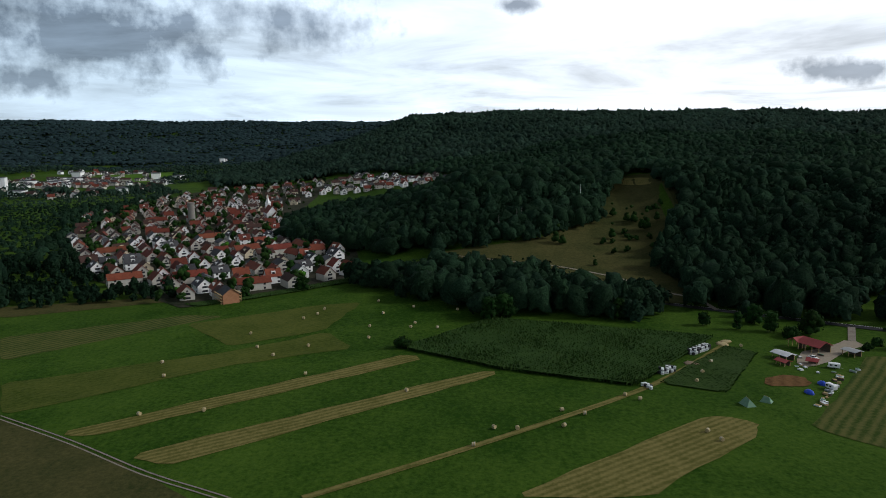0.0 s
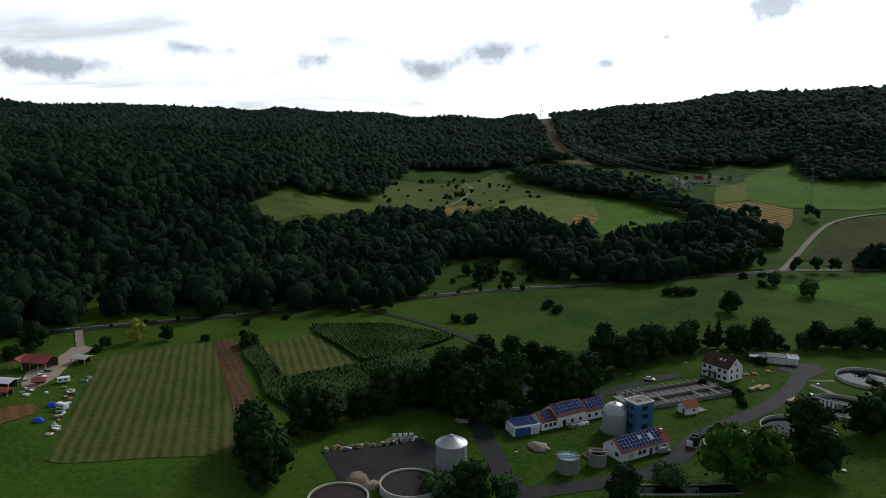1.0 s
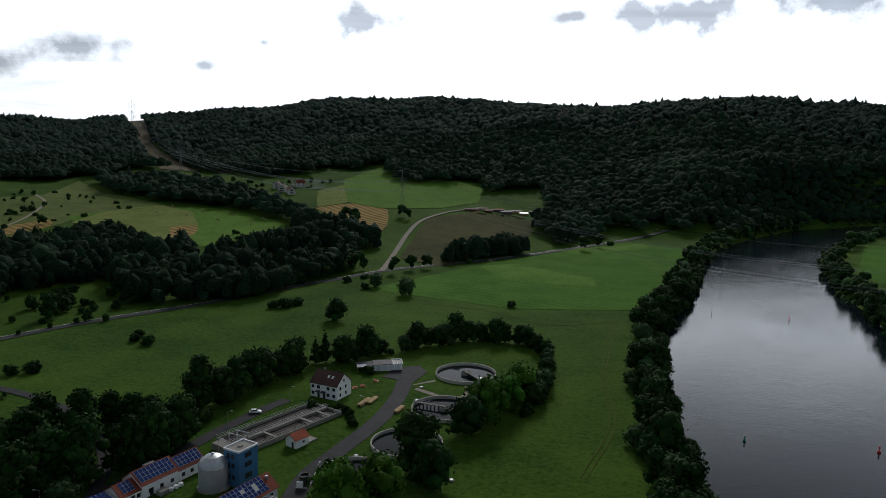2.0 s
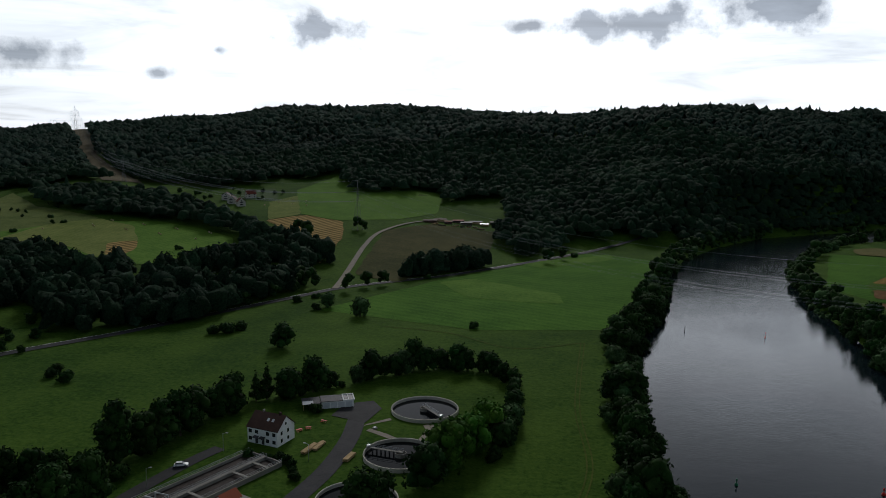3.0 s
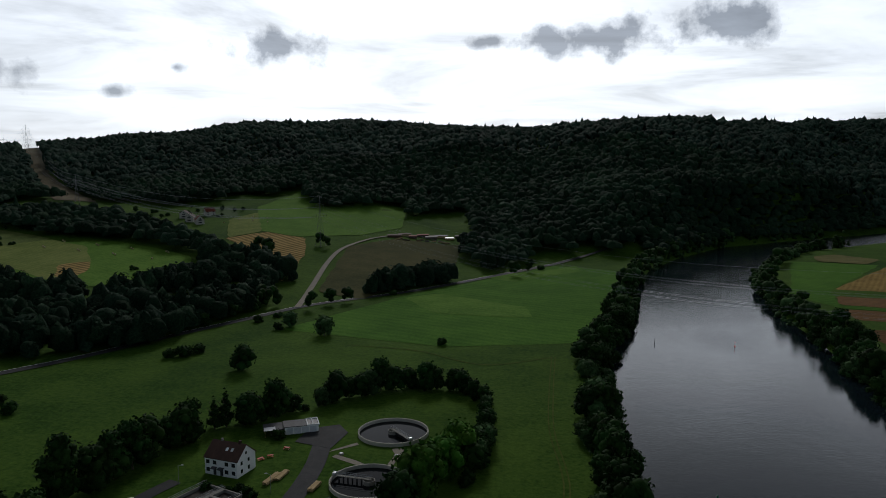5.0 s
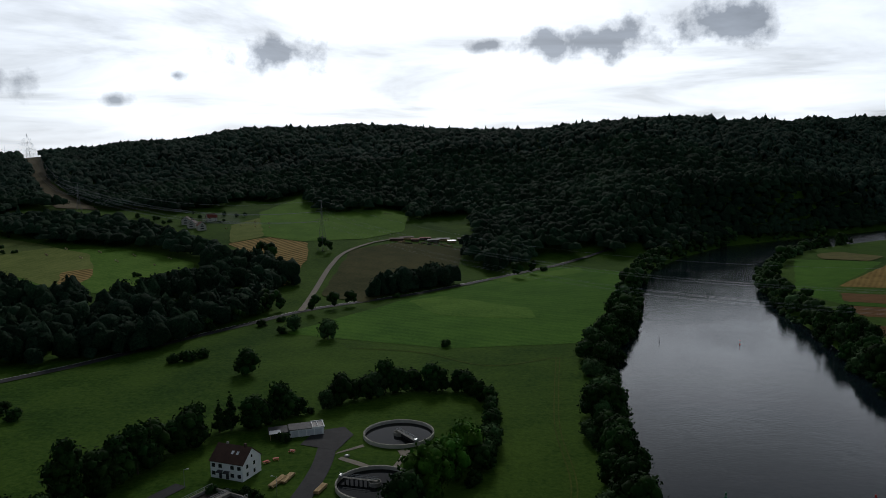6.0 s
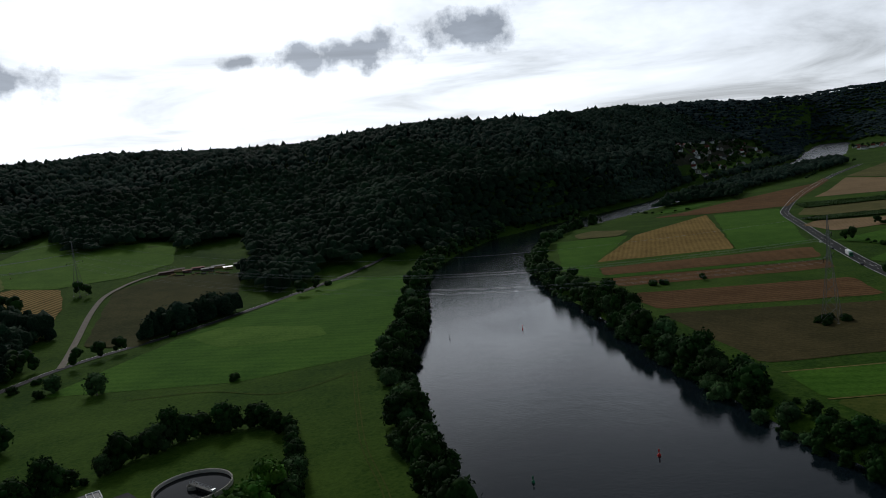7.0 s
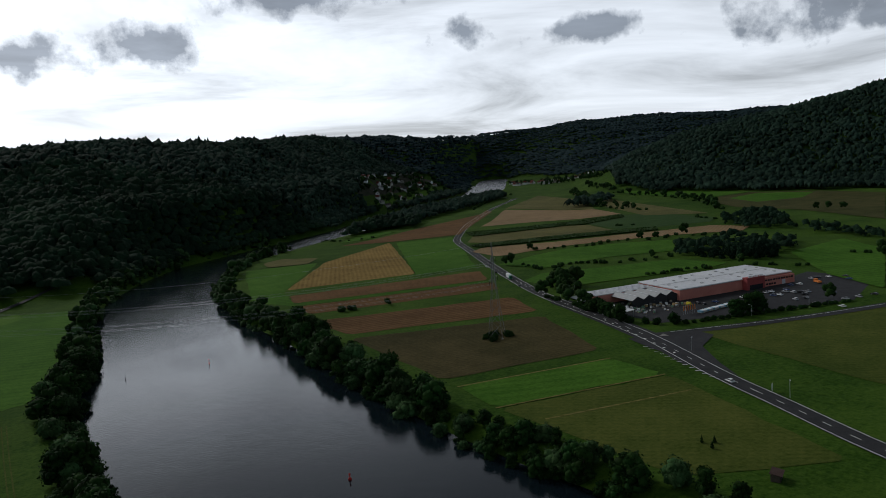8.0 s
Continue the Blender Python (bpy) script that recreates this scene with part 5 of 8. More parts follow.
def clarifier(x, y, r, turn):
    ob = round_tank(x, y, r, 1.35, "round concrete clarifier with dark water and a scraper bridge", SLUDGE, 0.16, wall=0.45)
    ob.rotation_euler.z = radians(turn)
    for k in range(48):
        a = 2 * math.pi * k / 48
        part("rim_block", a_box(-0.07, -0.07, 0, 0.07, 0.07, 0.3), CONCRETE, ob).location = ((r - 0.2) * math.cos(a), (r - 0.2) * math.sin(a), 1.35)
    part("centre_well", turned(bmesh.new(), ((1.9, -0.4), (1.9, 1.4), (1.65, 1.4), (1.65, 0.5), (0, 0.5)), 28), CONCRETE, ob)
    bridge = part("bridge", a_box(-0.8, -0.55, 1.50, r - 0.1, 0.55, 1.64), CONCRETE, ob, "pale walkway bridge")
    for y0 in (-0.55, 0.55):
        bm = bmesh.new()
        for z in (2.13, 2.63):
            tube(bm, (-0.8, y0, z), (r - 0.1, y0, z), 0.05, sides=5)
        for k in range(8):
            tube(bm, (-0.8 + k * (r + 0.6) / 7.3, y0, 1.62), (-0.8 + k * (r + 0.6) / 7.3, y0, 2.63), 0.05, sides=5)
        part("railing", bm, STEEL, bridge)
    bm = bmesh.new()
    for k in range(6):
        box(bm, 2.4 + k * 1.5, -0.5, 0.14, 2.5 + k * 1.5, 0.5, 1.49)
    part("scraper", bm, DARK, bridge)
    part("drive", a_box(r - 1.3, -0.7, 1.65, r - 0.3, 0.7, 2.38, bevel=0.08), STEEL, bridge)


def long_basin():
    ob = thing("aeration_basin", "long concrete basin with sludge and railed walkways", "basin", x=-83.4, y=176.5, turn=-26.5)
    half, w = 21.0, 7.6
    bm = bmesh.new()
    for sizes in ((-w, -half, -0.6, -w + 0.4, half, 1.5), (w - 0.4, -half, -0.6, w, half, 1.5), (-w + 0.4, -half, -0.6, w - 0.4, -half + 0.4, 1.5), (-w + 0.4, half - 0.4, -0.6, w - 0.4, half, 1.5),
                  (-0.7, -half + 0.4, -0.6, 0.7, half - 0.4, 1.5)):
        box(bm, *sizes)
    part("wall", bm, CONCRETE, ob)
    for x0, x1 in ((-w + 0.4, -0.7), (0.7, w - 0.4)):
        part("sludge", a_box(x0, -half + 0.4, -0.5, x1, half - 0.4, 0.55), MUD, ob, "brown sludge surface")
    for x in (-w + 0.2, -0.6, 0.6, w - 0.2):
        bm = bmesh.new()
        for z in (2.0, 2.5):
            tube(bm, (x, -half, z), (x, half, z), 0.045, sides=5)
        for k in range(15):
            tube(bm, (x, -half + k * half / 7, 1.45), (x, -half + k * half / 7, 2.5), 0.045, sides=5)
        part("railing", bm, STEEL, ob)
    for y in (-9.0, 7.0, 15.0):
        part("cross_walk", a_box(0.7, y, 1.42, w - 0.4, y + 1.0, 1.56), CONCRETE, ob)
    for y in (-20.0, -17.0):
        bm = bmesh.new()
        tube(bm, (-2.2, y, 0), (-2.2, y, 4.2), 0.25, sides=10)
        tube(bm, (-2.2, y, 4.0), (2.0, y + 1.0, 4.0), 0.2, sides=10)
        tube(bm, (2.0, y + 1.0, 4.1), (2.0, y + 1.0, 1.5), 0.2, sides=10)
        part("pipe", bm, STEEL, ob, "galvanised pipe bend")
    part("pump_deck", a_box(-4.0, -25.5, -0.5, 3.4, -21.2, 2.2, bevel=0.06), CONCRETE, ob)


def small_hut():
    ob = thing("pump_hut", "small white hut with a bright red tiled roof", "hut", x=-73.2, y=164.6, turn=64)
    part("wall", gable_wall(bmesh.new(), 5.6, 4.6, 2.7, 1.7), WHITE, ob)
    part("roof", gable_roof(bmesh.new(), 5.6, 4.6, 2.7, 1.7, 0.35), TERRACOTTA, ob)
    side_window(ob, "w", 5.6, 4.6, -0.9, 0.05, 0.9, 2.0, name="door", material=DARK)
    side_window(ob, "s", 5.6, 4.6, 0.6, 1.1, 0.9, 0.8, trim=WHITE)
    part("plinth", a_box(2.95, -2.2, -0.5, 6.8, 2.2, 0.5, bevel=0.05), CONCRETE, ob)


def garage_row():
    ob = thing("garage_row", "long white garage row with a dark flat roof", "garage", x=-67.6, y=246.5, turn=20.6)
    part("wall", a_box(-3.2, -3.2, -0.5, 9.0, 3.2, 2.7, bevel=0.03), WHITE, ob)
    part("roof", a_box(-3.5, -3.5, 2.7, 4.8, 3.5, 2.95, bevel=0.04), GREY_TILE, ob)
    part("annex_wall", a_box(-8.0, -2.6, -0.5, -3.5, 3.0, 2.2, bevel=0.03), DARK, ob)
    part("annex_roof", slab(bmesh.new(), [(-10.6, -3.4, 2.2), (-3.8, -3.4, 2.4), (-3.8, 3.2, 2.75), (-10.6, 3.2, 2.5)], 0.14), GREY_TILE, ob)
    part("pale_roof", slab(bmesh.new(), [(-10.4, -4.0, 2.42), (-6.4, -4.0, 2.5), (-6.4, -1.0, 2.72), (-10.4, -1.0, 2.66)], 0.08), ROOF_WHITE, ob)
    for x in (-10.2, -6.6):
        part("post", a_box(x, -3.9, -0.4, x + 0.15, -3.75, 2.35), WOOD, ob)
    for x in (-2.6, 0.2, 3.0, 5.8):
        part("garage_door", a_box(x, -3.28, 0.05, x + 2.4, -3.15, 2.3), ROOF_WHITE, ob)
    for sizes in ((4.9, -3.5, 2.72, 9.3, -3.2, 3.15), (4.9, 3.2, 2.72, 9.3, 3.5, 3.15), (4.9, -3.19, 2.72, 5.2, 3.19, 3.15), (9.0, -3.19, 2.72, 9.3, 3.19, 3.15), (6.9, -3.19, 2.72, 7.1, 3.19, 3.15)):
        part("roof_beam", a_box(*sizes), WHITE, ob)
    part("carport_roof", a_box(5.22, -3.18, 2.71, 8.98, 3.18, 2.85), DARK, ob)


farm_house()
solar_house()
long_house()
box_garage()
blue_tower()
dome_silo()
cone_silo()
clarifier(-30.5, 246.5, 12.8, -52)
clarifier(-32.0, 204.5, 12.2, 168)
round_tank(-38.5, 172, 11.8, 1.3, "round concrete basin half hidden by trees", SLUDGE, 0.2)
round_tank(-48.0, 146, 11.8, 1.3, "round concrete basin half hidden by trees", SLUDGE, 0.2)
round_tank(-109.0, 57.5, 8.6, 2.4, "round concrete basin with grey liquid", MUD, 1.9, wall=0.5)
round_tank(-118.0, 39.0, 8.2, 2.4, "round concrete basin with grey liquid", MUD, 1.9, wall=0.5)
long_basin()
small_hut()
garage_row()


def thick_tank(x, y, r, h, top, label, colour):
    ob = thing("sludge_tank", label, "tank", x=x, y=y)
    part("wall", turned(bmesh.new(), ((r, -0.5), (r, h), (r - 0.3, h), (r - 0.3, top - 0.4)), 36), CONCRETE, ob)
    part("inside", turned(bmesh.new(), ((r - 0.3, top), (0, top)), 36), colour, ob)
    bridge = part("bridge", a_box(-r - 0.3, -0.35, h + 0.05, r + 0.3, 0.35, h + 0.2), CONCRETE, ob)
    bridge.rotation_euler.z = radians(35)
    for s in (-0.35, 0.35):
        bm = bmesh.new()
        tube(bm, (-r, s, h + 1.1), (r, s, h + 1.1), 0.04, sides=5)
        for k in range(6):
            tube(bm, (-r + k * r * 0.4, s, h + 0.15), (-r + k * r * 0.4, s, h + 1.1), 0.04, sides=5)
        part("railing", bm, STEEL, bridge)


BLUE_LINING = surface("pale_blue_lining", (0.16, 0.34, 0.46), (0.24, 0.44, 0.56), 2, 0.5)
thick_tank(-82.0, 96.6, 3.3, 4.6, 4.35, "round concrete tank with a pale blue lining", BLUE_LINING)
thick_tank(-77.4, 106.0, 2.7, 4.0, 2.6, "round concrete tank with dark inside", MUD)


def black_tank():
    ob = thing("black_tank", "small black drum tank on a concrete pad", "tank", x=-60.6, y=138.5)
    part("drum", turned(bmesh.new(), ((1.5, 0.2), (1.5, 3.2), (1.3, 3.2), (1.3, 2.6), (0, 2.6)), 24), DARK, ob)
    part("base", a_box(-1.9, -2.4, -0.4, 1.6, 1.9, 0.3, bevel=0.05), CONCRETE, ob)
    part("cabinet", a_box(-1.6, -2.3, 0.3, 0.2, -1.6, 2.0, bevel=0.04), WHITE, ob)


black_tank()


def pit_frame():
    ob = thing("concrete_pit", "open concrete pit with cross walls", "pit", x=-75.8, y=112.0, turn=-20)
    bm = bmesh.new()
    for sizes in ((-3.0, -2.2, -0.5, -2.7, 2.2, 0.8), (2.7, -2.2, -0.5, 3.0, 2.2, 0.8), (-2.7, -2.2, -0.5, 2.7, -1.9, 0.8), (-2.7, 1.9, -0.5, 2.7, 2.2, 0.8), (-0.15, -1.9, -0.5, 0.15, 1.9, 0.8)):
        box(bm, *sizes)
    part("wall", bm, CONCRETE, ob)
    ob.location = (-80.2, 109.2, ob.location.z)


pit_frame()
PLANT_ROAD = ((-128, 108), (-118, 102), (-104, 90), (-92, 80), (-78, 74))
ribbon("road", PLANT_ROAD, 6.5, ASPHALT, 0.10, "asphalt lane of the works", 4)
ribbon("road", ((-84, 76), (-71, 96), (-63, 112), (-61, 128), (-62, 145), (-58, 165), (-53, 190), (-52, 215), (-54, 236)), 6.5, ASPHALT, 0.13, "asphalt lane of the works", 4)
ribbon("road", ((-120, 104), (-114, 122), (-108, 142), (-104, 165), (-97, 190), (-92, 202)), 5.0, ASPHALT, 0.16, "asphalt lane behind the works", 4)
patch("yard", ((-146, 57), (-128, 84), (-118, 83), (-113, 72), (-117, 62), (-124, 46)), ASPHALT, 0.09, label="dark asphalt storage yard")
patch("forecourt", ((-64, 236), (-50, 231), (-47, 246), (-52, 254), (-62, 249)), ASPHALT, 0.18, label="asphalt forecourt of the garages")
patch("path", ((-48, 224), (-47, 226), (-40, 222), (-36, 219), (-37, 217)), TRACK, 0.12, label="pale path between basins")
patch("path", ((-50, 228), (-49, 230), (-42, 237), (-41, 235)), TRACK, 0.12, label="pale path between basins")
patch("path", ((-29, 217), (-27, 217), (-24, 233), (-26, 233)), TRACK, 0.12, label="pale path between basins")
patch("path", ((-22, 215), (-20, 216), (-27, 233), (-29, 232)), TRACK, 0.15, label="pale path between basins")
ribbon("canal", ((-62, 98), (-50, 108), (-40, 118)), 5.0, SLUDGE, 0.12, "narrow dark water channel", 4)
for shift in (-2.9, 2.9):
    ribbon("kerb", ((-62, 98), (-50, 108), (-40, 118)), 0.6, CONCRETE, 0.45, "concrete edge of the channel", 4, offset=shift)


def railing_run(a, b, label):
    ob = thing("railing", label, "railing", x=a[0], y=a[1], z=0.0)
    run = Vector((b[0] - a[0], b[1] - a[1], 0))
    for k in range(int(run.length / 2) + 1):
        p = run * (k * 2 / run.length)
        part("post", tube(bmesh.new(), p + Vector((0, 0, -0.2)), p + Vector((0, 0, 1.1)), 0.05, sides=5), STEEL, ob)
    for z in (0.6, 1.1):
        part("rail", tube(bmesh.new(), (0, 0, z), run + Vector((0, 0, z)), 0.045, sides=5), STEEL, ob)


railing_run((-65.5, 101), (-44, 119), "galvanised railing beside the channel")
railing_run((-59, 95.5), (-39, 113), "galvanised railing beside the channel")


# ---- vehicles ----
def car_thing(label, paint, x, y, turn, length=4.3, wide=1.78, van=False, group=""):
    ob = thing("car" if not van else "van", label, "car" if not van else "van", group, x=x, y=y, turn=turn)
    ob.location.z += 0.12
    l, w, top = length / 2, wide / 2, 2.0 if van else 1.45
    bm = bmesh.new()
    side = ((-l, 0.35), (-l, 0.8), (-l + 0.15, 0.98), (l - 1.0, 0.92), (l - 0.1, 0.72), (l, 0.35)) if not van else ((-l, 0.35), (-l, 1.1), (l - 0.9, 1.1), (l - 0.1, 0.85), (l, 0.35))
    left, right = [bm.verts.new((a, w, b)) for a, b in side], [bm.verts.new((a, -w, b)) for a, b in side]
    bm.faces.new(left[::-1])
    bm.faces.new(right)
    for k in range(len(side)):
        n = (k + 1) % len(side)
        bm.faces.new((left[k], left[n], right[n], right[k]))
    bmesh.ops.recalc_face_normals(bm, faces=bm.faces[:])
    bmesh.ops.bevel(bm, geom=bm.edges[:], offset=0.06, segments=1, affect="EDGES")
    part("body", bm, paint, ob)
    low = 1.1 if van else 0.94
    back, front = (-l + 0.02, l - 1.0) if van else (-l + 0.35, l - 1.35)
    bm = bmesh.new()
    a = [bm.verts.new(p) for p in ((back, -w + 0.06, low), (front, -w + 0.06, low), (front, w - 0.06, low), (back, w - 0.06, low))]
    b = [bm.verts.new(p) for p in ((back + (0.05 if van else 0.45), -w + 0.22, top - 0.08), (front - 0.55, -w + 0.22, top - 0.08), (front - 0.55, w - 0.22, top - 0.08), (back + (0.05 if van else 0.45), w - 0.22, top - 0.08))]
    bm.faces.new(b)
    for k in range(4):
        n = (k + 1) % 4
        bm.faces.new((a[k], a[n], b[n], b[k]))
    part("windows", bm, paint if van else GLASS, ob)
    part("roof", a_box(back + (0.05 if van else 0.4), -w + 0.2, top - 0.08, front - 0.5, w - 0.2, top, bevel=0.03), paint, ob)
    if van:
        part("windscreen", slab(bmesh.new(), [(front + 0.0, -w + 0.15, low + 0.1), (front + 0.0, w - 0.15, low + 0.1), (front - 0.5, w - 0.25, top - 0.15), (front - 0.5, -w + 0.25, top - 0.15)], 0.03), GLASS, ob)
    for sx in (-l + 0.8, l - 0.85):
        for sy in (-w + 0.08, w - 0.08):
            wheel = part("wheel", tube(bmesh.new(), (sx, sy - 0.11, 0.32), (sx, sy + 0.11, 0.32), 0.33, sides=14), RUBBER, ob)
            part("rim", tube(bmesh.new(), (sx, sy - 0.12, 0.32), (sx, sy + 0.12, 0.32), 0.19, sides=10), STEEL, wheel)
    return ob


SILVER = surface("silver_car_paint", (0.42, 0.43, 0.45), (0.50, 0.51, 0.53), 2, 0.3, metal=0.4)
CAR_WHITE = surface("white_car_paint", (0.75, 0.75, 0.75), (0.82, 0.82, 0.82), 2, 0.3, gloss=0.5)
CAR_BLACK = surface("black_car_paint", (0.012, 0.012, 0.014), (0.02, 0.02, 0.024), 2, 0.25, gloss=0.5)
CAR_BLUE = surface("blue_car_paint", (0.02, 0.05, 0.16), (0.03, 0.07, 0.2), 2, 0.3, gloss=0.5)
car_thing("white car parked on the lane behind the basin", CAR_WHITE, -98, 187, 20)
car_thing("white van parked behind the works building", CAR_WHITE, -109, 139, 70, 5.2, 1.95, True)
car_thing("small silver van parked beside the works building", SILVER, -65.6, 126.6, 60, 4.4, 1.8, True)


# ---- loose things of the works ----
def heap(x, y, r, h, material, label, seed, name="mound"):
    """A loose heap with an uneven outline."""
    rng = np.random.default_rng(seed)
    v, f = unit_ico(3)
    v = v[:, :] * np.array([r, r * 0.75, h]) * (1 + rng.normal(scale=0.09, size=(len(v), 1)))
    v[:, 2] = np.maximum(v[:, 2], -0.2)
    ob = mesh_part(name, tri_mesh(name, v, f), material)
    ob.matrix_basis = pose(x, y, float(ground_z(x, y)) + 0.1, 0, 0, rng.uniform(0, 360))
    return tagged(ob, label, "mound")


SAND = surface("pale_sand", (0.24, 0.20, 0.15), (0.36, 0.31, 0.24), 2, 0.95, 0.4)
RUBBLE = surface("brown_rubble", (0.14, 0.10, 0.07), (0.30, 0.22, 0.15), 1, 0.95, 0.6)
heap(-124, 51, 4.2, 2.0, RUBBLE, "heap of brown soil on the yard", 1)
heap(-118.5, 51.5, 2.8, 1.6, SAND, "heap of pale sand on the yard", 2)
heap(-97, 104, 3.6, 1.5, SAND, "low heap of pale rubble on the grass", 3)
heap(-129, 105, 2.6, 1.0, SAND, "low heap of pale rubble on the grass", 4)


def scrap_row():
    rng = random.Random(8)
    for k in range(26):
        t = k / 25
        x, y = -146 + 17 * t + rng.uniform(-1.2, 1.2), 58.5 + 25 * t + rng.uniform(-1.2, 1.2)
        ob = thing("scrap_item", "weathered scrap lying at the edge of the yard", "scrap", "scrap along the yard", x=x, y=y, turn=rng.uniform(0, 180))
        a, b, c = rng.uniform(0.4, 1.5), rng.uniform(0.3, 0.8), rng.uniform(0.3, 0.9)
        part("body", a_box(-a, -b, -0.1, a, b, c, bevel=0.08), rng.choice((WOOD, CONCRETE, RUBBLE, STEEL, DARK)), ob)
        part("upper_part", a_box(-a * 0.7, -b * 1.2, c, a * 0.4, b * 0.5, c + 0.3, bevel=0.05), rng.choice((WOOD, STEEL, RUBBLE)), ob)


def tote(x, y, z, turn):
    ob = thing("water_tote", "white plastic tote in a wire cage", "tote", "stacked totes on the yard", x=x, y=y, turn=turn)
    ob.location.z += z
    part("tank", a_box(-0.55, -0.5, 0.16, 0.55, 0.5, 1.1, bevel=0.1), FILM, ob)
    part("pallet", a_box(-0.6, -0.55, 0.0, 0.6, 0.55, 0.14), WOOD, ob)
    part("cap", turned(bmesh.new(), ((0.2, 1.08), (0.2, 1.18), (0, 1.18)), 12), DARK, ob)
    bm = bmesh.new()
    for k in range(5):
        for s in (-0.53, 0.53):
            tube(bm, (-0.56 + k * 0.28, s, 0.14), (-0.56 + k * 0.28, s, 1.12), 0.02, sides=4)
    part("cage", bm, STEEL, ob)


scrap_row()
for k in range(14):
    tote(-135.4 + (k % 5) * 1.25 + (k // 10) * 0.4, 78.0 + (k % 5) * 1.3 - (k // 5 % 2) * 1.4, 0.09 + (1.18 if k >= 10 else 0), 20 + k * 3)


def timber_stack(x, y, turn, length, rows, label):
    ob = thing("timber_stack", label, "timber", "timber stacks of the works", x=x, y=y, turn=turn)
    ob.location.z += 0.1
    rng = random.Random(int(length * 10))
    for r in range(rows):
        for k in range(6):
            s = rng.uniform(-0.3, 0.3)
            part("plank", a_box(-length / 2 + s, -0.9 + k * 0.3, 0.12 + r * 0.22, length / 2 + s, -0.66 + k * 0.3, 0.31 + r * 0.22), WOOD, ob)
    part("support", a_box(-length * 0.3, -0.9, 0.0, -length * 0.3 + 0.15, 0.9, 0.11), WOOD, ob)
    part("support", a_box(length * 0.3, -0.9, 0.0, length * 0.3 + 0.15, 0.9, 0.11), WOOD, ob)


timber_stack(-62.6, 205, 76, 8, 4, "stack of pale sawn timber on the grass")
timber_stack(-60.3, 208, 80, 7, 3, "stack of pale sawn timber on the grass")
timber_stack(-48.0, 200.5, 78, 6, 4, "stack of fresh yellow timber beside the lane")


def street_lamp(x, y, turn, label="grey street lamp beside the lane"):
    ob = thing("street_lamp", label, "street lamp", "street lamps", x=x, y=y, turn=turn)
    part("pole", tube(bmesh.new(), (0, 0, -0.3), (0, 0, 6.0), 0.09, 0.06, 8), STEEL, ob)
    part("arm", tube(bmesh.new(), (0, 0, 5.95), (1.1, 0, 6.3), 0.05, sides=6), STEEL, ob)
    part("lamp_head", a_box(0.9, -0.18, 6.22, 1.7, 0.18, 6.38, bevel=0.05), ROOF_WHITE, ob)


for x, y, a in ((-94, 85, 40), (-123, 110, 200), (-101, 172, 10), (-93, 150, 30), (-90, 200, 0), (-57, 140, 90), (-60, 196, 180)):
    street_lamp(x, y, a)
for k, (x, y) in enumerate(((-26.5, 226), (-22.8, 221.5), (-45.4, 226.5), (-52, 160), (-88, 160), (-20, 150))):
    ob = thing("manhole_shaft", "round pale concrete shaft in the grass", "shaft", "shafts in the grass", x=x, y=y)
    part("ring", turned(bmesh.new(), ((0.9, -0.3), (0.9, 0.45), (0.75, 0.5), (0, 0.5)), 20), CONCRETE, ob)
    part("lid", turned(bmesh.new(), ((0.5, 0.5), (0.5, 0.58), (0, 0.6)), 16), FILM, ob)


def garden_table(x, y, turn):
    ob = thing("picnic_table", "red painted picnic table in the garden", "table", x=x, y=y, turn=turn)
    part("tabletop", a_box(-1.0, -0.4, 0.7, 1.0, 0.4, 0.78), RED, ob)
    for s in (-0.75, 0.75):
        part("bench", a_box(-1.0, s - 0.14, 0.42, 1.0, s + 0.14, 0.48), RED, ob)
        part("leg", a_box(s - 0.05, -0.8, -0.1, s + 0.05, 0.8, 0.42), WOOD, ob)
        part("leg", a_box(s - 0.05, -0.3, 0.42, s + 0.05, 0.3, 0.7), WOOD, ob)


garden_table(-68.5, 222.5, 20)
garden_table(-65.0, 229.5, -10)
garden_table(-71.0, 220.0, 50)

# trees and hedges of the works
plant_line(((-119, 182), (-113, 205), (-108, 222), (-100, 238)), ["oak", "oak2", "ash"], 5.5, 41, 2.5, 1.0, 1.3, "trees round the works")
plant_line(((-104, 240), (-92, 250), (-82, 258)), ["spruce", "oak2", "oak"], 6, 42, 2, 0.95, 1.2, "trees round the works")
plant_line(((-86, 252), (-72, 266), (-58, 281), (-43, 295), (-27, 300), (-9, 296), (1, 282)), ["oak", "willow", "oak2", "oak", "shrub"], 4.5, 43, 1.6, 0.6, 1.1, "trees round the works")
plant_line(((3, 276), (4, 258), (3, 240), (1, 222), (-2, 204)), ["shrub", "willow", "oak", "willow", "shrub"], 5.0, 44, 1.2, 0.55, 0.95, "trees round the works")
for x, y, key, s in ((-45, 122, "lime", 1.5), (-36, 130, "lime", 1.35), (-32, 152, "ash", 1.35), (-25, 146, "oak", 1.25), (-15, 196, "lime", 1.5), (-10, 208, "lime", 1.3), (-20, 184, "oak", 1.25),
                     (-5, 222, "lime", 1.25), (-56, 108, "willow2", 0.8), (-117, 111, "willow", 1.0), (-71, 239, "shrub", 0.85), (-30, 164, "oak2", 1.1),
                     (-92, 62, "oak", 1.1), (-86, 70, "willow", 0.85), (-101, 60, "willow2", 0.8), (-62, 92, "oak", 0.9), (-112, 176, "shrub", 1.1)):
    plant(key, x, y, s, group="trees inside the works")
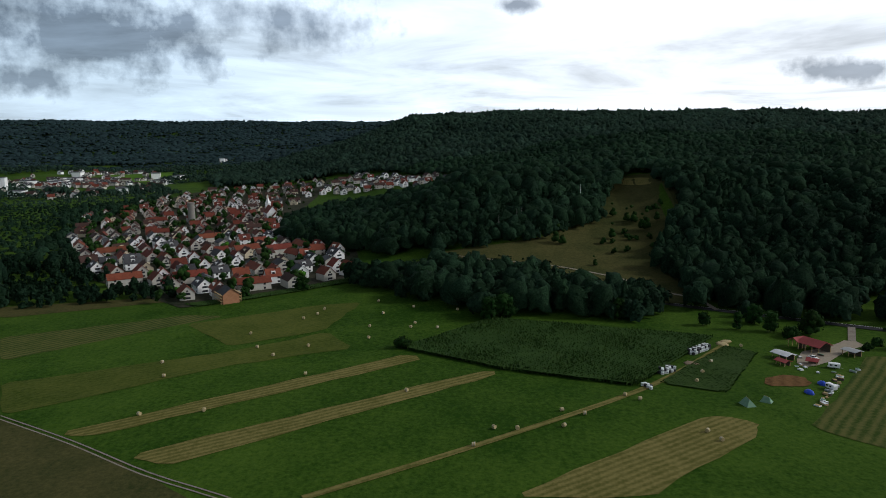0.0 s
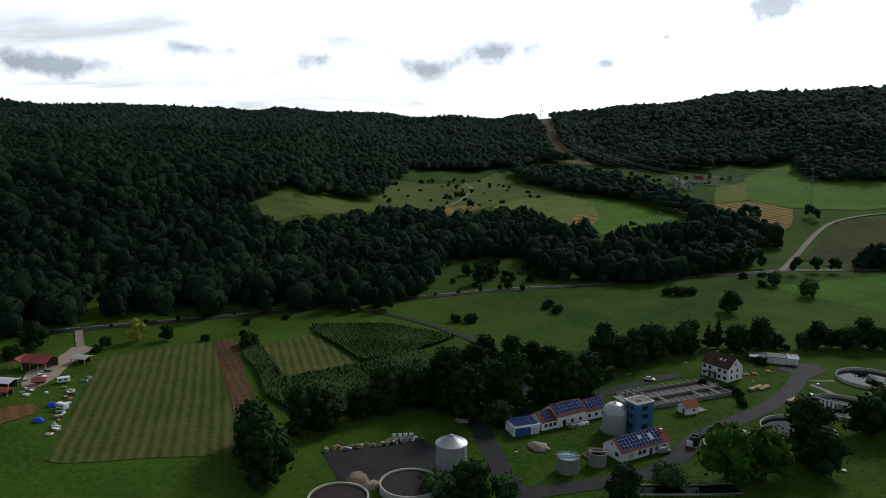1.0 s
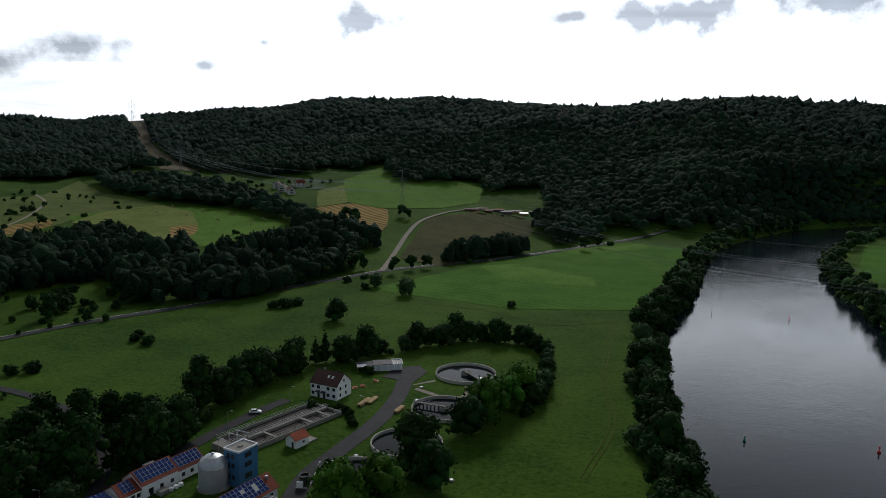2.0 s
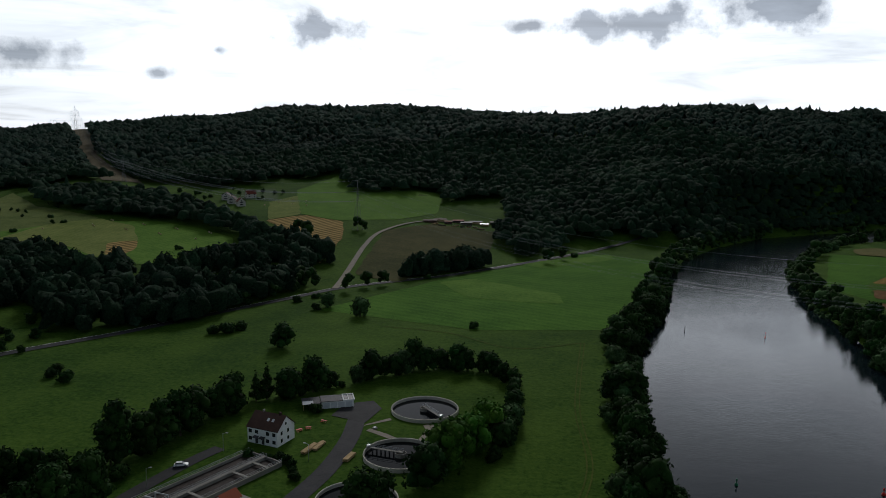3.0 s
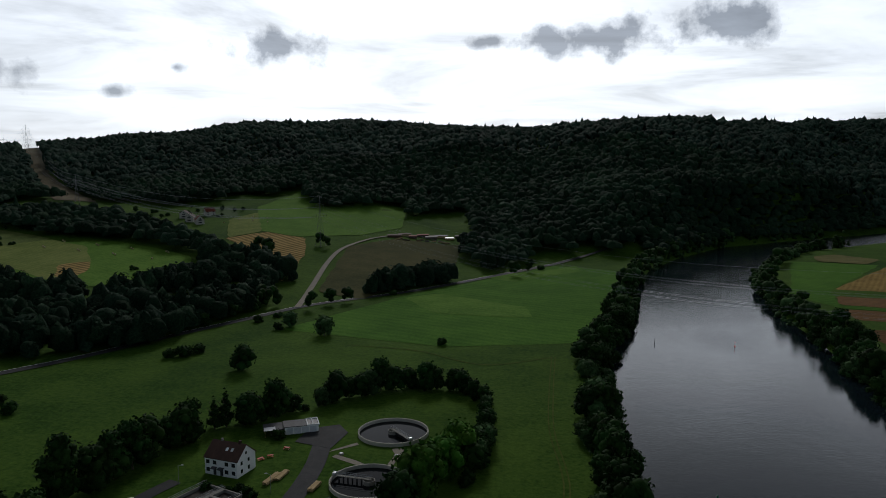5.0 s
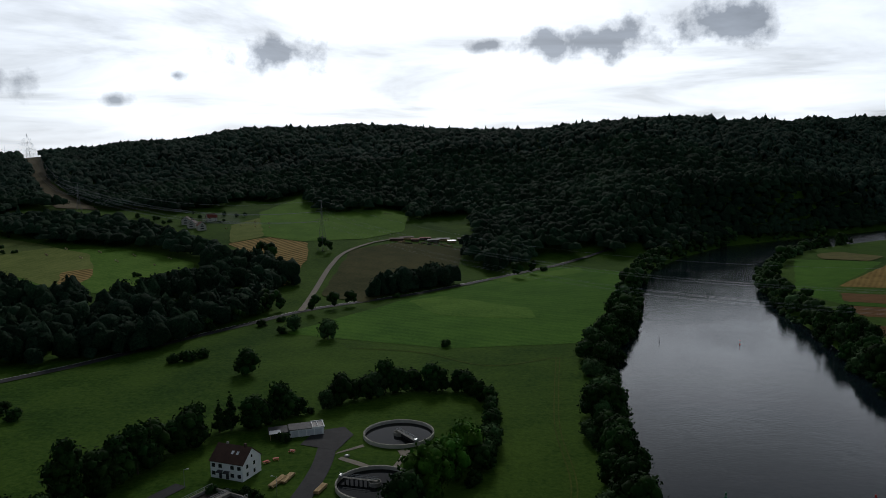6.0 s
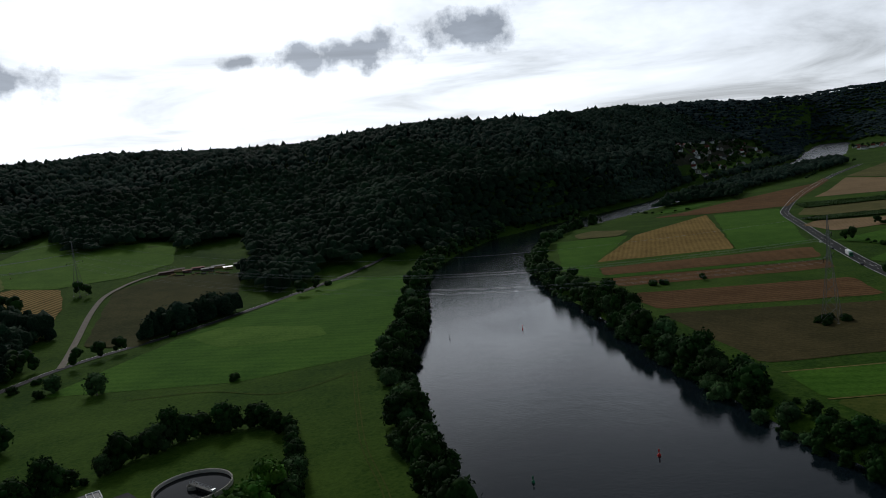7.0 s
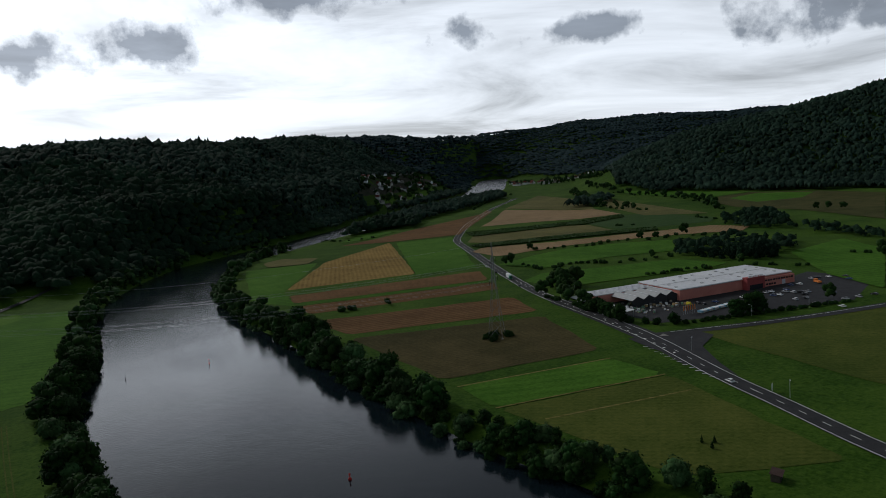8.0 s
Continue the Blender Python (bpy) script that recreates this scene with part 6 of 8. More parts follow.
plant_line(((-80, 197), (-70, 196), (-64, 192), (-60, 184)), ["bush"], 3.2, 46, 0.6, 0.6, 0.9, "garden hedge")
plant_line(((-164, 46), (-152, 38), (-140, 32)), ["oak", "oak2"], 5.5, 47, 2.5, 1.1, 1.4, "trees beside the yard")
plant_line(((-158, 58), (-160, 76), (-156, 96), (-151, 112), (-147, 130), (-141, 150), (-137, 164), (-128, 180)), ["oak", "shrub", "oak2", "oak", "ash"], 4.6, 48, 2.6, 0.8, 1.35, "trees between maize and works")


for x, y, s in ((-136, 111, 1.00), (-131, 117, 1.13), (-127, 122, 1.26), (-121, 127, 1.39), (-118, 135, 1.00), (-115, 139, 1.13), (-112, 146, 1.26), (-127, 106, 1.39), (-121, 121, 1.00)):
    plant(("oak", "oak2", "ash")[int(x) % 3], x, y, s, group="trees between maize and works")


# ---- maize ----
def maize_field(corners, seed, label, gap=1.5, tall=2.3):
    """Standing maize: a closed, uneven canopy with steep edges and upright blades in rows."""
    rng = np.random.default_rng(seed)
    xs, ys = [c[0] for c in corners], [c[1] for c in corners]
    a = math.atan2(corners[1][1] - corners[0][1], corners[1][0] - corners[0][0])
    span = max(max(xs) - min(xs), max(ys) - min(ys))
    cx, cy = sum(xs) / len(xs), sum(ys) / len(ys)
    u, v = np.meshgrid(np.arange(-span, span, 0.7), np.arange(-span, span, gap))
    u, v = (u + rng.uniform(-0.3, 0.3, u.shape)).ravel(), (v + rng.uniform(-0.22, 0.22, v.shape)).ravel()
    x, y = cx + u * math.cos(a) - v * math.sin(a), cy + u * math.sin(a) + v * math.cos(a)
    keep = inside(x, y, corners)
    x, y = x[keep], y[keep]
    n = len(x)
    z = ground_z(x, y)
    h = tall * rng.uniform(0.75, 1.15, n) * (1 + 0.12 * np.sin(x / 9) * np.sin(y / 7))
    turn = rng.uniform(0, math.pi, n)
    c, s, w = np.cos(turn), np.sin(turn), rng.uniform(0.35, 0.6, n)
    low = np.stack([x, y, z - 0.1], -1)
    tip = np.stack([x + rng.normal(scale=0.15, size=n), y + rng.normal(scale=0.15, size=n), z + h], -1)
    mid = np.stack([x, y, z + h * 0.62], -1)
    side = np.stack([c * w, s * w, np.zeros(n)], -1)
    verts = np.stack([low, mid + side, tip, mid - side], 1).reshape(-1, 3)
    k = np.arange(n)[:, None] * 4
    tris = np.concatenate([k + [0, 1, 3], k + [1, 2, 3]])
    tagged(mesh_part("maize_field", tri_mesh("maize_field", verts, tris), CORN), label, "maize", kind="stuff")
    patch("maize_shade", corners, CORN, tall * 0.66, label="dense lower leaves of standing maize")


maize_field(((-281, -158), (-338, -119), (-326, -62), (-314, -8), (-238, -56), (-254, -110)), 51, "standing green maize field")
maize_field(((-253, 102), (-254, 112), (-207, 90), (-199, 123), (-194, 156), (-163, 140), (-150, 107), (-170, 70), (-194, 73)), 52, "standing green maize field")
maize_field(((-250, 142), (-263, 150), (-234, 176), (-195, 182), (-194, 157), (-200, 126)), 57, "standing green maize field beside the lane", 1.5, 2.4)
maize_field(((-244, -46), (-300, -6), (-290, 6), (-234, -22)), 53, "narrow strip of low dark crop", 1.1, 0.8)
maize_field(((-355, -296), (-430, -212), (-438, -218), (-362, -305)), 54, "narrow green crop strip beside the village", 2.0, 1.3)


maize_field(((618, 766), (756, 715), (874, 711), (845, 683), (743, 672), (727, 687), (594, 720)), 55, "dark strip of standing maize on the plain", 4.0, 2.6)
maize_field(((526, 645), (554, 639), (641, 607), (738, 550), (719, 532), (615, 582), (521, 620)), 56, "dark strip of standing maize on the plain", 4.0, 2.6)


# ---- bales ----
def round_bale(x, y, turn):
    ob = thing("round_bale", "round straw bale lying on the mown field", "bale", "round bales in the fields", x=x, y=y, turn=turn)
    bm = bmesh.new()
    turned(bm, ((0, -0.62), (0.62, -0.62), (0.72, -0.52), (0.72, 0.52), (0.62, 0.62), (0, 0.62)), 18)
    bmesh.ops.rotate(bm, verts=bm.verts[:], cent=(0, 0, 0), matrix=Matrix.Rotation(math.pi / 2, 3, "X"))
    bmesh.ops.translate(bm, verts=bm.verts[:], vec=(0, 0, 0.78))
    part("straw", bm, STRAW, ob)
    bm = bmesh.new()
    for s in (-0.3, 0.3):
        turned(bm, ((0.73, s - 0.03), (0.735, s), (0.73, s + 0.03)), 18)
    bmesh.ops.rotate(bm, verts=bm.verts[:], cent=(0, 0, 0), matrix=Matrix.Rotation(math.pi / 2, 3, "X"))
    bmesh.ops.translate(bm, verts=bm.verts[:], vec=(0, 0, 0.78))
    part("twine", bm, FILM, ob)
    return ob


FIRST_BALE = round_bale(-209, -87, 20)
for k, (x, y) in enumerate(((-206, -79), (-194, -87), (-190, -103), (-190, -111), (-175, -117), (-194, -39), (-187, -36), (-227, -62), (-223, -57), (-246, -31), (-258, -26), (-224, -147), (-240, -193),
                            (-265, -216), (-326, -159), (-318, -160), (-318, -146), (-318, -182), (-281, -204), (-277, -228), (-273, -19), (-299, 1), (-355, -139), (-332, -222), (-342, -217),
                            (-353, -216), (-297, -178), (-232, -252), (-250, -262), (-300, -240), (-345, -180), (-360, -165), (-372, -188), (-196, -218), (-190, -240))):
    copy_thing(FIRST_BALE, pose(x, y, float(ground_z(x, y)) + 0.12, 0, 0, k * 47 % 180))
for k in range(16):
    x, y = -440 + (k * 37) % 150, 600 + (k * 53) % 60
    copy_thing(FIRST_BALE, pose(x, y, float(ground_z(x, y)) + 0.3, 0, 0, k * 31))
for k in range(6):
    x, y = -300 + k * 9, 790 + (k * 23) % 50
    copy_thing(FIRST_BALE, pose(x, y, float(ground_z(x, y)) + 0.4, 0, 0, k * 31))


def wrapped_bale(x, y, z, dark):
    ob = thing("wrapped_bale", "round silage bale wrapped in shiny film", "bale", "wrapped bales beside the maize", x=x, y=y, turn=0)
    ob.location.z += z
    part("film", turned(bmesh.new(), ((0, 0), (0.58, 0), (0.66, 0.08), (0.66, 1.12), (0.58, 1.2), (0, 1.2)), 16), DARK if dark else FILM, ob)
    part("film_seam", turned(bmesh.new(), ((0.665, 0.5), (0.675, 0.56), (0.665, 0.62)), 16), DARK, ob)
    return ob


def bale_stacks():
    rng = random.Random(3)
    for ax, ay, bx, by, rows in ((-255, -43, -260, -36, 3), (-284, -24, -296, -13, 3)):
        for k in range(int(math.hypot(bx - ax, by - ay) / 1.4)):
            t = k * 1.4 / math.hypot(bx - ax, by - ay)
            for r in range(rows):
                for top in (0.05, 1.25):
                    if top < 1 or rng.random() < 0.75:
                        wrapped_bale(ax + (bx - ax) * t - r * 1.35 * 0.6 + rng.uniform(-0.1, 0.1), ay + (by - ay) * t - r * 1.35 * 0.7, top, rng.random() < 0.42)
    for k in range(7):
        wrapped_bale(-240 + (k % 4) * 1.35 - 0.4 * (k // 4), -53.5 + (k % 4) * 0.9 + 1.2 * (k // 4), 0.05, rng.random() < 0.7)


bale_stacks()
heap(-303, -6.5, 3.5, 0.7, STRAW, "spread pale straw on the ground", 11, "straw_mound")
heap(-308, -3.5, 3.0, 0.6, STRAW, "spread pale straw on the ground", 12, "straw_mound")
heap(-270, -27, 4.5, 0.5, RUBBLE, "bare brown soil heap", 13)
patch("bare_soil", ((-244, -6), (-257, 0), (-259, 14), (-246, 15)), SOIL_R, 0.18, label="bare brown soil of the paddock")
patch("farm_yard", ((-272, 18), (-292, 24), (-306, 44), (-318, 56), (-310, 62), (-290, 42), (-270, 24)), SAND, 0.16, label="pale gravel farm yard")


# ---- farm ----
def open_barn(x, y, turn, l, d, h, rise, roof, label, posts=4, back=True):
    """A roof on posts, with a plank back wall."""
    ob = thing("open_barn", label, "barn", x=x, y=y, turn=turn)
    part("roof", gable_roof(bmesh.new(), l, d, h, rise, 0.8), roof, ob)
    for k in range(posts):
        for s in (-1, 1):
            part("post", a_box(-l / 2 + k * l / (posts - 1) - 0.12, s * d / 2 - 0.12, -0.3, -l / 2 + k * l / (posts - 1) + 0.12, s * d / 2 + 0.12, h + 0.05), WOOD, ob)
    if back:
        part("back_wall", a_box(-l / 2, d / 2 - 0.35, -0.3, l / 2, d / 2 - 0.2, h), BARK, ob)
    part("tie_beam", a_box(-l / 2, -d / 2 + 0.13, h - 0.3, l / 2, -d / 2 + 0.3, h), WOOD, ob)
    return ob


RED_SHEET = surface("red_sheet_roof", (0.24, 0.045, 0.045), (0.36, 0.075, 0.07), 4, 0.55, 0.1)
open_barn(-296, 33, 32, 10.5, 8, 3.6, 1.9, RED_SHEET, "open timber barn with a red sheet roof")
open_barn(-302, 27.5, -58, 5.5, 5.5, 3.4, 1.4, RED_SHEET, "open timber annex with a red sheet roof", 3)
open_barn(-282, 14.5, 32, 7.5, 5, 2.6, 0.6, ROOF_WHITE, "open shed with a pale corrugated roof", 3)
open_barn(-273, 11.5, 32, 4.5, 3.2, 2.0, 0.6, RED_SHEET, "low stall with a red sheet roof", 3)
open_barn(-275, 24.5, 60, 3.6, 3, 2.0, 0.7, RED_SHEET, "small hut with a red sheet roof", 2)
open_barn(-290, 47, 32, 6, 4.5, 2.5, 0.4, SILO, "open shed with a grey sheet roof", 3)


def caravan(x, y, turn):
    ob = thing("caravan", "small white caravan parked on the grass", "caravan", x=x, y=y, turn=turn)
    part("body", a_box(-2.3, -1.05, 0.5, 2.3, 1.05, 2.45, bevel=0.25), CAR_WHITE, ob)
    for s in (-1.2, 0.6):
        part("window", a_box(s - 0.5, -1.09, 1.35, s + 0.5, -1.0, 1.95), GLASS, ob)
    for s in (-1.0, 0.95):
        part("wheel", tube(bmesh.new(), (0.1, s - 0.08, 0.3), (0.1, s + 0.08, 0.3), 0.33, sides=12), RUBBER, ob)
    part("drawbar", tube(bmesh.new(), (2.2, 0, 0.5), (3.5, 0, 0.45), 0.06, sides=6), STEEL, ob)


caravan(-242, 19.5, 20)
caravan(-270, 31.5, 70)
car_thing("white car parked in front of the barn", CAR_WHITE, -283, 28, 30)


def tarp_pile(x, y):
    ob = thing("tarpaulin_pile", "pile covered by a bright blue tarpaulin", "tarpaulin", x=x, y=y, turn=15)
    v, f = unit_ico(3)
    v = v * np.array([2.4, 1.5, 1.5]) * (1 + 0.08 * np.sin(v[:, :1] * 9) * np.cos(v[:, 1:2] * 7))
    v[:, 2] = np.maximum(v[:, 2], -0.15)
    mesh_part("cover", tri_mesh("cover", v, f), TARP, ob)
    for a in (0.4, 2.2, 3.9):
        part("weight", a_box(2.2 * math.cos(a), 1.5 * math.sin(a), -0.05, 2.2 * math.cos(a) + 0.3, 1.5 * math.sin(a) + 0.3, 0.25, bevel=0.04), CONCRETE, ob)


tarp_pile(-237, 9.5)
tarp_pile(-248, 18.5)


def tent(x, y, turn, s):
    ob = thing("tent", "pale green canvas tent beside the paddock", "tent", "tents beside the paddock", x=x, y=y, turn=turn)
    bm = bmesh.new()
    base = [bm.verts.new(p) for p in ((-2.4 * s, -1.8 * s, 0), (2.4 * s, -1.8 * s, 0), (2.6 * s, 1.8 * s, 0), (-2.2 * s, 1.8 * s, 0))]
    ridge = [bm.verts.new((-1.0 * s, 0.1, 2.7 * s)), bm.verts.new((1.1 * s, -0.1, 2.3 * s))]
    for f in ((0, 1, 5, 4), (2, 3, 4, 5), (1, 2, 5), (3, 0, 4)):
        bm.faces.new([(base + ridge)[k] for k in f])
    part("canvas", bm, CANVAS, ob)
    part("ridge_pole", tube(bmesh.new(), (-1.3 * s, 0.1, 2.72 * s), (1.4 * s, -0.1, 2.3 * s), 0.05, sides=6), WOOD, ob)


tent(-222, -18, 20, 1.1)
tent(-226, -10, 60, 0.85)


def farm_clutter():
    rng = random.Random(9)
    for k in range(34):
        if k < 18:
            t = k / 17
            x, y = -222 - 34 * (1 - t) + rng.uniform(-1, 1), 8 + 20 * (1 - t) + rng.uniform(-1.2, 1.2)
        else:
            x, y = rng.uniform(-290, -255), rng.uniform(16, 44)
        ob = thing("stored_goods", "weathered goods stored on the grass of the farm", "clutter", "goods stored at the farm", x=x, y=y, turn=rng.uniform(0, 90))
        a, b, c = rng.uniform(0.5, 1.6), rng.uniform(0.4, 0.8), rng.uniform(0.2, 0.9)
        part("body", a_box(-a, -b, 0.05, a, b, 0.1 + c, bevel=0.06), rng.choice((WOOD, FILM, CONCRETE, FILM, STEEL, BARK)), ob)
        part("cover", a_box(-a * 0.8, -b * 0.9, 0.1 + c, a * 0.9, b * 0.8, 0.18 + c, bevel=0.03), rng.choice((FILM, WOOD, CANVAS)), ob)


farm_clutter()
for x, y, key, s in ((-283, -159, "shrub", 1.15), (-302, 78, "yellow", 1.1), (-294, 88, "fruit", 1.3), (-260, 110, "shrub", 1.2), (-256, 106, "shrub", 1.0), (-338, -7, "fruit", 1.3), (-331, 8, "ash", 0.55),
                     (-329, 24, "oak2", 0.75), (-325, 42, "oak", 0.95), (-318, 30, "shrub", 1.2), (-345, 20, "oak", 0.8), (-300, 58, "bush", 0.9), (-308, 66, "bush", 1.0), (-342, -112, "oak", 1.05),
                     (-336, -120, "oak2", 0.9), (-350, -66, "spruce", 0.7), (-345, -50, "ash", 0.7), (-280, 100, "bush", 0.8), (-290, 130, "bush", 0.7), (-276, 118, "bush", 0.6), (-284, 150, "bush", 0.7)):
    plant(key, x, y, s * 1.2, group="trees round the farm")
for k in range(16):
    plant("fruit", -336 + k * 6.2, 82 + k * 13.5 + (k % 3), 0.45 + (k % 4) * 0.08, group="young trees beside the road")

# single trees and bushes of the meadows
for x, y, key, s in ((-113, 322, "oak", 0.88), (-91, 393, "willow", 0.95), (-23, 376, "shrub", 0.75), (-117, 413, "willow", 0.8), (-122, 406, "shrub", 0.8), (-116, 464, "oak2", 0.85), (-108, 480, "oak", 0.8),
                     (-99, 491, "oak", 0.75), (-152, 344, "shrub", 1.1), (-158, 341, "shrub", 0.9), (-147, 352, "shrub", 0.9), (-194, 261, "shrub", 0.75), (-184, 257, "shrub", 0.9), (-196, 268, "bush", 0.9),
                     (-207, 210, "shrub", 0.9), (-214, 205, "shrub", 0.8), (-262, 289, "oak2", 0.95), (-132, 440, "shrub", 0.8), (-140, 425, "bush", 1.0), (-70, 522, "bush", 1.0), (-170, 700, "oak", 0.9), (-160, 690, "oak2", 0.8),
                     (-200, 640, "oak", 1.2), (-212, 648, "oak2", 1.1), (20, 618, "oak", 0.9), (35, 640, "oak2", 0.8), (46, 655, "shrub", 1.0), (-330, 330, "fruit", 1.2), (-290, 330, "fruit", 1.0)):
    plant(key, x, y, s * 1.3, group="single trees of the meadows")


def orchards():
    rng = random.Random(21)
    for corners, n in ((((-650, 560), (-640, 700), (-500, 720), (-430, 660), (-470, 500), (-520, 450)), 48), (((-300, 330), (-270, 390), (-250, 300)), 10), (((-270, 500), (-200, 520), (-230, 600), (-290, 560)), 16),
                       (((-330, 800), (-300, 880), (-420, 900), (-470, 800)), 22), (((-640, 30), (-560, -30), (-480, -60), (-520, 20)), 18)):
        xs, ys = [c[0] for c in corners], [c[1] for c in corners]
        k = 0
        while k < n:
            x, y = rng.uniform(min(xs), max(xs)), rng.uniform(min(ys), max(ys))
            if inside(np.array([x]), np.array([y]), corners)[0]:
                plant(rng.choice(("fruit", "fruit", "fruit", "shrub", "bush")), x, y, rng.uniform(0.7, 1.4), group="scattered orchard trees")
                k += 1
    for x, y, s in ((-576, -12, 1.15), (-580, -16, 0.95), (-557, -3, 1.25), (-560, -6, 1.0), (-596, -26, 0.9), (-541, -32, 0.95), (-519, -76, 1.1), (-516, -72, 0.9), (-573, 9, 0.85), (-474, -52, 0.6)):
        plant("ash", x, y, s, group="trees left on the clearing")


orchards()
# trees across the river
for x, y, key, s in ((247, 443, "shrub", 1.1), (253, 441, "shrub", 1.0), (279, 435, "fruit", 1.0), (403, 372, "oak", 1.1), (385, 368, "shrub", 1.5), (392, 378, "oak2", 0.9), (375, 228, "oak", 0.75), (393, 225, "oak", 0.9),
                     (386, 226, "oak2", 0.8), (442, 208, "oak2", 0.75), (345, 246, "shrub", 0.9)):
    plant(key, x, y, s * 1.15, group="trees beyond the river")
plant_line(((360, 362), (350, 330), (340, 300), (330, 272), (336, 250)), ["shrub", "oak", "shrub"], 6, 61, 2, 0.75, 1.1, "trees beside the store")
plant_line(((345, 238), (372, 226), (403, 212), (440, 196)), ["bush"], 4, 62, 0.6, 0.6, 0.8, "hedge of the car park")
plant_line(((528, 551), (545, 540), (583, 514), (611, 515), (651, 482), (682, 483), (695, 442)), ["shrub", "oak", "bush", "shrub"], 9, 601, 3, 0.70, 1.15, "trees of the plain")
plant_line(((448, 495), (450, 474), (446, 449), (480, 443), (495, 423), (517, 407), (544, 396)), ["shrub", "bush", "shrub", "oak"], 6, 602, 5, 0.60, 1.10, "trees of the plain")
plant_line(((1328, 1231), (1129, 1004), (1003, 866), (966, 786), (943, 721)), ["oak", "oak2", "shrub"], 11, 603, 5, 0.90, 1.30, "trees of the plain")
plant_line(((1446, 1281), (1305, 1092), (1253, 990), (1216, 897), (1146, 792), (1057, 690), (952, 595)), ["oak", "oak2", "shrub"], 12, 604, 7, 0.90, 1.35, "trees of the plain")
plant_line(((461, 351), (482, 344), (500, 337), (508, 327)), ["shrub", "bush"], 5, 605, 2, 0.70, 1.00, "trees of the plain")
plant_line(((535, 321), (540, 300), (549, 273)), ["shrub", "bush", "oak"], 9, 606, 4, 0.60, 1.00, "trees of the plain")
plant_line(((742, 618), (753, 595)), ["shrub"], 9, 607, 4, 0.80, 1.00, "trees of the plain")
plant_line(((860, 578), (844, 541)), ["shrub", "bush"], 9, 608, 4, 0.90, 1.20, "trees of the plain")
plant_line(((969, 467), (977, 456), (986, 445)), ["fruit", "oak"], 14, 609, 4, 0.80, 1.00, "trees of the plain")
plant_line(((624, 270), (612, 245)), ["oak", "shrub"], 8, 610, 4, 0.80, 1.10, "trees of the plain")
plant_line(((611, 1080), (670, 1122), (766, 1215)), ["oak", "willow", "shrub"], 13, 611, 4, 0.90, 1.30, "trees of the plain")
plant_line(((1320, 1437), (1196, 1353), (1006, 1193), (924, 1117)), ["shrub", "bush"], 22, 612, 3, 0.80, 1.20, "trees of the plain")
plant_line(((1665, 1668), (1791, 1689), (1870, 1685), (1544, 1314)), ["oak", "oak2"], 18, 613, 12, 1.00, 1.50, "trees of the plain")
plant_line(((501, 998), (492, 885), (536, 868)), ["bush", "shrub"], 12, 614, 3, 0.80, 1.10, "trees of the plain")
plant_line(((396, 385), (390, 371), (402, 374)), ["oak", "oak2"], 5, 615, 3, 0.80, 1.10, "trees of the plain")


# ---- store ----
def glazed_roofs(ob):
    for k in range(4):
        x = -51.4 - k * 8.6
        bm = bmesh.new()
        for s in (-1, 1):
            pts = [(x - 4.3 if s < 0 else x, -18, 4.4 if s < 0 else 6.6), (x if s < 0 else x + 4.3, -18, 6.6 if s < 0 else 4.4), (x if s < 0 else x + 4.3, 4, 6.6 if s < 0 else 4.4), (x - 4.3 if s < 0 else x, 4, 4.4 if s < 0 else 6.6)]
            slab(bm, pts, 0.12)
        roof = part("hall_roof", bm, SILO, ob, "grey glazed sawtooth roof")
        part("ridge_cap", a_box(x - 0.35, -18.1, 6.55, x + 0.35, 4.1, 6.85), ROOF_WHITE, roof)
        gable = bmesh.new()
        slab(gable, [(x - 4.2, -17.8, 0), (x + 4.2, -17.8, 0), (x + 4.2, -17.8, 4.3), (x, -17.8, 6.4), (x - 4.2, -17.8, 4.3)], 0.12)
        part("gable", gable, DARK, roof)


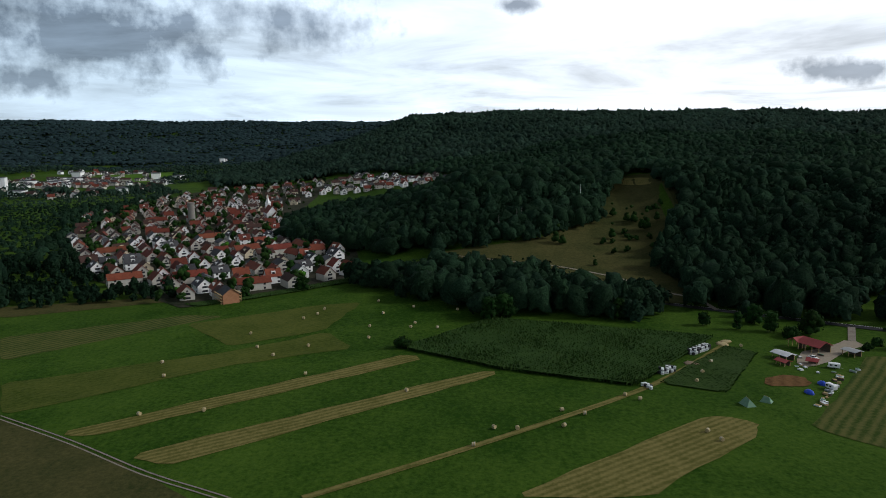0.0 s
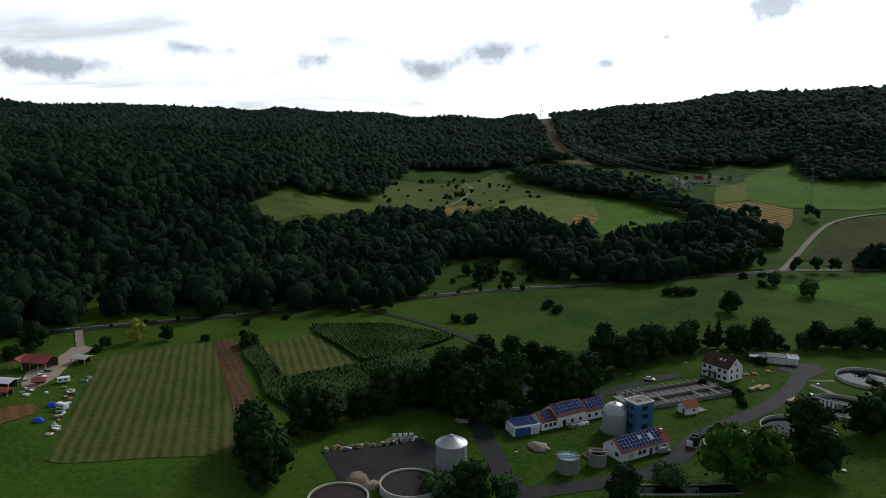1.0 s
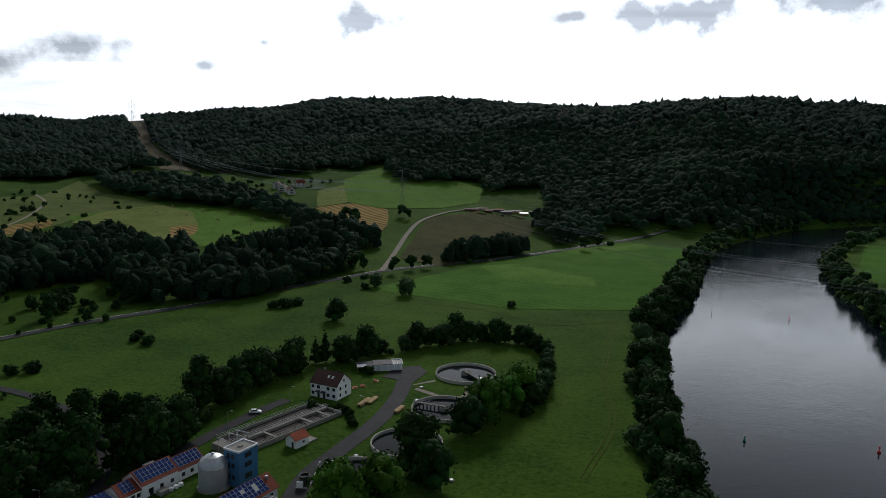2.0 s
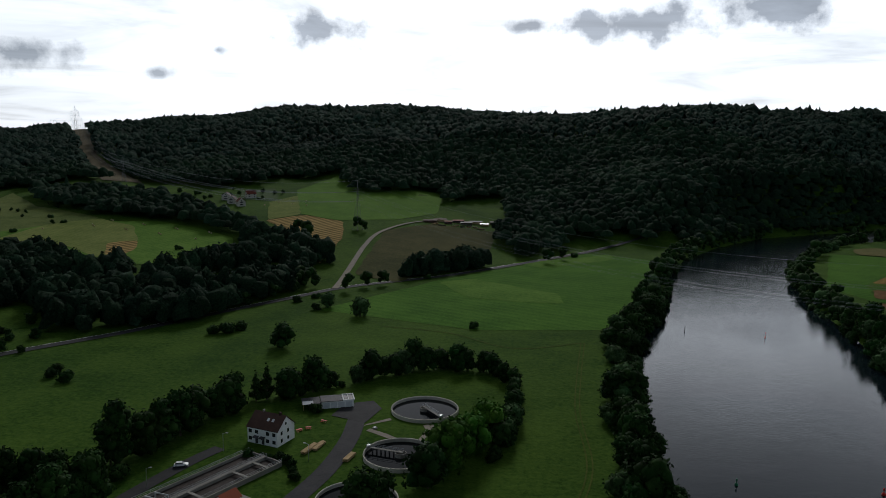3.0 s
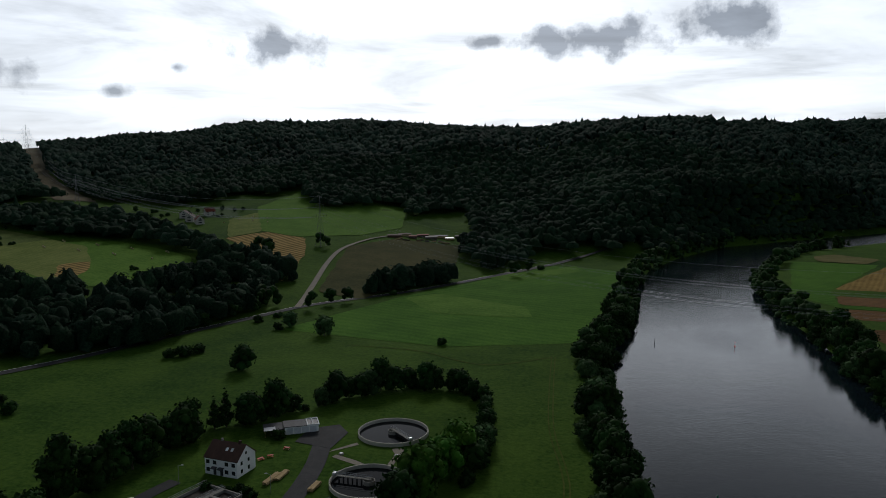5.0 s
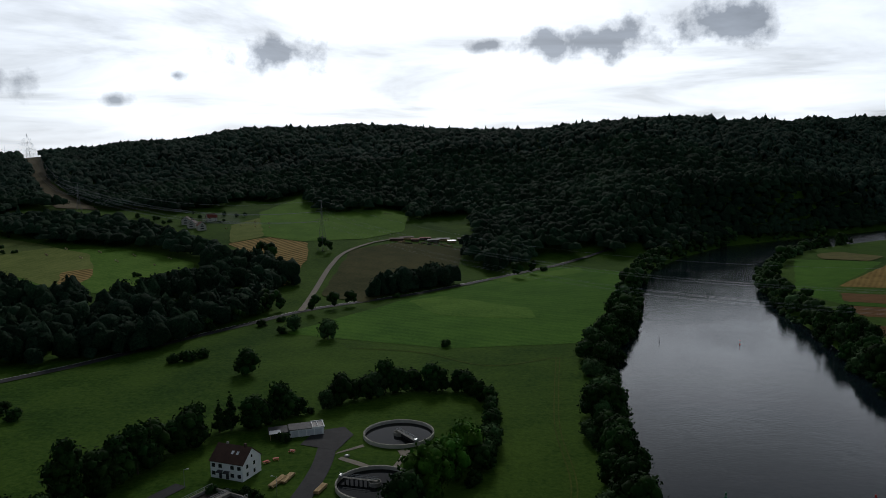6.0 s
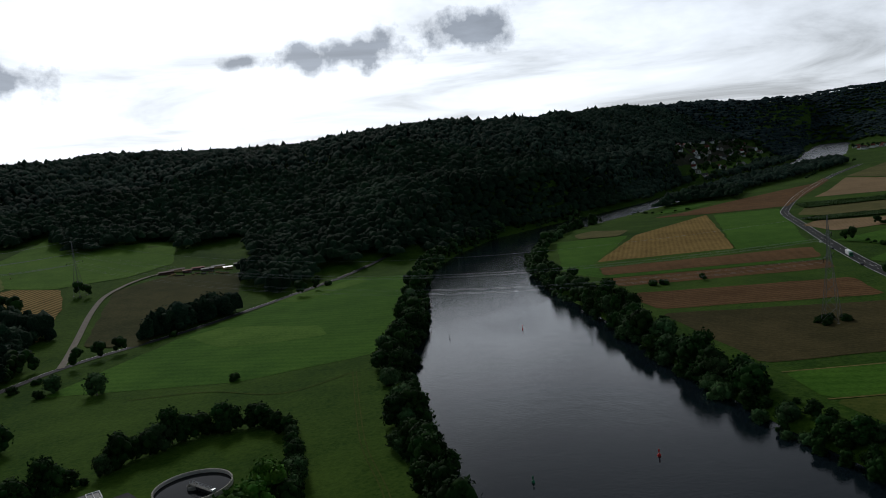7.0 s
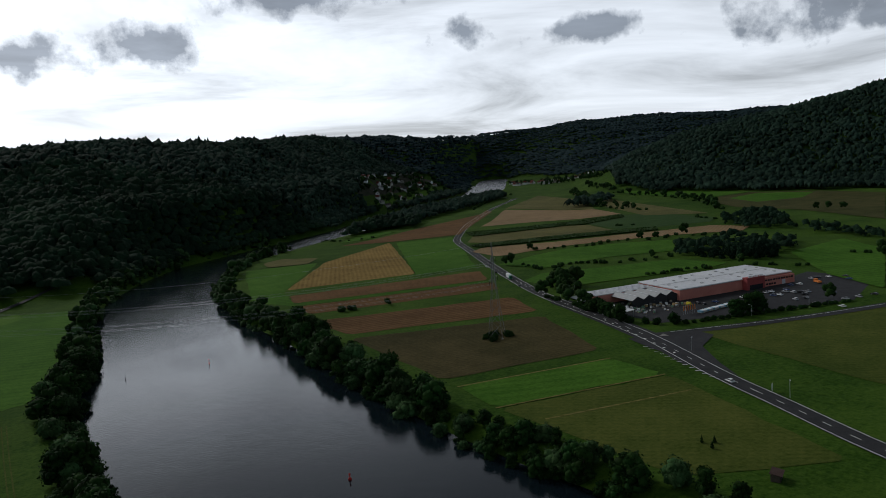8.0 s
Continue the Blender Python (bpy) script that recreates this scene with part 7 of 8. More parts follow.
def store():
    ob = thing("store", "large red store hall with a pale flat roof", "store", x=444, y=284, turn=-14.5)
    part("wall", a_box(-47, -20, -0.5, 47, 20, 6.6, bevel=0.05), STORE_RED, ob)
    roof = part("roof", a_box(-47.5, -20.5, 6.6, 47.5, 20.5, 7.3, bevel=0.1), ROOF_WHITE, ob, "pale flat sheet roof")
    part("roof_seam", a_box(-47.4, -0.3, 7.3, 47.4, 0.3, 7.42), SILO, roof)
    for k in range(9):
        for y in (-13, -4, 6, 14):
            if (k * 7 + int(y)) % 3:
                hood = part("skylight", a_box(-42 + k * 10.4 + y * 0.2, y - 0.9, 7.3, -40.4 + k * 10.4 + y * 0.2, y + 0.9, 7.75, bevel=0.12), SILO, roof)
    part("porch", a_box(4, -24.5, -0.4, 19, -20.1, 8.2, bevel=0.08), RED_SHEET, ob, "tall dark red entrance porch")
    part("porch_opening", a_box(6, -24.6, 0.05, 17, -24.4, 3.4), GLASS, ob)
    for k in range(6):
        part("roof_letter_bar", a_box(5.2 + k * 2.2, -24.4, 8.2, 6.8 + k * 2.2, -24.2, 9.4), WHITE, ob)
    part("office_wing", a_box(20, -22.5, -0.4, 47.3, -20.1, 6.0, bevel=0.05), STORE_RED, ob)
    for k in range(11):
        part("window", a_box(21.2 + k * 2.3, -22.6, 3.7, 22.8 + k * 2.3, -22.45, 4.8), GLASS, ob)
    for k in range(4):
        part("window", a_box(22 + k * 2.3, -22.6, 1.0, 23.6 + k * 2.3, -22.45, 2.2), GLASS, ob)
    part("gate", a_box(36, -22.62, 0.05, 39, -22.45, 3.2), ROOF_WHITE, ob)
    part("loading_gate", a_box(-24, -20.2, 0.05, -4, -20.05, 3.3), STORE_RED, ob)
    glazed_roofs(ob)
    part("garden_hall", a_box(-92, 4.1, -0.4, -47.1, 20, 5.6, bevel=0.05), STORE_RED, ob)
    part("garden_roof", a_box(-92.5, 4.0, 5.6, -47.2, 20.4, 6.0, bevel=0.05), SILO, ob)
    for k in range(5):
        part("roof_strip", a_box(-92, 5.2 + k * 3.0, 6.0, -48, 6.9 + k * 3.0, 6.16), ROOF_WHITE, ob)
    canopy = part("canopy", slab(bmesh.new(), [(-101, -38, 3.9), (-95, -38, 4.3), (-95, 22, 4.3), (-101, 22, 3.9)], 0.25), ROOF_WHITE, ob, "long pale canopy roof")
    for k in range(9):
        part("canopy_post", a_box(-95.6, -37.5 + k * 7.3, -0.4, -95.3, -37.2 + k * 7.3, 4.2), STEEL, canopy)
    return ob


store()
patch("car_park", ((338, 250), (345, 246), (376, 229), (447, 196), (520, 215), (525, 262), (470, 262), (390, 284), (358, 330), (345, 300)), ASPHALT, 0.14, label="dark asphalt car park of the store")


def garden_goods():
    rng = random.Random(13)
    for k in range(110):
        x, y = rng.uniform(352, 388), rng.uniform(262, 300)
        if y < 330 - (x - 345) * 0.9 and y > 268 - (x - 350) * 0.15:
            ob = thing("garden_goods", "stacked garden goods on pallets", "goods", "goods in the sales yard", x=x, y=y, turn=rng.uniform(0, 90))
            a, c = rng.uniform(0.5, 0.9), rng.uniform(0.4, 1.5)
            part("pallet", a_box(-a, -a, 0.1, a, a, 0.25), WOOD, ob)
            part("load", a_box(-a * 0.92, -a * 0.92, 0.25, a * 0.92, a * 0.92, 0.25 + c, bevel=0.08), rng.choice((FILM, CONCRETE, FILM, STEEL, WOOD, CANVAS)), ob)
    for k in range(16):
        ob = thing("stone_pallet", "pale wrapped pallet beside the car park", "pallet", "pallets beside the car park", x=371 + k * 1.7, y=247 - k * 0.15, turn=-8)
        part("load", a_box(-0.75, -1.6, 0.24, 0.75, 1.6, 1.5, bevel=0.06), FILM if k % 3 else BLUE_LINING, ob)
        part("pallet", a_box(-0.78, -1.65, 0.1, 0.78, 1.65, 0.24), WOOD, ob)
    for k in range(6):
        ob = thing("banner", "orange banner on a pole beside the store", "banner", "banners beside the store", x=361 + k * 1.7, y=251.5 - k * 0.3, turn=0)
        part("pole", tube(bmesh.new(), (0, 0, 0), (0, 0, 5.4), 0.06, sides=6), STEEL, ob)
        part("cloth", a_box(0.05, -0.03, 2.2, 1.1, 0.03, 5.2), ORANGE, ob)


garden_goods()
for k, (x, y, paint, label) in enumerate(((379, 262, CAR_BLACK, "dark car parked at the store"), (385, 265, YELLOW, "yellow van parked at the store"), (392, 263, CAR_BLACK, "dark car parked at the store"),
                                          (440, 246, SILVER, "silver car parked at the store"), (444, 245, CAR_WHITE, "white car parked at the store"), (449, 238, SILVER, "silver car parked at the store"),
                                          (455, 241, CAR_BLUE, "dark blue car parked at the store"), (455, 227, SILVER, "silver car parked at the store"), (447, 225, CAR_BLACK, "dark car parked at the store"),
                                          (445, 200, CAR_WHITE, "white car parked beside the hedge"), (455, 197, SILVER, "silver car parked beside the hedge"), (433, 204, CAR_BLACK, "dark car parked beside the hedge"),
                                          (466, 193, CAR_BLACK, "dark car parked beside the hedge"), (402, 232, CAR_WHITE, "white car parked beside a tree"), (510, 240, CAR_WHITE, "white car parked at the store"),
                                          (516, 232, CAR_BLACK, "dark car parked at the store"))):
    car_thing(label, paint, x, y, 60 + (k * 29) % 40, van="van" in label, group="cars at the store")
for x, y, paint, label, turn in ((376, 404, CAR_BLACK, "black car driving on the country road", 62), (411, 470, CAR_BLACK, "dark car driving on the country road", 62), (429, 503, CAR_WHITE, "white car driving on the country road", 60),
                                 (268.5, 166, CAR_WHITE, "white car driving on the country road", 66), (549, 690, CAR_WHITE, "white car driving on the country road", 55)):
    car_thing(label, paint, x, y, turn, group="cars on the country road").location.z += 0.2


def lorry():
    ob = thing("lorry", "white box lorry driving on the country road", "lorry", x=396.5, y=437, turn=241)
    ob.location.z += 0.33
    part("cargo_box", a_box(-6.5, -1.25, 1.0, 3.0, 1.25, 3.9, bevel=0.05), CAR_WHITE, ob)
    part("cab", a_box(3.4, -1.2, 0.6, 5.6, 1.2, 3.1, bevel=0.12), GREEN, ob)
    part("windscreen", a_box(5.5, -1.05, 1.7, 5.66, 1.05, 2.7), GLASS, ob)
    part("chassis", a_box(-6.3, -1.0, 0.6, 5.0, 1.0, 1.0), DARK, ob)
    for x in (-5.2, -3.9, 4.4):
        for y in (-1.05, 1.05):
            part("wheel", tube(bmesh.new(), (x, y - 0.15, 0.5), (x, y + 0.15, 0.5), 0.5, sides=14), RUBBER, ob)


lorry()


def orange_truck():
    ob = thing("truck", "orange truck parked at the store", "truck", x=486, y=236, turn=50)
    ob.location.z += 0.15
    part("bed", a_box(-3.4, -1.2, 0.9, 1.2, 1.2, 1.8, bevel=0.06), ORANGE, ob)
    part("cab", a_box(1.5, -1.15, 0.6, 3.3, 1.15, 2.7, bevel=0.12), ORANGE, ob)
    part("windscreen", a_box(3.25, -1.0, 1.6, 3.36, 1.0, 2.4), GLASS, ob)
    for x in (-2.3, 2.4):
        for y in (-1.0, 1.0):
            part("wheel", tube(bmesh.new(), (x, y - 0.14, 0.45), (x, y + 0.14, 0.45), 0.45, sides=14), RUBBER, ob)


orange_truck()
for k, (x, y) in enumerate(((391, 258), (400, 256), (420, 250), (423, 247), (430, 244), (434, 238), (438, 236), (449, 233), (452, 230), (459, 214), (423, 207), (430, 222), (436, 219), (470, 246), (476, 243), (498, 246), (503, 244), (508, 226), (425, 193), (480, 190))):
    paint, label = ((CAR_BLACK, "dark car parked at the store"), (SILVER, "silver car parked at the store"), (CAR_WHITE, "white car parked at the store"), (CAR_BLUE, "dark blue car parked at the store"))[(k * 7) % 4]
    car_thing(label, paint, x, y, 55 + (k * 37) % 50, group="cars at the store")
for x, y, s in ((381, 229, 0.75), (398, 227, 0.85), (391, 224, 0.8), (442, 206, 0.75), (340, 243, 0.6)):
    plant("oak", x, y, s, group="trees at the car park")
plant_line(((388, 386), (372, 352), (352, 318), (338, 288), (328, 266)), ["oak", "shrub", "oak2", "bush"], 4.6, 306, 2.5, 0.5, 0.95, "hedge beside the country road")
plant_line(((400, 392), (392, 372), (376, 346)), ["oak2", "ash"], 6, 307, 2.5, 0.7, 1.0, "hedge beside the country road")
# junction markings, lamps and posts
for k in range(9):
    t = k / 8
    x, y = 326 - 34 * t, 278 - 70 * t
    ob = patch("road_marking", ((x - 1.3, y), (x - 0.3, y + 1.6), (x + 0.5, y + 1.2), (x - 0.5, y - 0.4)), PAINT, 0.42, label="white bar of the hatched road marking")
for k in range(14):
    t = k / 13
    x, y = 398 - 60 * t, 434 - 126 * t
    patch("road_marking", ((x - 0.9, y), (x - 0.1, y + 1.5), (x + 0.5, y + 1.2), (x - 0.3, y - 0.3)), PAINT, 0.42, label="white bar of the hatched road marking")
ribbon("edge_line", ((322, 231), (340, 221), (377, 201), (442, 175)), 0.3, PAINT, 0.40, "white edge line of the side road", offset=3.0)
patch("traffic_island", ((312, 232), (318, 234), (316, 229)), CONCRETE, 0.5, label="pale traffic island at the junction")
for x, y, a in ((347, 300, 200), (341, 262, 200), (380, 221, 120), (412, 205, 110), (360, 346, 200), (300, 205, 20), (330, 268, 200), (372, 345, 0), (266, 140, 20), (520, 200, 90)):
    street_lamp(x, y, a)


def road_sign(x, y, turn):
    ob = thing("road_sign", "pale rectangular road sign on two posts", "road sign", x=x, y=y, turn=turn)
    for s in (-0.7, 0.7):
        part("post", tube(bmesh.new(), (s, 0, -0.3), (s, 0, 3.2), 0.05, sides=6), STEEL, ob)
    part("board", a_box(-1.1, -0.04, 1.6, 1.1, 0.04, 3.3), ROOF_WHITE, ob)


road_sign(268, 148, 20)


def shelter():
    ob = thing("field_shelter", "small weathered wooden shelter in the meadow", "shelter", x=199, y=109, turn=20)
    part("wall", a_box(-2.2, -1.3, -0.2, 2.2, 1.3, 2.0), BARK, ob)
    part("roof", slab(bmesh.new(), [(-2.6, -1.8, 2.0), (2.6, -1.8, 2.0), (2.6, 1.6, 2.6), (-2.6, 1.6, 2.6)], 0.15), BROWN_TILE, ob)
    # dark board on the closed wall, painted as the shaded inside
    part("opening", a_box(-1.8, -1.36, 0.2, 1.8, -1.28, 1.7), DARK, ob)


shelter()
for x, y in ((208, 139), (210.5, 136), (206, 134)):
    plant("spruce", x, y, 0.22, group="young conifers in the meadow")


# ---- power line ----
def pylon(x, y, tall, turn, label, reach=9.0):
    ob = thing("power_pylon", label, "pylon", "pylons of the power line", x=x, y=y, turn=turn)
    w, neck = tall * 0.075, tall * 0.62
    def at(z):
        return w * (1 - 0.8 * min(z / neck, 1.0)) if z < neck else w * 0.2 * (1 - 0.75 * (z - neck) / (tall - neck))
    for sx in (-1, 1):
        for sy in (-1, 1):
            bm = bmesh.new()
            tube(bm, (sx * at(0), sy * at(0), -0.4), (sx * at(neck), sy * at(neck), neck), 0.11, 0.09, 4)
            tube(bm, (sx * at(neck), sy * at(neck), neck), (sx * at(tall), sy * at(tall), tall), 0.09, 0.06, 4)
            part("leg", bm, PYLON, ob)
            part("footing", a_box(sx * at(0) - 0.6, sy * at(0) - 0.6, -0.6, sx * at(0) + 0.6, sy * at(0) + 0.6, 0.35, bevel=0.05), CONCRETE, ob)
    bm, z = bmesh.new(), 0.5
    while z < tall - 2:
        n = z + max(1.6, at(z) * 1.9)
        n = min(n, tall - 0.5)
        for a, b in (((-1, -1), (1, -1)), ((1, -1), (1, 1)), ((1, 1), (-1, 1)), ((-1, 1), (-1, -1))):
            tube(bm, (a[0] * at(z), a[1] * at(z), z), (b[0] * at(n), b[1] * at(n), n), 0.045, sides=4)
            tube(bm, (b[0] * at(z), b[1] * at(z), z), (a[0] * at(n), a[1] * at(n), n), 0.045, sides=4)
        z = n
    part("bracing", bm, PYLON, ob)
    for z, r in ((neck, reach), (neck + (tall - neck) * 0.52, reach * 0.72)):
        bm = bmesh.new()
        for s in (-1, 1):
            for q in (-1, 1):
                tube(bm, (0, q * 0.5, z), (s * r, 0, z + 0.3), 0.07, sides=4)
                tube(bm, (0, q * 0.4, z + 1.9), (s * r, 0, z + 0.35), 0.06, sides=4)
        arm = part("crossarm", bm, PYLON, ob)
        for s in (-1, -0.55, 0.55, 1):
            part("insulator", tube(bmesh.new(), (s * r, 0, z + 0.2), (s * r, 0, z - 1.9), 0.12, sides=6), GLASS, arm)
    return ob, [(s * r, z - 1.9) for z, r in ((neck, reach), (neck + (tall - neck) * 0.52, reach * 0.72)) for s in (-1, -0.55, 0.55, 1)] + [(0.0, tall)]


def power_line():
    spots = ((262, 300, 52, 35), (-168, 699, 49, 58), (-530, 890, 34, 44), (-960, 1440, 52, 36), (-1190, 1790, 60, 36))
    ends = []
    for x, y, tall, turn in spots:
        label = "tall lattice power pylon on the river plain" if x > 0 else "grey lattice power pylon on the hillside"
        ob, hooks = pylon(x, y, tall, turn, label)
        base, c, s = ground_z(x, y), math.cos(radians(turn)), math.sin(radians(turn))
        ends.append([Vector((x + c * a, y + s * a, float(base) + z)) for a, z in hooks])
    twin = pylon(-1236, 1762, 58, 36, "grey lattice power pylon on the wooded ridge")[1]
    c, s, base = math.cos(radians(36)), math.sin(radians(36)), float(ground_z(-1236, 1762))
    ends_twin = [Vector((-1236 + c * a, 1762 + s * a, base + z)) for a, z in twin]
    for a, b in (*zip(ends[:-1], ends[1:]), (ends[-2], ends_twin)):
        ob = thing("power_cables", "thin grey power cables sagging between pylons", "cable", "cables of the power line", x=a[0].x, y=a[0].y, z=0.0)
        origin = ob.matrix_basis.translation
        for p, q in zip(a, b):
            bm, last, span = bmesh.new(), None, (q - p).length
            thick = 0.028 if max(p.x, q.x) > 0 else 0.08
            side = (q - p).cross(Vector((0, 0, 1))).normalized() * thick
            for k in range(25):
                t = k / 24
                here = p.lerp(q, t) - Vector((0, 0, 4 * span * 0.035 * t * (1 - t))) - origin
                ring = [bm.verts.new(here + side), bm.verts.new(here - side), bm.verts.new(here + Vector((0, 0, 1.7 * thick)))]
                if last:
                    for n in range(3):
                        bm.faces.new((last[n], last[(n + 1) % 3], ring[(n + 1) % 3], ring[n]))
                last = ring
            part("cable", bm, WIRE, ob)


power_line()
for k in range(10):
    plant("bush", 262 + math.cos(k) * 7, 300 + math.sin(k * 1.7) * 5, 0.9, group="bushes under the pylon")
for x, y in ((-545, -108), (-548, -104), (-530, -122)):
    ob = thing("utility_pole", "grey wooden pole at the foot of the clearing", "pole", "poles at the clearing", x=x, y=y)
    part("pole", tube(bmesh.new(), (0, 0, -0.5), (0, 0, 16), 0.22, 0.14, 8), CONCRETE, ob)
    part("crossarm", a_box(-1.6, -0.1, 14.6, 1.6, 0.1, 14.9), CONCRETE, ob)
ob = thing("utility_pole", "pale bare pole standing on the clearing", "pole", x=-620, y=-52)
part("pole", tube(bmesh.new(), (0, 0, -0.5), (0.8, 0, 20), 0.3, 0.12, 8), FILM, ob)
part("stub", tube(bmesh.new(), (0.5, 0, 13), (2.0, 0.6, 16), 0.1, 0.05, 6), FILM, ob)


# ---- buoys ----
def buoy(x, y, colour, label, tall, wide):
    ob = thing("buoy", label, "buoy", "buoys in the river", x=x, y=y, z=WATER)
    part("float", turned(bmesh.new(), ((0, -0.6), (wide, -0.5), (wide, 0.4), (wide * 0.5, 0.8), (0, 0.85)), 20), colour, ob)
    part("mast", tube(bmesh.new(), (0, 0, 0.8), (0, 0, tall), wide * 0.28, wide * 0.16, 10), colour, ob)
    part("top_mark", turned(bmesh.new(), ((0, tall), (wide * 0.55, tall), (wide * 0.4, tall + 0.7), (0, tall + 0.75)), 14), colour, ob)


buoy(116.4, 208.4, RED, "red river buoy with a top mark", 1.5, 0.6)
buoy(73.4, 208.5, GREEN, "green river buoy with a top mark", 1.4, 0.55)
buoy(95.3, 404.4, DARK, "dark slender river buoy", 2.0, 0.32)
buoy(137.7, 399, RED, "dark red slender river buoy", 2.2, 0.32)


# ---- village ----
def village_house(key, l, d, h, rise, wall, roof, label, dormer=False, far=False):
    ob = thing("house", label, "house", "houses of the village", x=0, y=0, z=-900)
    part("wall", gable_wall(bmesh.new(), l, d, h, rise), wall, ob)
    top = part("roof", gable_roof(bmesh.new(), l, d, h, rise, 0.5), roof, ob)
    if not far:
        part("chimney", a_box(l * 0.2, -0.8, h + rise - 1.2, l * 0.2 + 0.7, -0.1, h + rise + 0.9), BROWN_TILE, top)
        floors = 2 if h > 4.5 else 1
        for f in range(floors):
            z = 0.95 + f * 2.7
            for s in (-0.3, 0.3):
                side_window(ob, "s", l, d, s * l, z, 1.5, 1.3)
            side_window(ob, "e", l, d, 0, z, d * 0.4, 1.3)
            side_window(ob, "w", l, d, 0, z, d * 0.4, 1.3)
        side_window(ob, "e", l, d, 0, h + 0.3, 1.2, 1.2)
        side_window(ob, "w", l, d, 0, h + 0.3, 1.2, 1.2)
    if dormer:
        part("dormer", a_box(-1.4, -d * 0.36, h + rise * 0.2, 1.4, -0.3, h + rise * 0.72), wall, top)
        part("dormer_window", a_box(-1.0, -d * 0.36 - 0.05, h + rise * 0.3, 1.0, -d * 0.36 + 0.05, h + rise * 0.6), GLASS, top)
    return ob


STYLES = [village_house("a", 12, 9.5, 5.4, 4.0, WHITE, GREY_TILE, "white rendered house with a grey tiled roof", True), village_house("b", 11, 9, 5.0, 4.2, PALE_RENDER, RED_TILE, "beige rendered house with a red tiled roof"),
          village_house("c", 13, 10, 4.2, 4.4, CREAM, BROWN_TILE, "cream rendered house with a brown tiled roof", True), village_house("d", 15, 9, 5.2, 3.4, PALE_RENDER, BROWN_TILE, "beige rendered house with a brown tiled roof"),
          village_house("e", 10, 9, 5.4, 4.6, WHITE, RED_TILE, "white gabled house with a red tiled roof", True), village_house("f", 22, 9, 5.2, 3.6, PALE_RENDER, RED_TILE, "long beige terrace house with a red roof"),
          village_house("g", 12, 10, 5.4, 2.6, PALE_RENDER, GREY_TILE, "beige rendered house with a flat-pitched grey roof"), village_house("h", 9, 7, 3.0, 3.4, BARK, RED_TILE, "old barn with a red tiled roof", far=True)]
USED = set()


FAR_HOUSES = []


def put_house(k, x, y, turn):
    ob = STYLES[k]
    if math.hypot(x - HUB[0], y - HUB[1]) > 790:
        FAR_HOUSES.append((k, x, y, turn))
        return None
    m = pose(x, y, float(ground_z(x, y)), 0, 0, turn)
    if k in USED:
        return copy_thing(ob, m)
    USED.add(k)
    ob.matrix_basis = m
    return ob


def scatter(corners, count, keys, seed, small=0.6, large=1.0, group=""):
    """Single trees strewn unevenly over a stretch of land."""
    rng = random.Random(seed)
    xs, ys = [c[0] for c in corners], [c[1] for c in corners]
    while count > 0:
        x, y = rng.uniform(min(xs), max(xs)), rng.uniform(min(ys), max(ys))
        if inside(np.array([x]), np.array([y]), corners)[0] and float(shore(np.array([x]), np.array([y]))[0]) > 6:
            plant(rng.choice(keys), x, y, rng.uniform(small, large), group=group, high=rng.uniform(0.85, 1.15))
            count -= 1


scatter(((-160, 112), (-152, 150), (-138, 145), (-131, 132), (-126, 116), (-140, 108)), 16, ("oak", "oak2", "ash", "oak"), 308, 1.0, 1.4, "trees between maize and works")
scatter(((-124, 161), (-112, 166), (-104, 150), (-110, 143), (-119, 149)), 7, ("oak", "oak2", "ash"), 309, 0.9, 1.3, "trees between maize and works")
scatter(((-182, 413), (-173, 437), (-181, 476), (-149, 489), (-140, 470), (-165, 405)), 14, ("oak", "oak2", "ash"), 301, 0.7, 1.15, "trees beside the road")
scatter(((-300, 345), (-240, 325), (-215, 300), (-270, 270), (-330, 300)), 16, ("oak", "shrub", "fruit"), 302, 0.5, 0.9, "trees beside the road")
scatter(((-574, 611), (-610, 704), (-524, 648), (-396, 501), (-466, 500)), 12, ("fruit", "oak", "shrub"), 303, 0.5, 0.9)
scatter(((800, 1330), (900, 1500), (1080, 1660), (1340, 1860), (1480, 1880), (1380, 1760), (1120, 1540), (960, 1380), (840, 1280)), 130, ("oak", "oak2"), 304, 0.9, 1.6)
scatter(((1790, 1690), (2140, 1770), (2250, 2000), (1800, 2000)), 60, ("oak", "oak2"), 305, 0.8, 1.5)


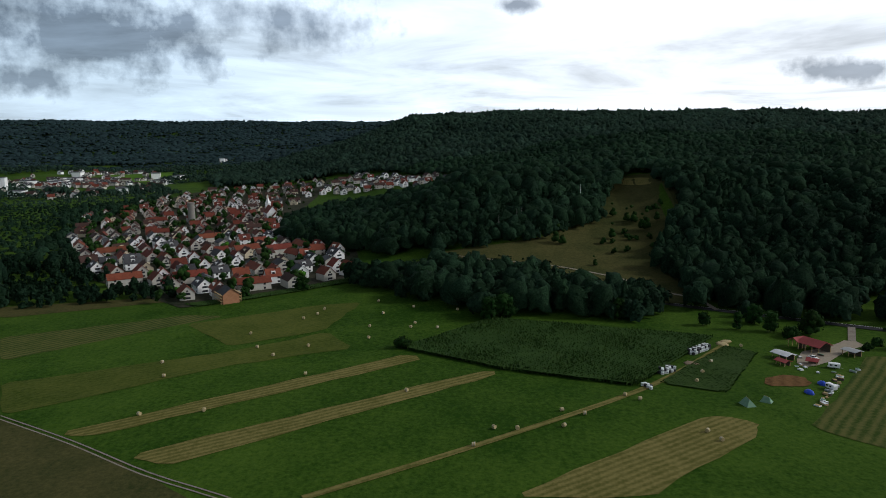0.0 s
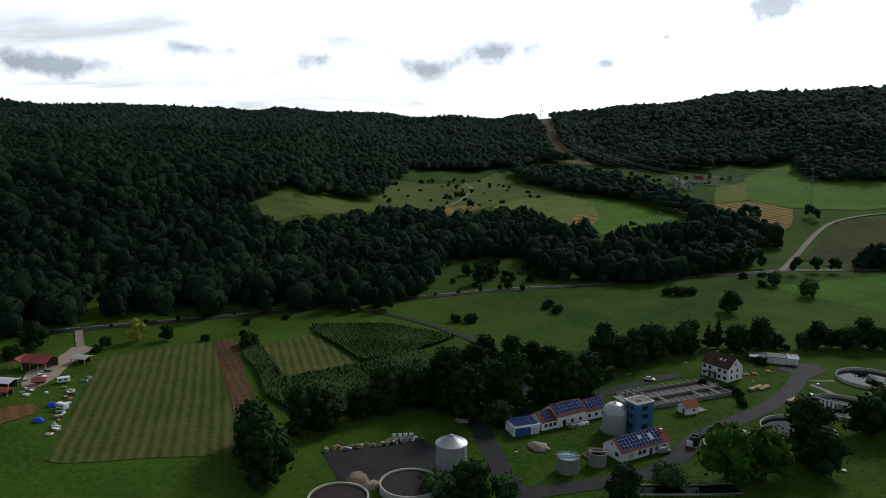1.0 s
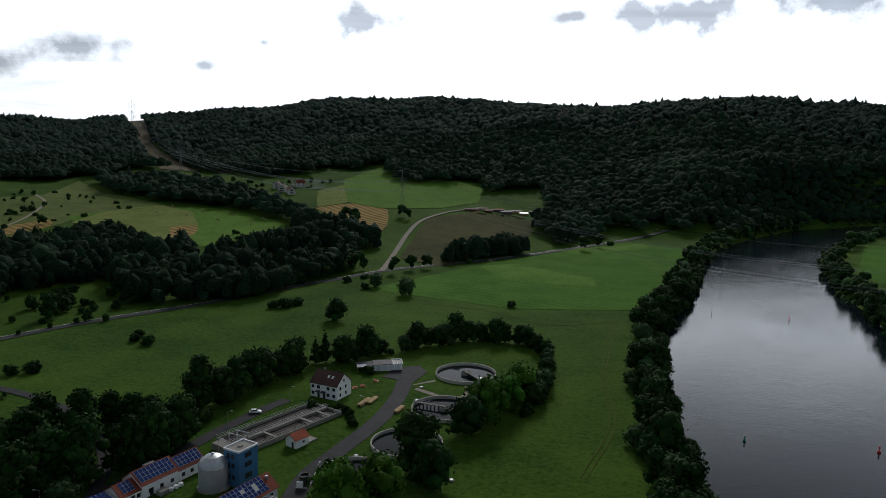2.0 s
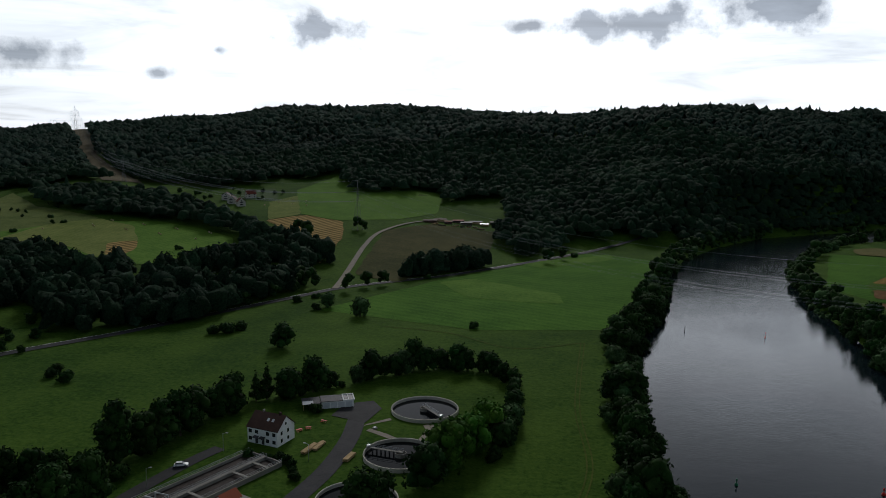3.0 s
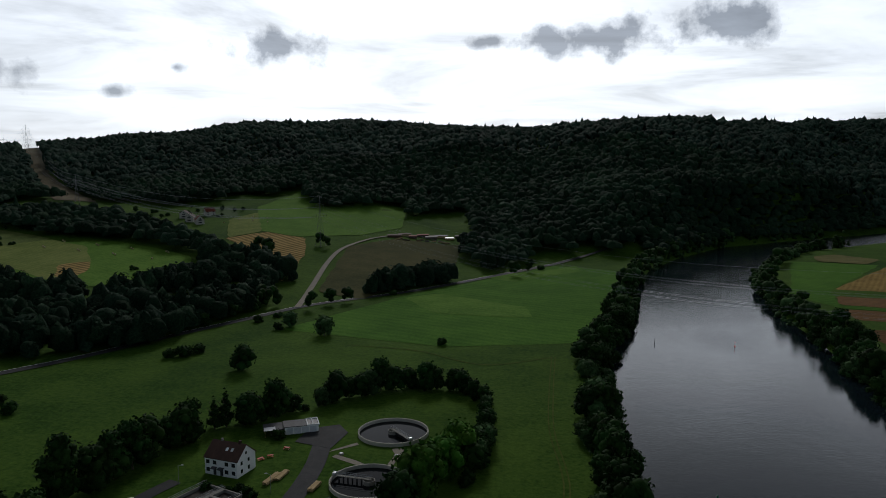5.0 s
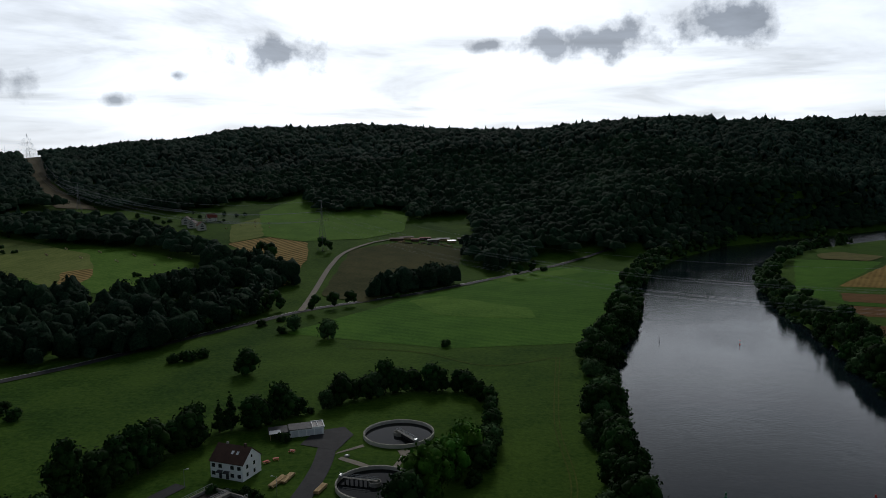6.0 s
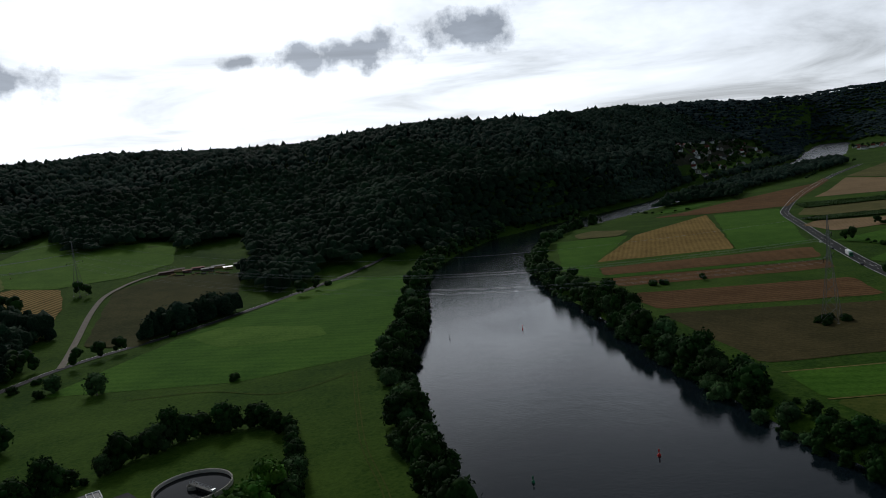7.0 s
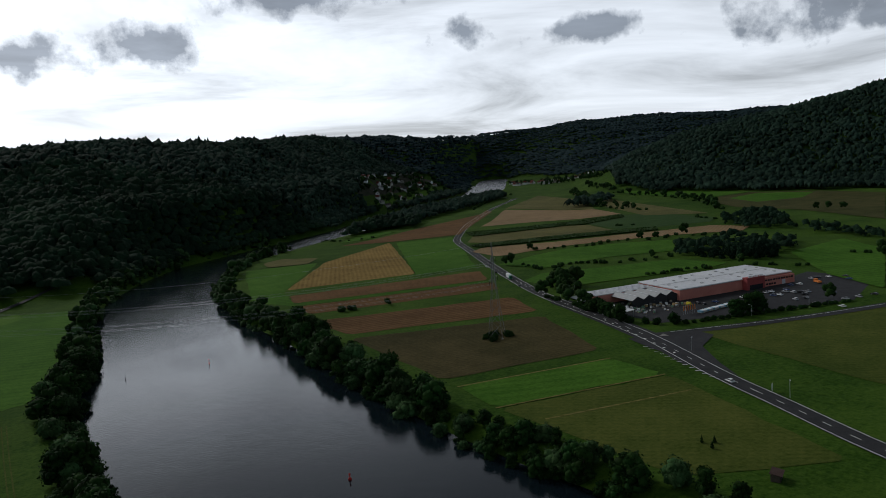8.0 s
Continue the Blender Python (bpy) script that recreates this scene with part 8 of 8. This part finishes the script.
def fill_village(corners, gap, seed, turn, styles, odds=0.9):
    """Houses in uneven rows along lanes."""
    rng, made = random.Random(seed), []
    xs, ys = [c[0] for c in corners], [c[1] for c in corners]
    cx, cy, a = sum(xs) / len(xs), sum(ys) / len(ys), radians(turn)
    n = int(max(max(xs) - min(xs), max(ys) - min(ys)) / gap) + 2
    for i in range(-n, n):
        for j in range(-n, n):
            u, v = i * gap * 0.92 + rng.uniform(-0.16, 0.16) * gap, j * gap * 1.12 + rng.uniform(-0.14, 0.14) * gap + (6 if i % 2 else 0)
            x, y = cx + u * math.cos(a) - v * math.sin(a), cy + u * math.sin(a) + v * math.cos(a)
            if inside(np.array([x]), np.array([y]), corners)[0] and rng.random() < odds:
                put_house(rng.choice(styles), x, y, turn + rng.choice((0, 0, 90, 180)) + rng.uniform(-9, 9))
                made.append((x, y))
            elif rng.random() < 0.5 and inside(np.array([x]), np.array([y]), corners)[0]:
                plant(rng.choice(("oak", "shrub", "oak2")), x, y, rng.uniform(0.6, 1.0), group="trees of the village")
    for x, y in made:
        plant(rng.choice(("shrub", "bush", "fruit", "oak2", "oak")), x + rng.uniform(9, 13) * rng.choice((-1, 1)), y + rng.uniform(7, 12) * rng.choice((-1, 1)), rng.uniform(0.5, 0.95), group="trees of the village")


fill_village(((-470, -440), (-352, -302), (-440, -222), (-555, -250), (-640, -310), (-640, -560)), 20.5, 71, 40, [0, 0, 0, 1, 1, 2, 3, 4, 6, 5], 0.94)
fill_village(((-640, -570), (-645, -310), (-800, -400), (-900, -430), (-960, -660), (-800, -650)), 21, 72, 30, [1, 1, 1, 4, 3, 7, 2, 5, 7], 0.94)
fill_village(((-905, -430), (-1080, -440), (-1340, -480), (-1225, -690), (-965, -670)), 25, 73, 20, [1, 1, 4, 3, 0, 2], 0.9)
fill_village(((-960, -200), (-1040, -205), (-1290, -430), (-1100, -440)), 22, 74, 30, [0, 6, 3, 0, 1, 4, 6], 0.95)


def build_far_houses():
    """Houses too far off to tell their parts apart, joined into one mesh."""
    mesh = bpy.data.meshes.new("distant_houses")
    verts, faces, slots, names, start = [], [], [], [], 0
    for k, x, y, turn in FAR_HOUSES:
        m = pose(x, y, float(ground_z(x, y)), 0, 0, turn)
        for o in STYLES[k].children_recursive:
            paint = o.data.materials[0]
            if paint not in names:
                names.append(paint)
            verts += [m @ v.co for v in o.data.vertices]
            faces += [[i + start for i in p.vertices] for p in o.data.polygons]
            slots += [names.index(paint)] * len(o.data.polygons)
            start += len(o.data.vertices)
    mesh.from_pydata(verts, [], faces)
    for paint in names:
        mesh.materials.append(paint)
    mesh.polygons.foreach_set("material_index", slots)
    mesh.update()
    tagged(new("distant_houses", mesh), "white houses with red and grey roofs far off", "houses", kind="stuff")


def church(x, y):
    ob = thing("church", "white church with a steep red roof and tower", "church", x=x, y=y, turn=30)
    part("nave", gable_wall(bmesh.new(), 26, 13, 9, 8), WHITE, ob)
    part("roof", gable_roof(bmesh.new(), 26, 13, 9, 8, 0.5), RED_TILE, ob)
    part("tower", a_box(-17.5, -3.2, -0.5, -13.1, 3.2, 19, bevel=0.05), WHITE, ob)
    part("spire", turned(bmesh.new(), ((3.6, 19), (1.4, 24), (0, 30)), 4, -15.3, 0), WHITE, ob)
    for k in range(5):
        part("window", a_box(-9 + k * 4.6, -6.56, 3.0, -7.6 + k * 4.6, -6.4, 7.0), GLASS, ob)


def stone_tower(x, y):
    ob = thing("stone_tower", "old grey stone tower above the roofs", "tower", x=x, y=y)
    part("shaft", turned(bmesh.new(), ((4.2, -0.5), (3.9, 24), (4.3, 24.2), (4.3, 26), (3.7, 26), (0, 26.4)), 20), CONCRETE, ob)
    part("window", a_box(-0.4, -4.3, 17, 0.4, -3.7, 19), GLASS, ob)


church(-815, -412)
stone_tower(-755, -485)


def scaffolded_house():
    ob = thing("building_shell", "unfinished house with wooden scaffolding", "house", x=-372, y=-282, turn=40)
    part("wall", gable_wall(bmesh.new(), 13, 10, 5.8, 3.6), BRICK, ob)
    part("roof", gable_roof(bmesh.new(), 13, 10, 5.8, 3.6, 0.5), GREY_TILE, ob)
    for k in range(6):
        for s in (-6.2, 6.2):
            part("scaffold_post", a_box(-6.8 + k * 2.7, s - 0.06, -0.3, -6.68 + k * 2.7, s + 0.06, 6.4), WOOD, ob)
    for z in (1.9, 3.8, 5.7):
        for s in (-6.0, 6.0):
            part("scaffold_deck", a_box(-7.0, s - 0.5, z, 7.0, s + 0.5, z + 0.08), WOOD, ob)


BRICK = surface("orange_brick", (0.26, 0.12, 0.06), (0.40, 0.20, 0.11), 1, 0.9, 0.2)
scaffolded_house()


# ---- settlements farther off ----
def far_block(x, y, l, d, h, turn, label, wall=None):
    ob = thing("building", label, "building", "buildings far up the valley", x=x, y=y, turn=turn)
    part("wall", a_box(-l / 2, -d / 2, -4, l / 2, d / 2, h, bevel=0.1), wall or WHITE, ob)
    part("roof", a_box(-l / 2 - 0.5, -d / 2 - 0.5, h, l / 2 + 0.5, d / 2 + 0.5, h + 0.7), GREY_TILE, ob)
    for f in range(max(1, int(h / 3.2))):
        part("window_row", a_box(-l * 0.45, -d / 2 - 0.08, 1.0 + f * 3.1, l * 0.45, -d / 2 + 0.05, 2.4 + f * 3.1), GLASS, ob)


def far_town(spots, seed, spread, count, styles, big=0.0):
    rng = random.Random(seed)
    for k in range(count):
        x, y = spots[k % len(spots)]
        x, y = x + rng.gauss(0, spread), y + rng.gauss(0, spread)
        if shore(x, y) > 10:
            if rng.random() < big:
                far_block(x, y, rng.uniform(25, 60), rng.uniform(14, 24), rng.uniform(5, 11), rng.uniform(-30, 30) + 30, "pale block far up the valley")
            else:
                put_house(rng.choice(styles), x, y, rng.uniform(0, 180))


far_town(((-1330, -1130), (-1420, -1080), (-1530, -1060), (-1300, -1000), (-1480, -1180), (-1620, -1050)), 81, 55, 80, [0, 3, 6, 1], 0.16)
far_town(((-1150, -900), (-1240, -900), (-1290, -960), (-1380, -930), (-1700, -1120), (-1800, -1180), (-1560, -1120), (-1420, -1010)), 86, 60, 150, [0, 3, 6, 1, 3, 0], 0.04)
far_block(-1200, -1060, 16, 16, 24, 20, "pale tower block far up the valley")
far_block(-2560, -1205, 70, 16, 14, 20, "pale long building high on the wooded hill")
far_block(-2500, -1190, 25, 16, 18, 20, "pale long building high on the wooded hill")
far_town(((-2100, -900), (-2000, -880)), 82, 50, 14, [0, 3, 1])
far_town(((1000, 1540), (1080, 1620), (1180, 1700), (1290, 1790), (900, 1440), (975, 1560)), 83, 34, 60, [0, 6, 1, 4, 3])
far_town(((1800, 1900), (1930, 1900), (2060, 1900), (2150, 1850)), 84, 60, 60, [1, 4, 1, 3, 0], 0.05)
far_town(((-340, 825), (-330, 805)), 85, 10, 4, [1, 2, 3])


# ---- sheds and timber yard on the low hill ----
def timber_yard():
    rng = random.Random(17)
    for k in range(9):
        t = k / 8
        x, y = -104 + 78 * t, 766 + 12 * t + (k % 2) * 9
        ob = thing("timber_shed", "long low shed of the timber yard", "shed", "sheds of the timber yard", x=x, y=y, turn=8 + rng.uniform(-4, 4))
        l = rng.uniform(8, 16)
        part("wall", a_box(-l / 2, -2.2, -1.2, l / 2, 2.2, 2.2), rng.choice((BARK, BROWN_TILE, WOOD)), ob)
        part("roof", slab(bmesh.new(), [(-l / 2 - 0.4, -2.8, 2.25), (l / 2 + 0.4, -2.8, 2.25), (l / 2 + 0.4, 2.6, 3.0), (-l / 2 - 0.4, 2.6, 3.0)], 0.15), rng.choice((SILO, GREY_TILE, BROWN_TILE, RED_TILE, CONCRETE)), ob)
    for k in range(14):
        x, y = -100 + rng.uniform(0, 72), 756 + rng.uniform(-5, 5)
        ob = thing("log_pile", "pile of pale cut logs", "logs", "log piles of the yard", x=x, y=y, turn=rng.uniform(-20, 20))
        for r in range(3):
            for c in range(4 - r):
                part("log", tube(bmesh.new(), (-2.4, c * 0.6 + r * 0.3 - 0.9, 0.2 + r * 0.5), (2.4, c * 0.6 + r * 0.3 - 0.9, 0.25 + r * 0.5), 0.29, 0.26, 7), rng.choice((WOOD, BARK)), ob)


timber_yard()
open_barn(-205, 468, 20, 22, 10, 3.6, 2.2, GREY_TILE, "long open barn with a grey roof beside the road", 5)
scatter(((-460, -435), (-360, -302), (-440, -225), (-555, -250), (-640, -310), (-640, -560)), 110, ("shrub", "oak", "oak2", "fruit", "lime"), 310, 0.5, 1.0, "trees of the village")
scatter(((-640, -570), (-645, -310), (-900, -430), (-1330, -480), (-1225, -690), (-960, -660)), 170, ("oak", "oak2", "shrub"), 311, 0.6, 1.15, "trees of the village")
build_far_houses()
build_far_trees()


def drop_unused():
    """Patterns that were never set out."""
    for ob in [STYLES[k] for k in range(len(STYLES)) if k not in USED] + [TREES[k] for k in TREES if k not in PLACED]:
        for o in (*ob.children_recursive, ob):
            bpy.data.objects.remove(o)


drop_unused()
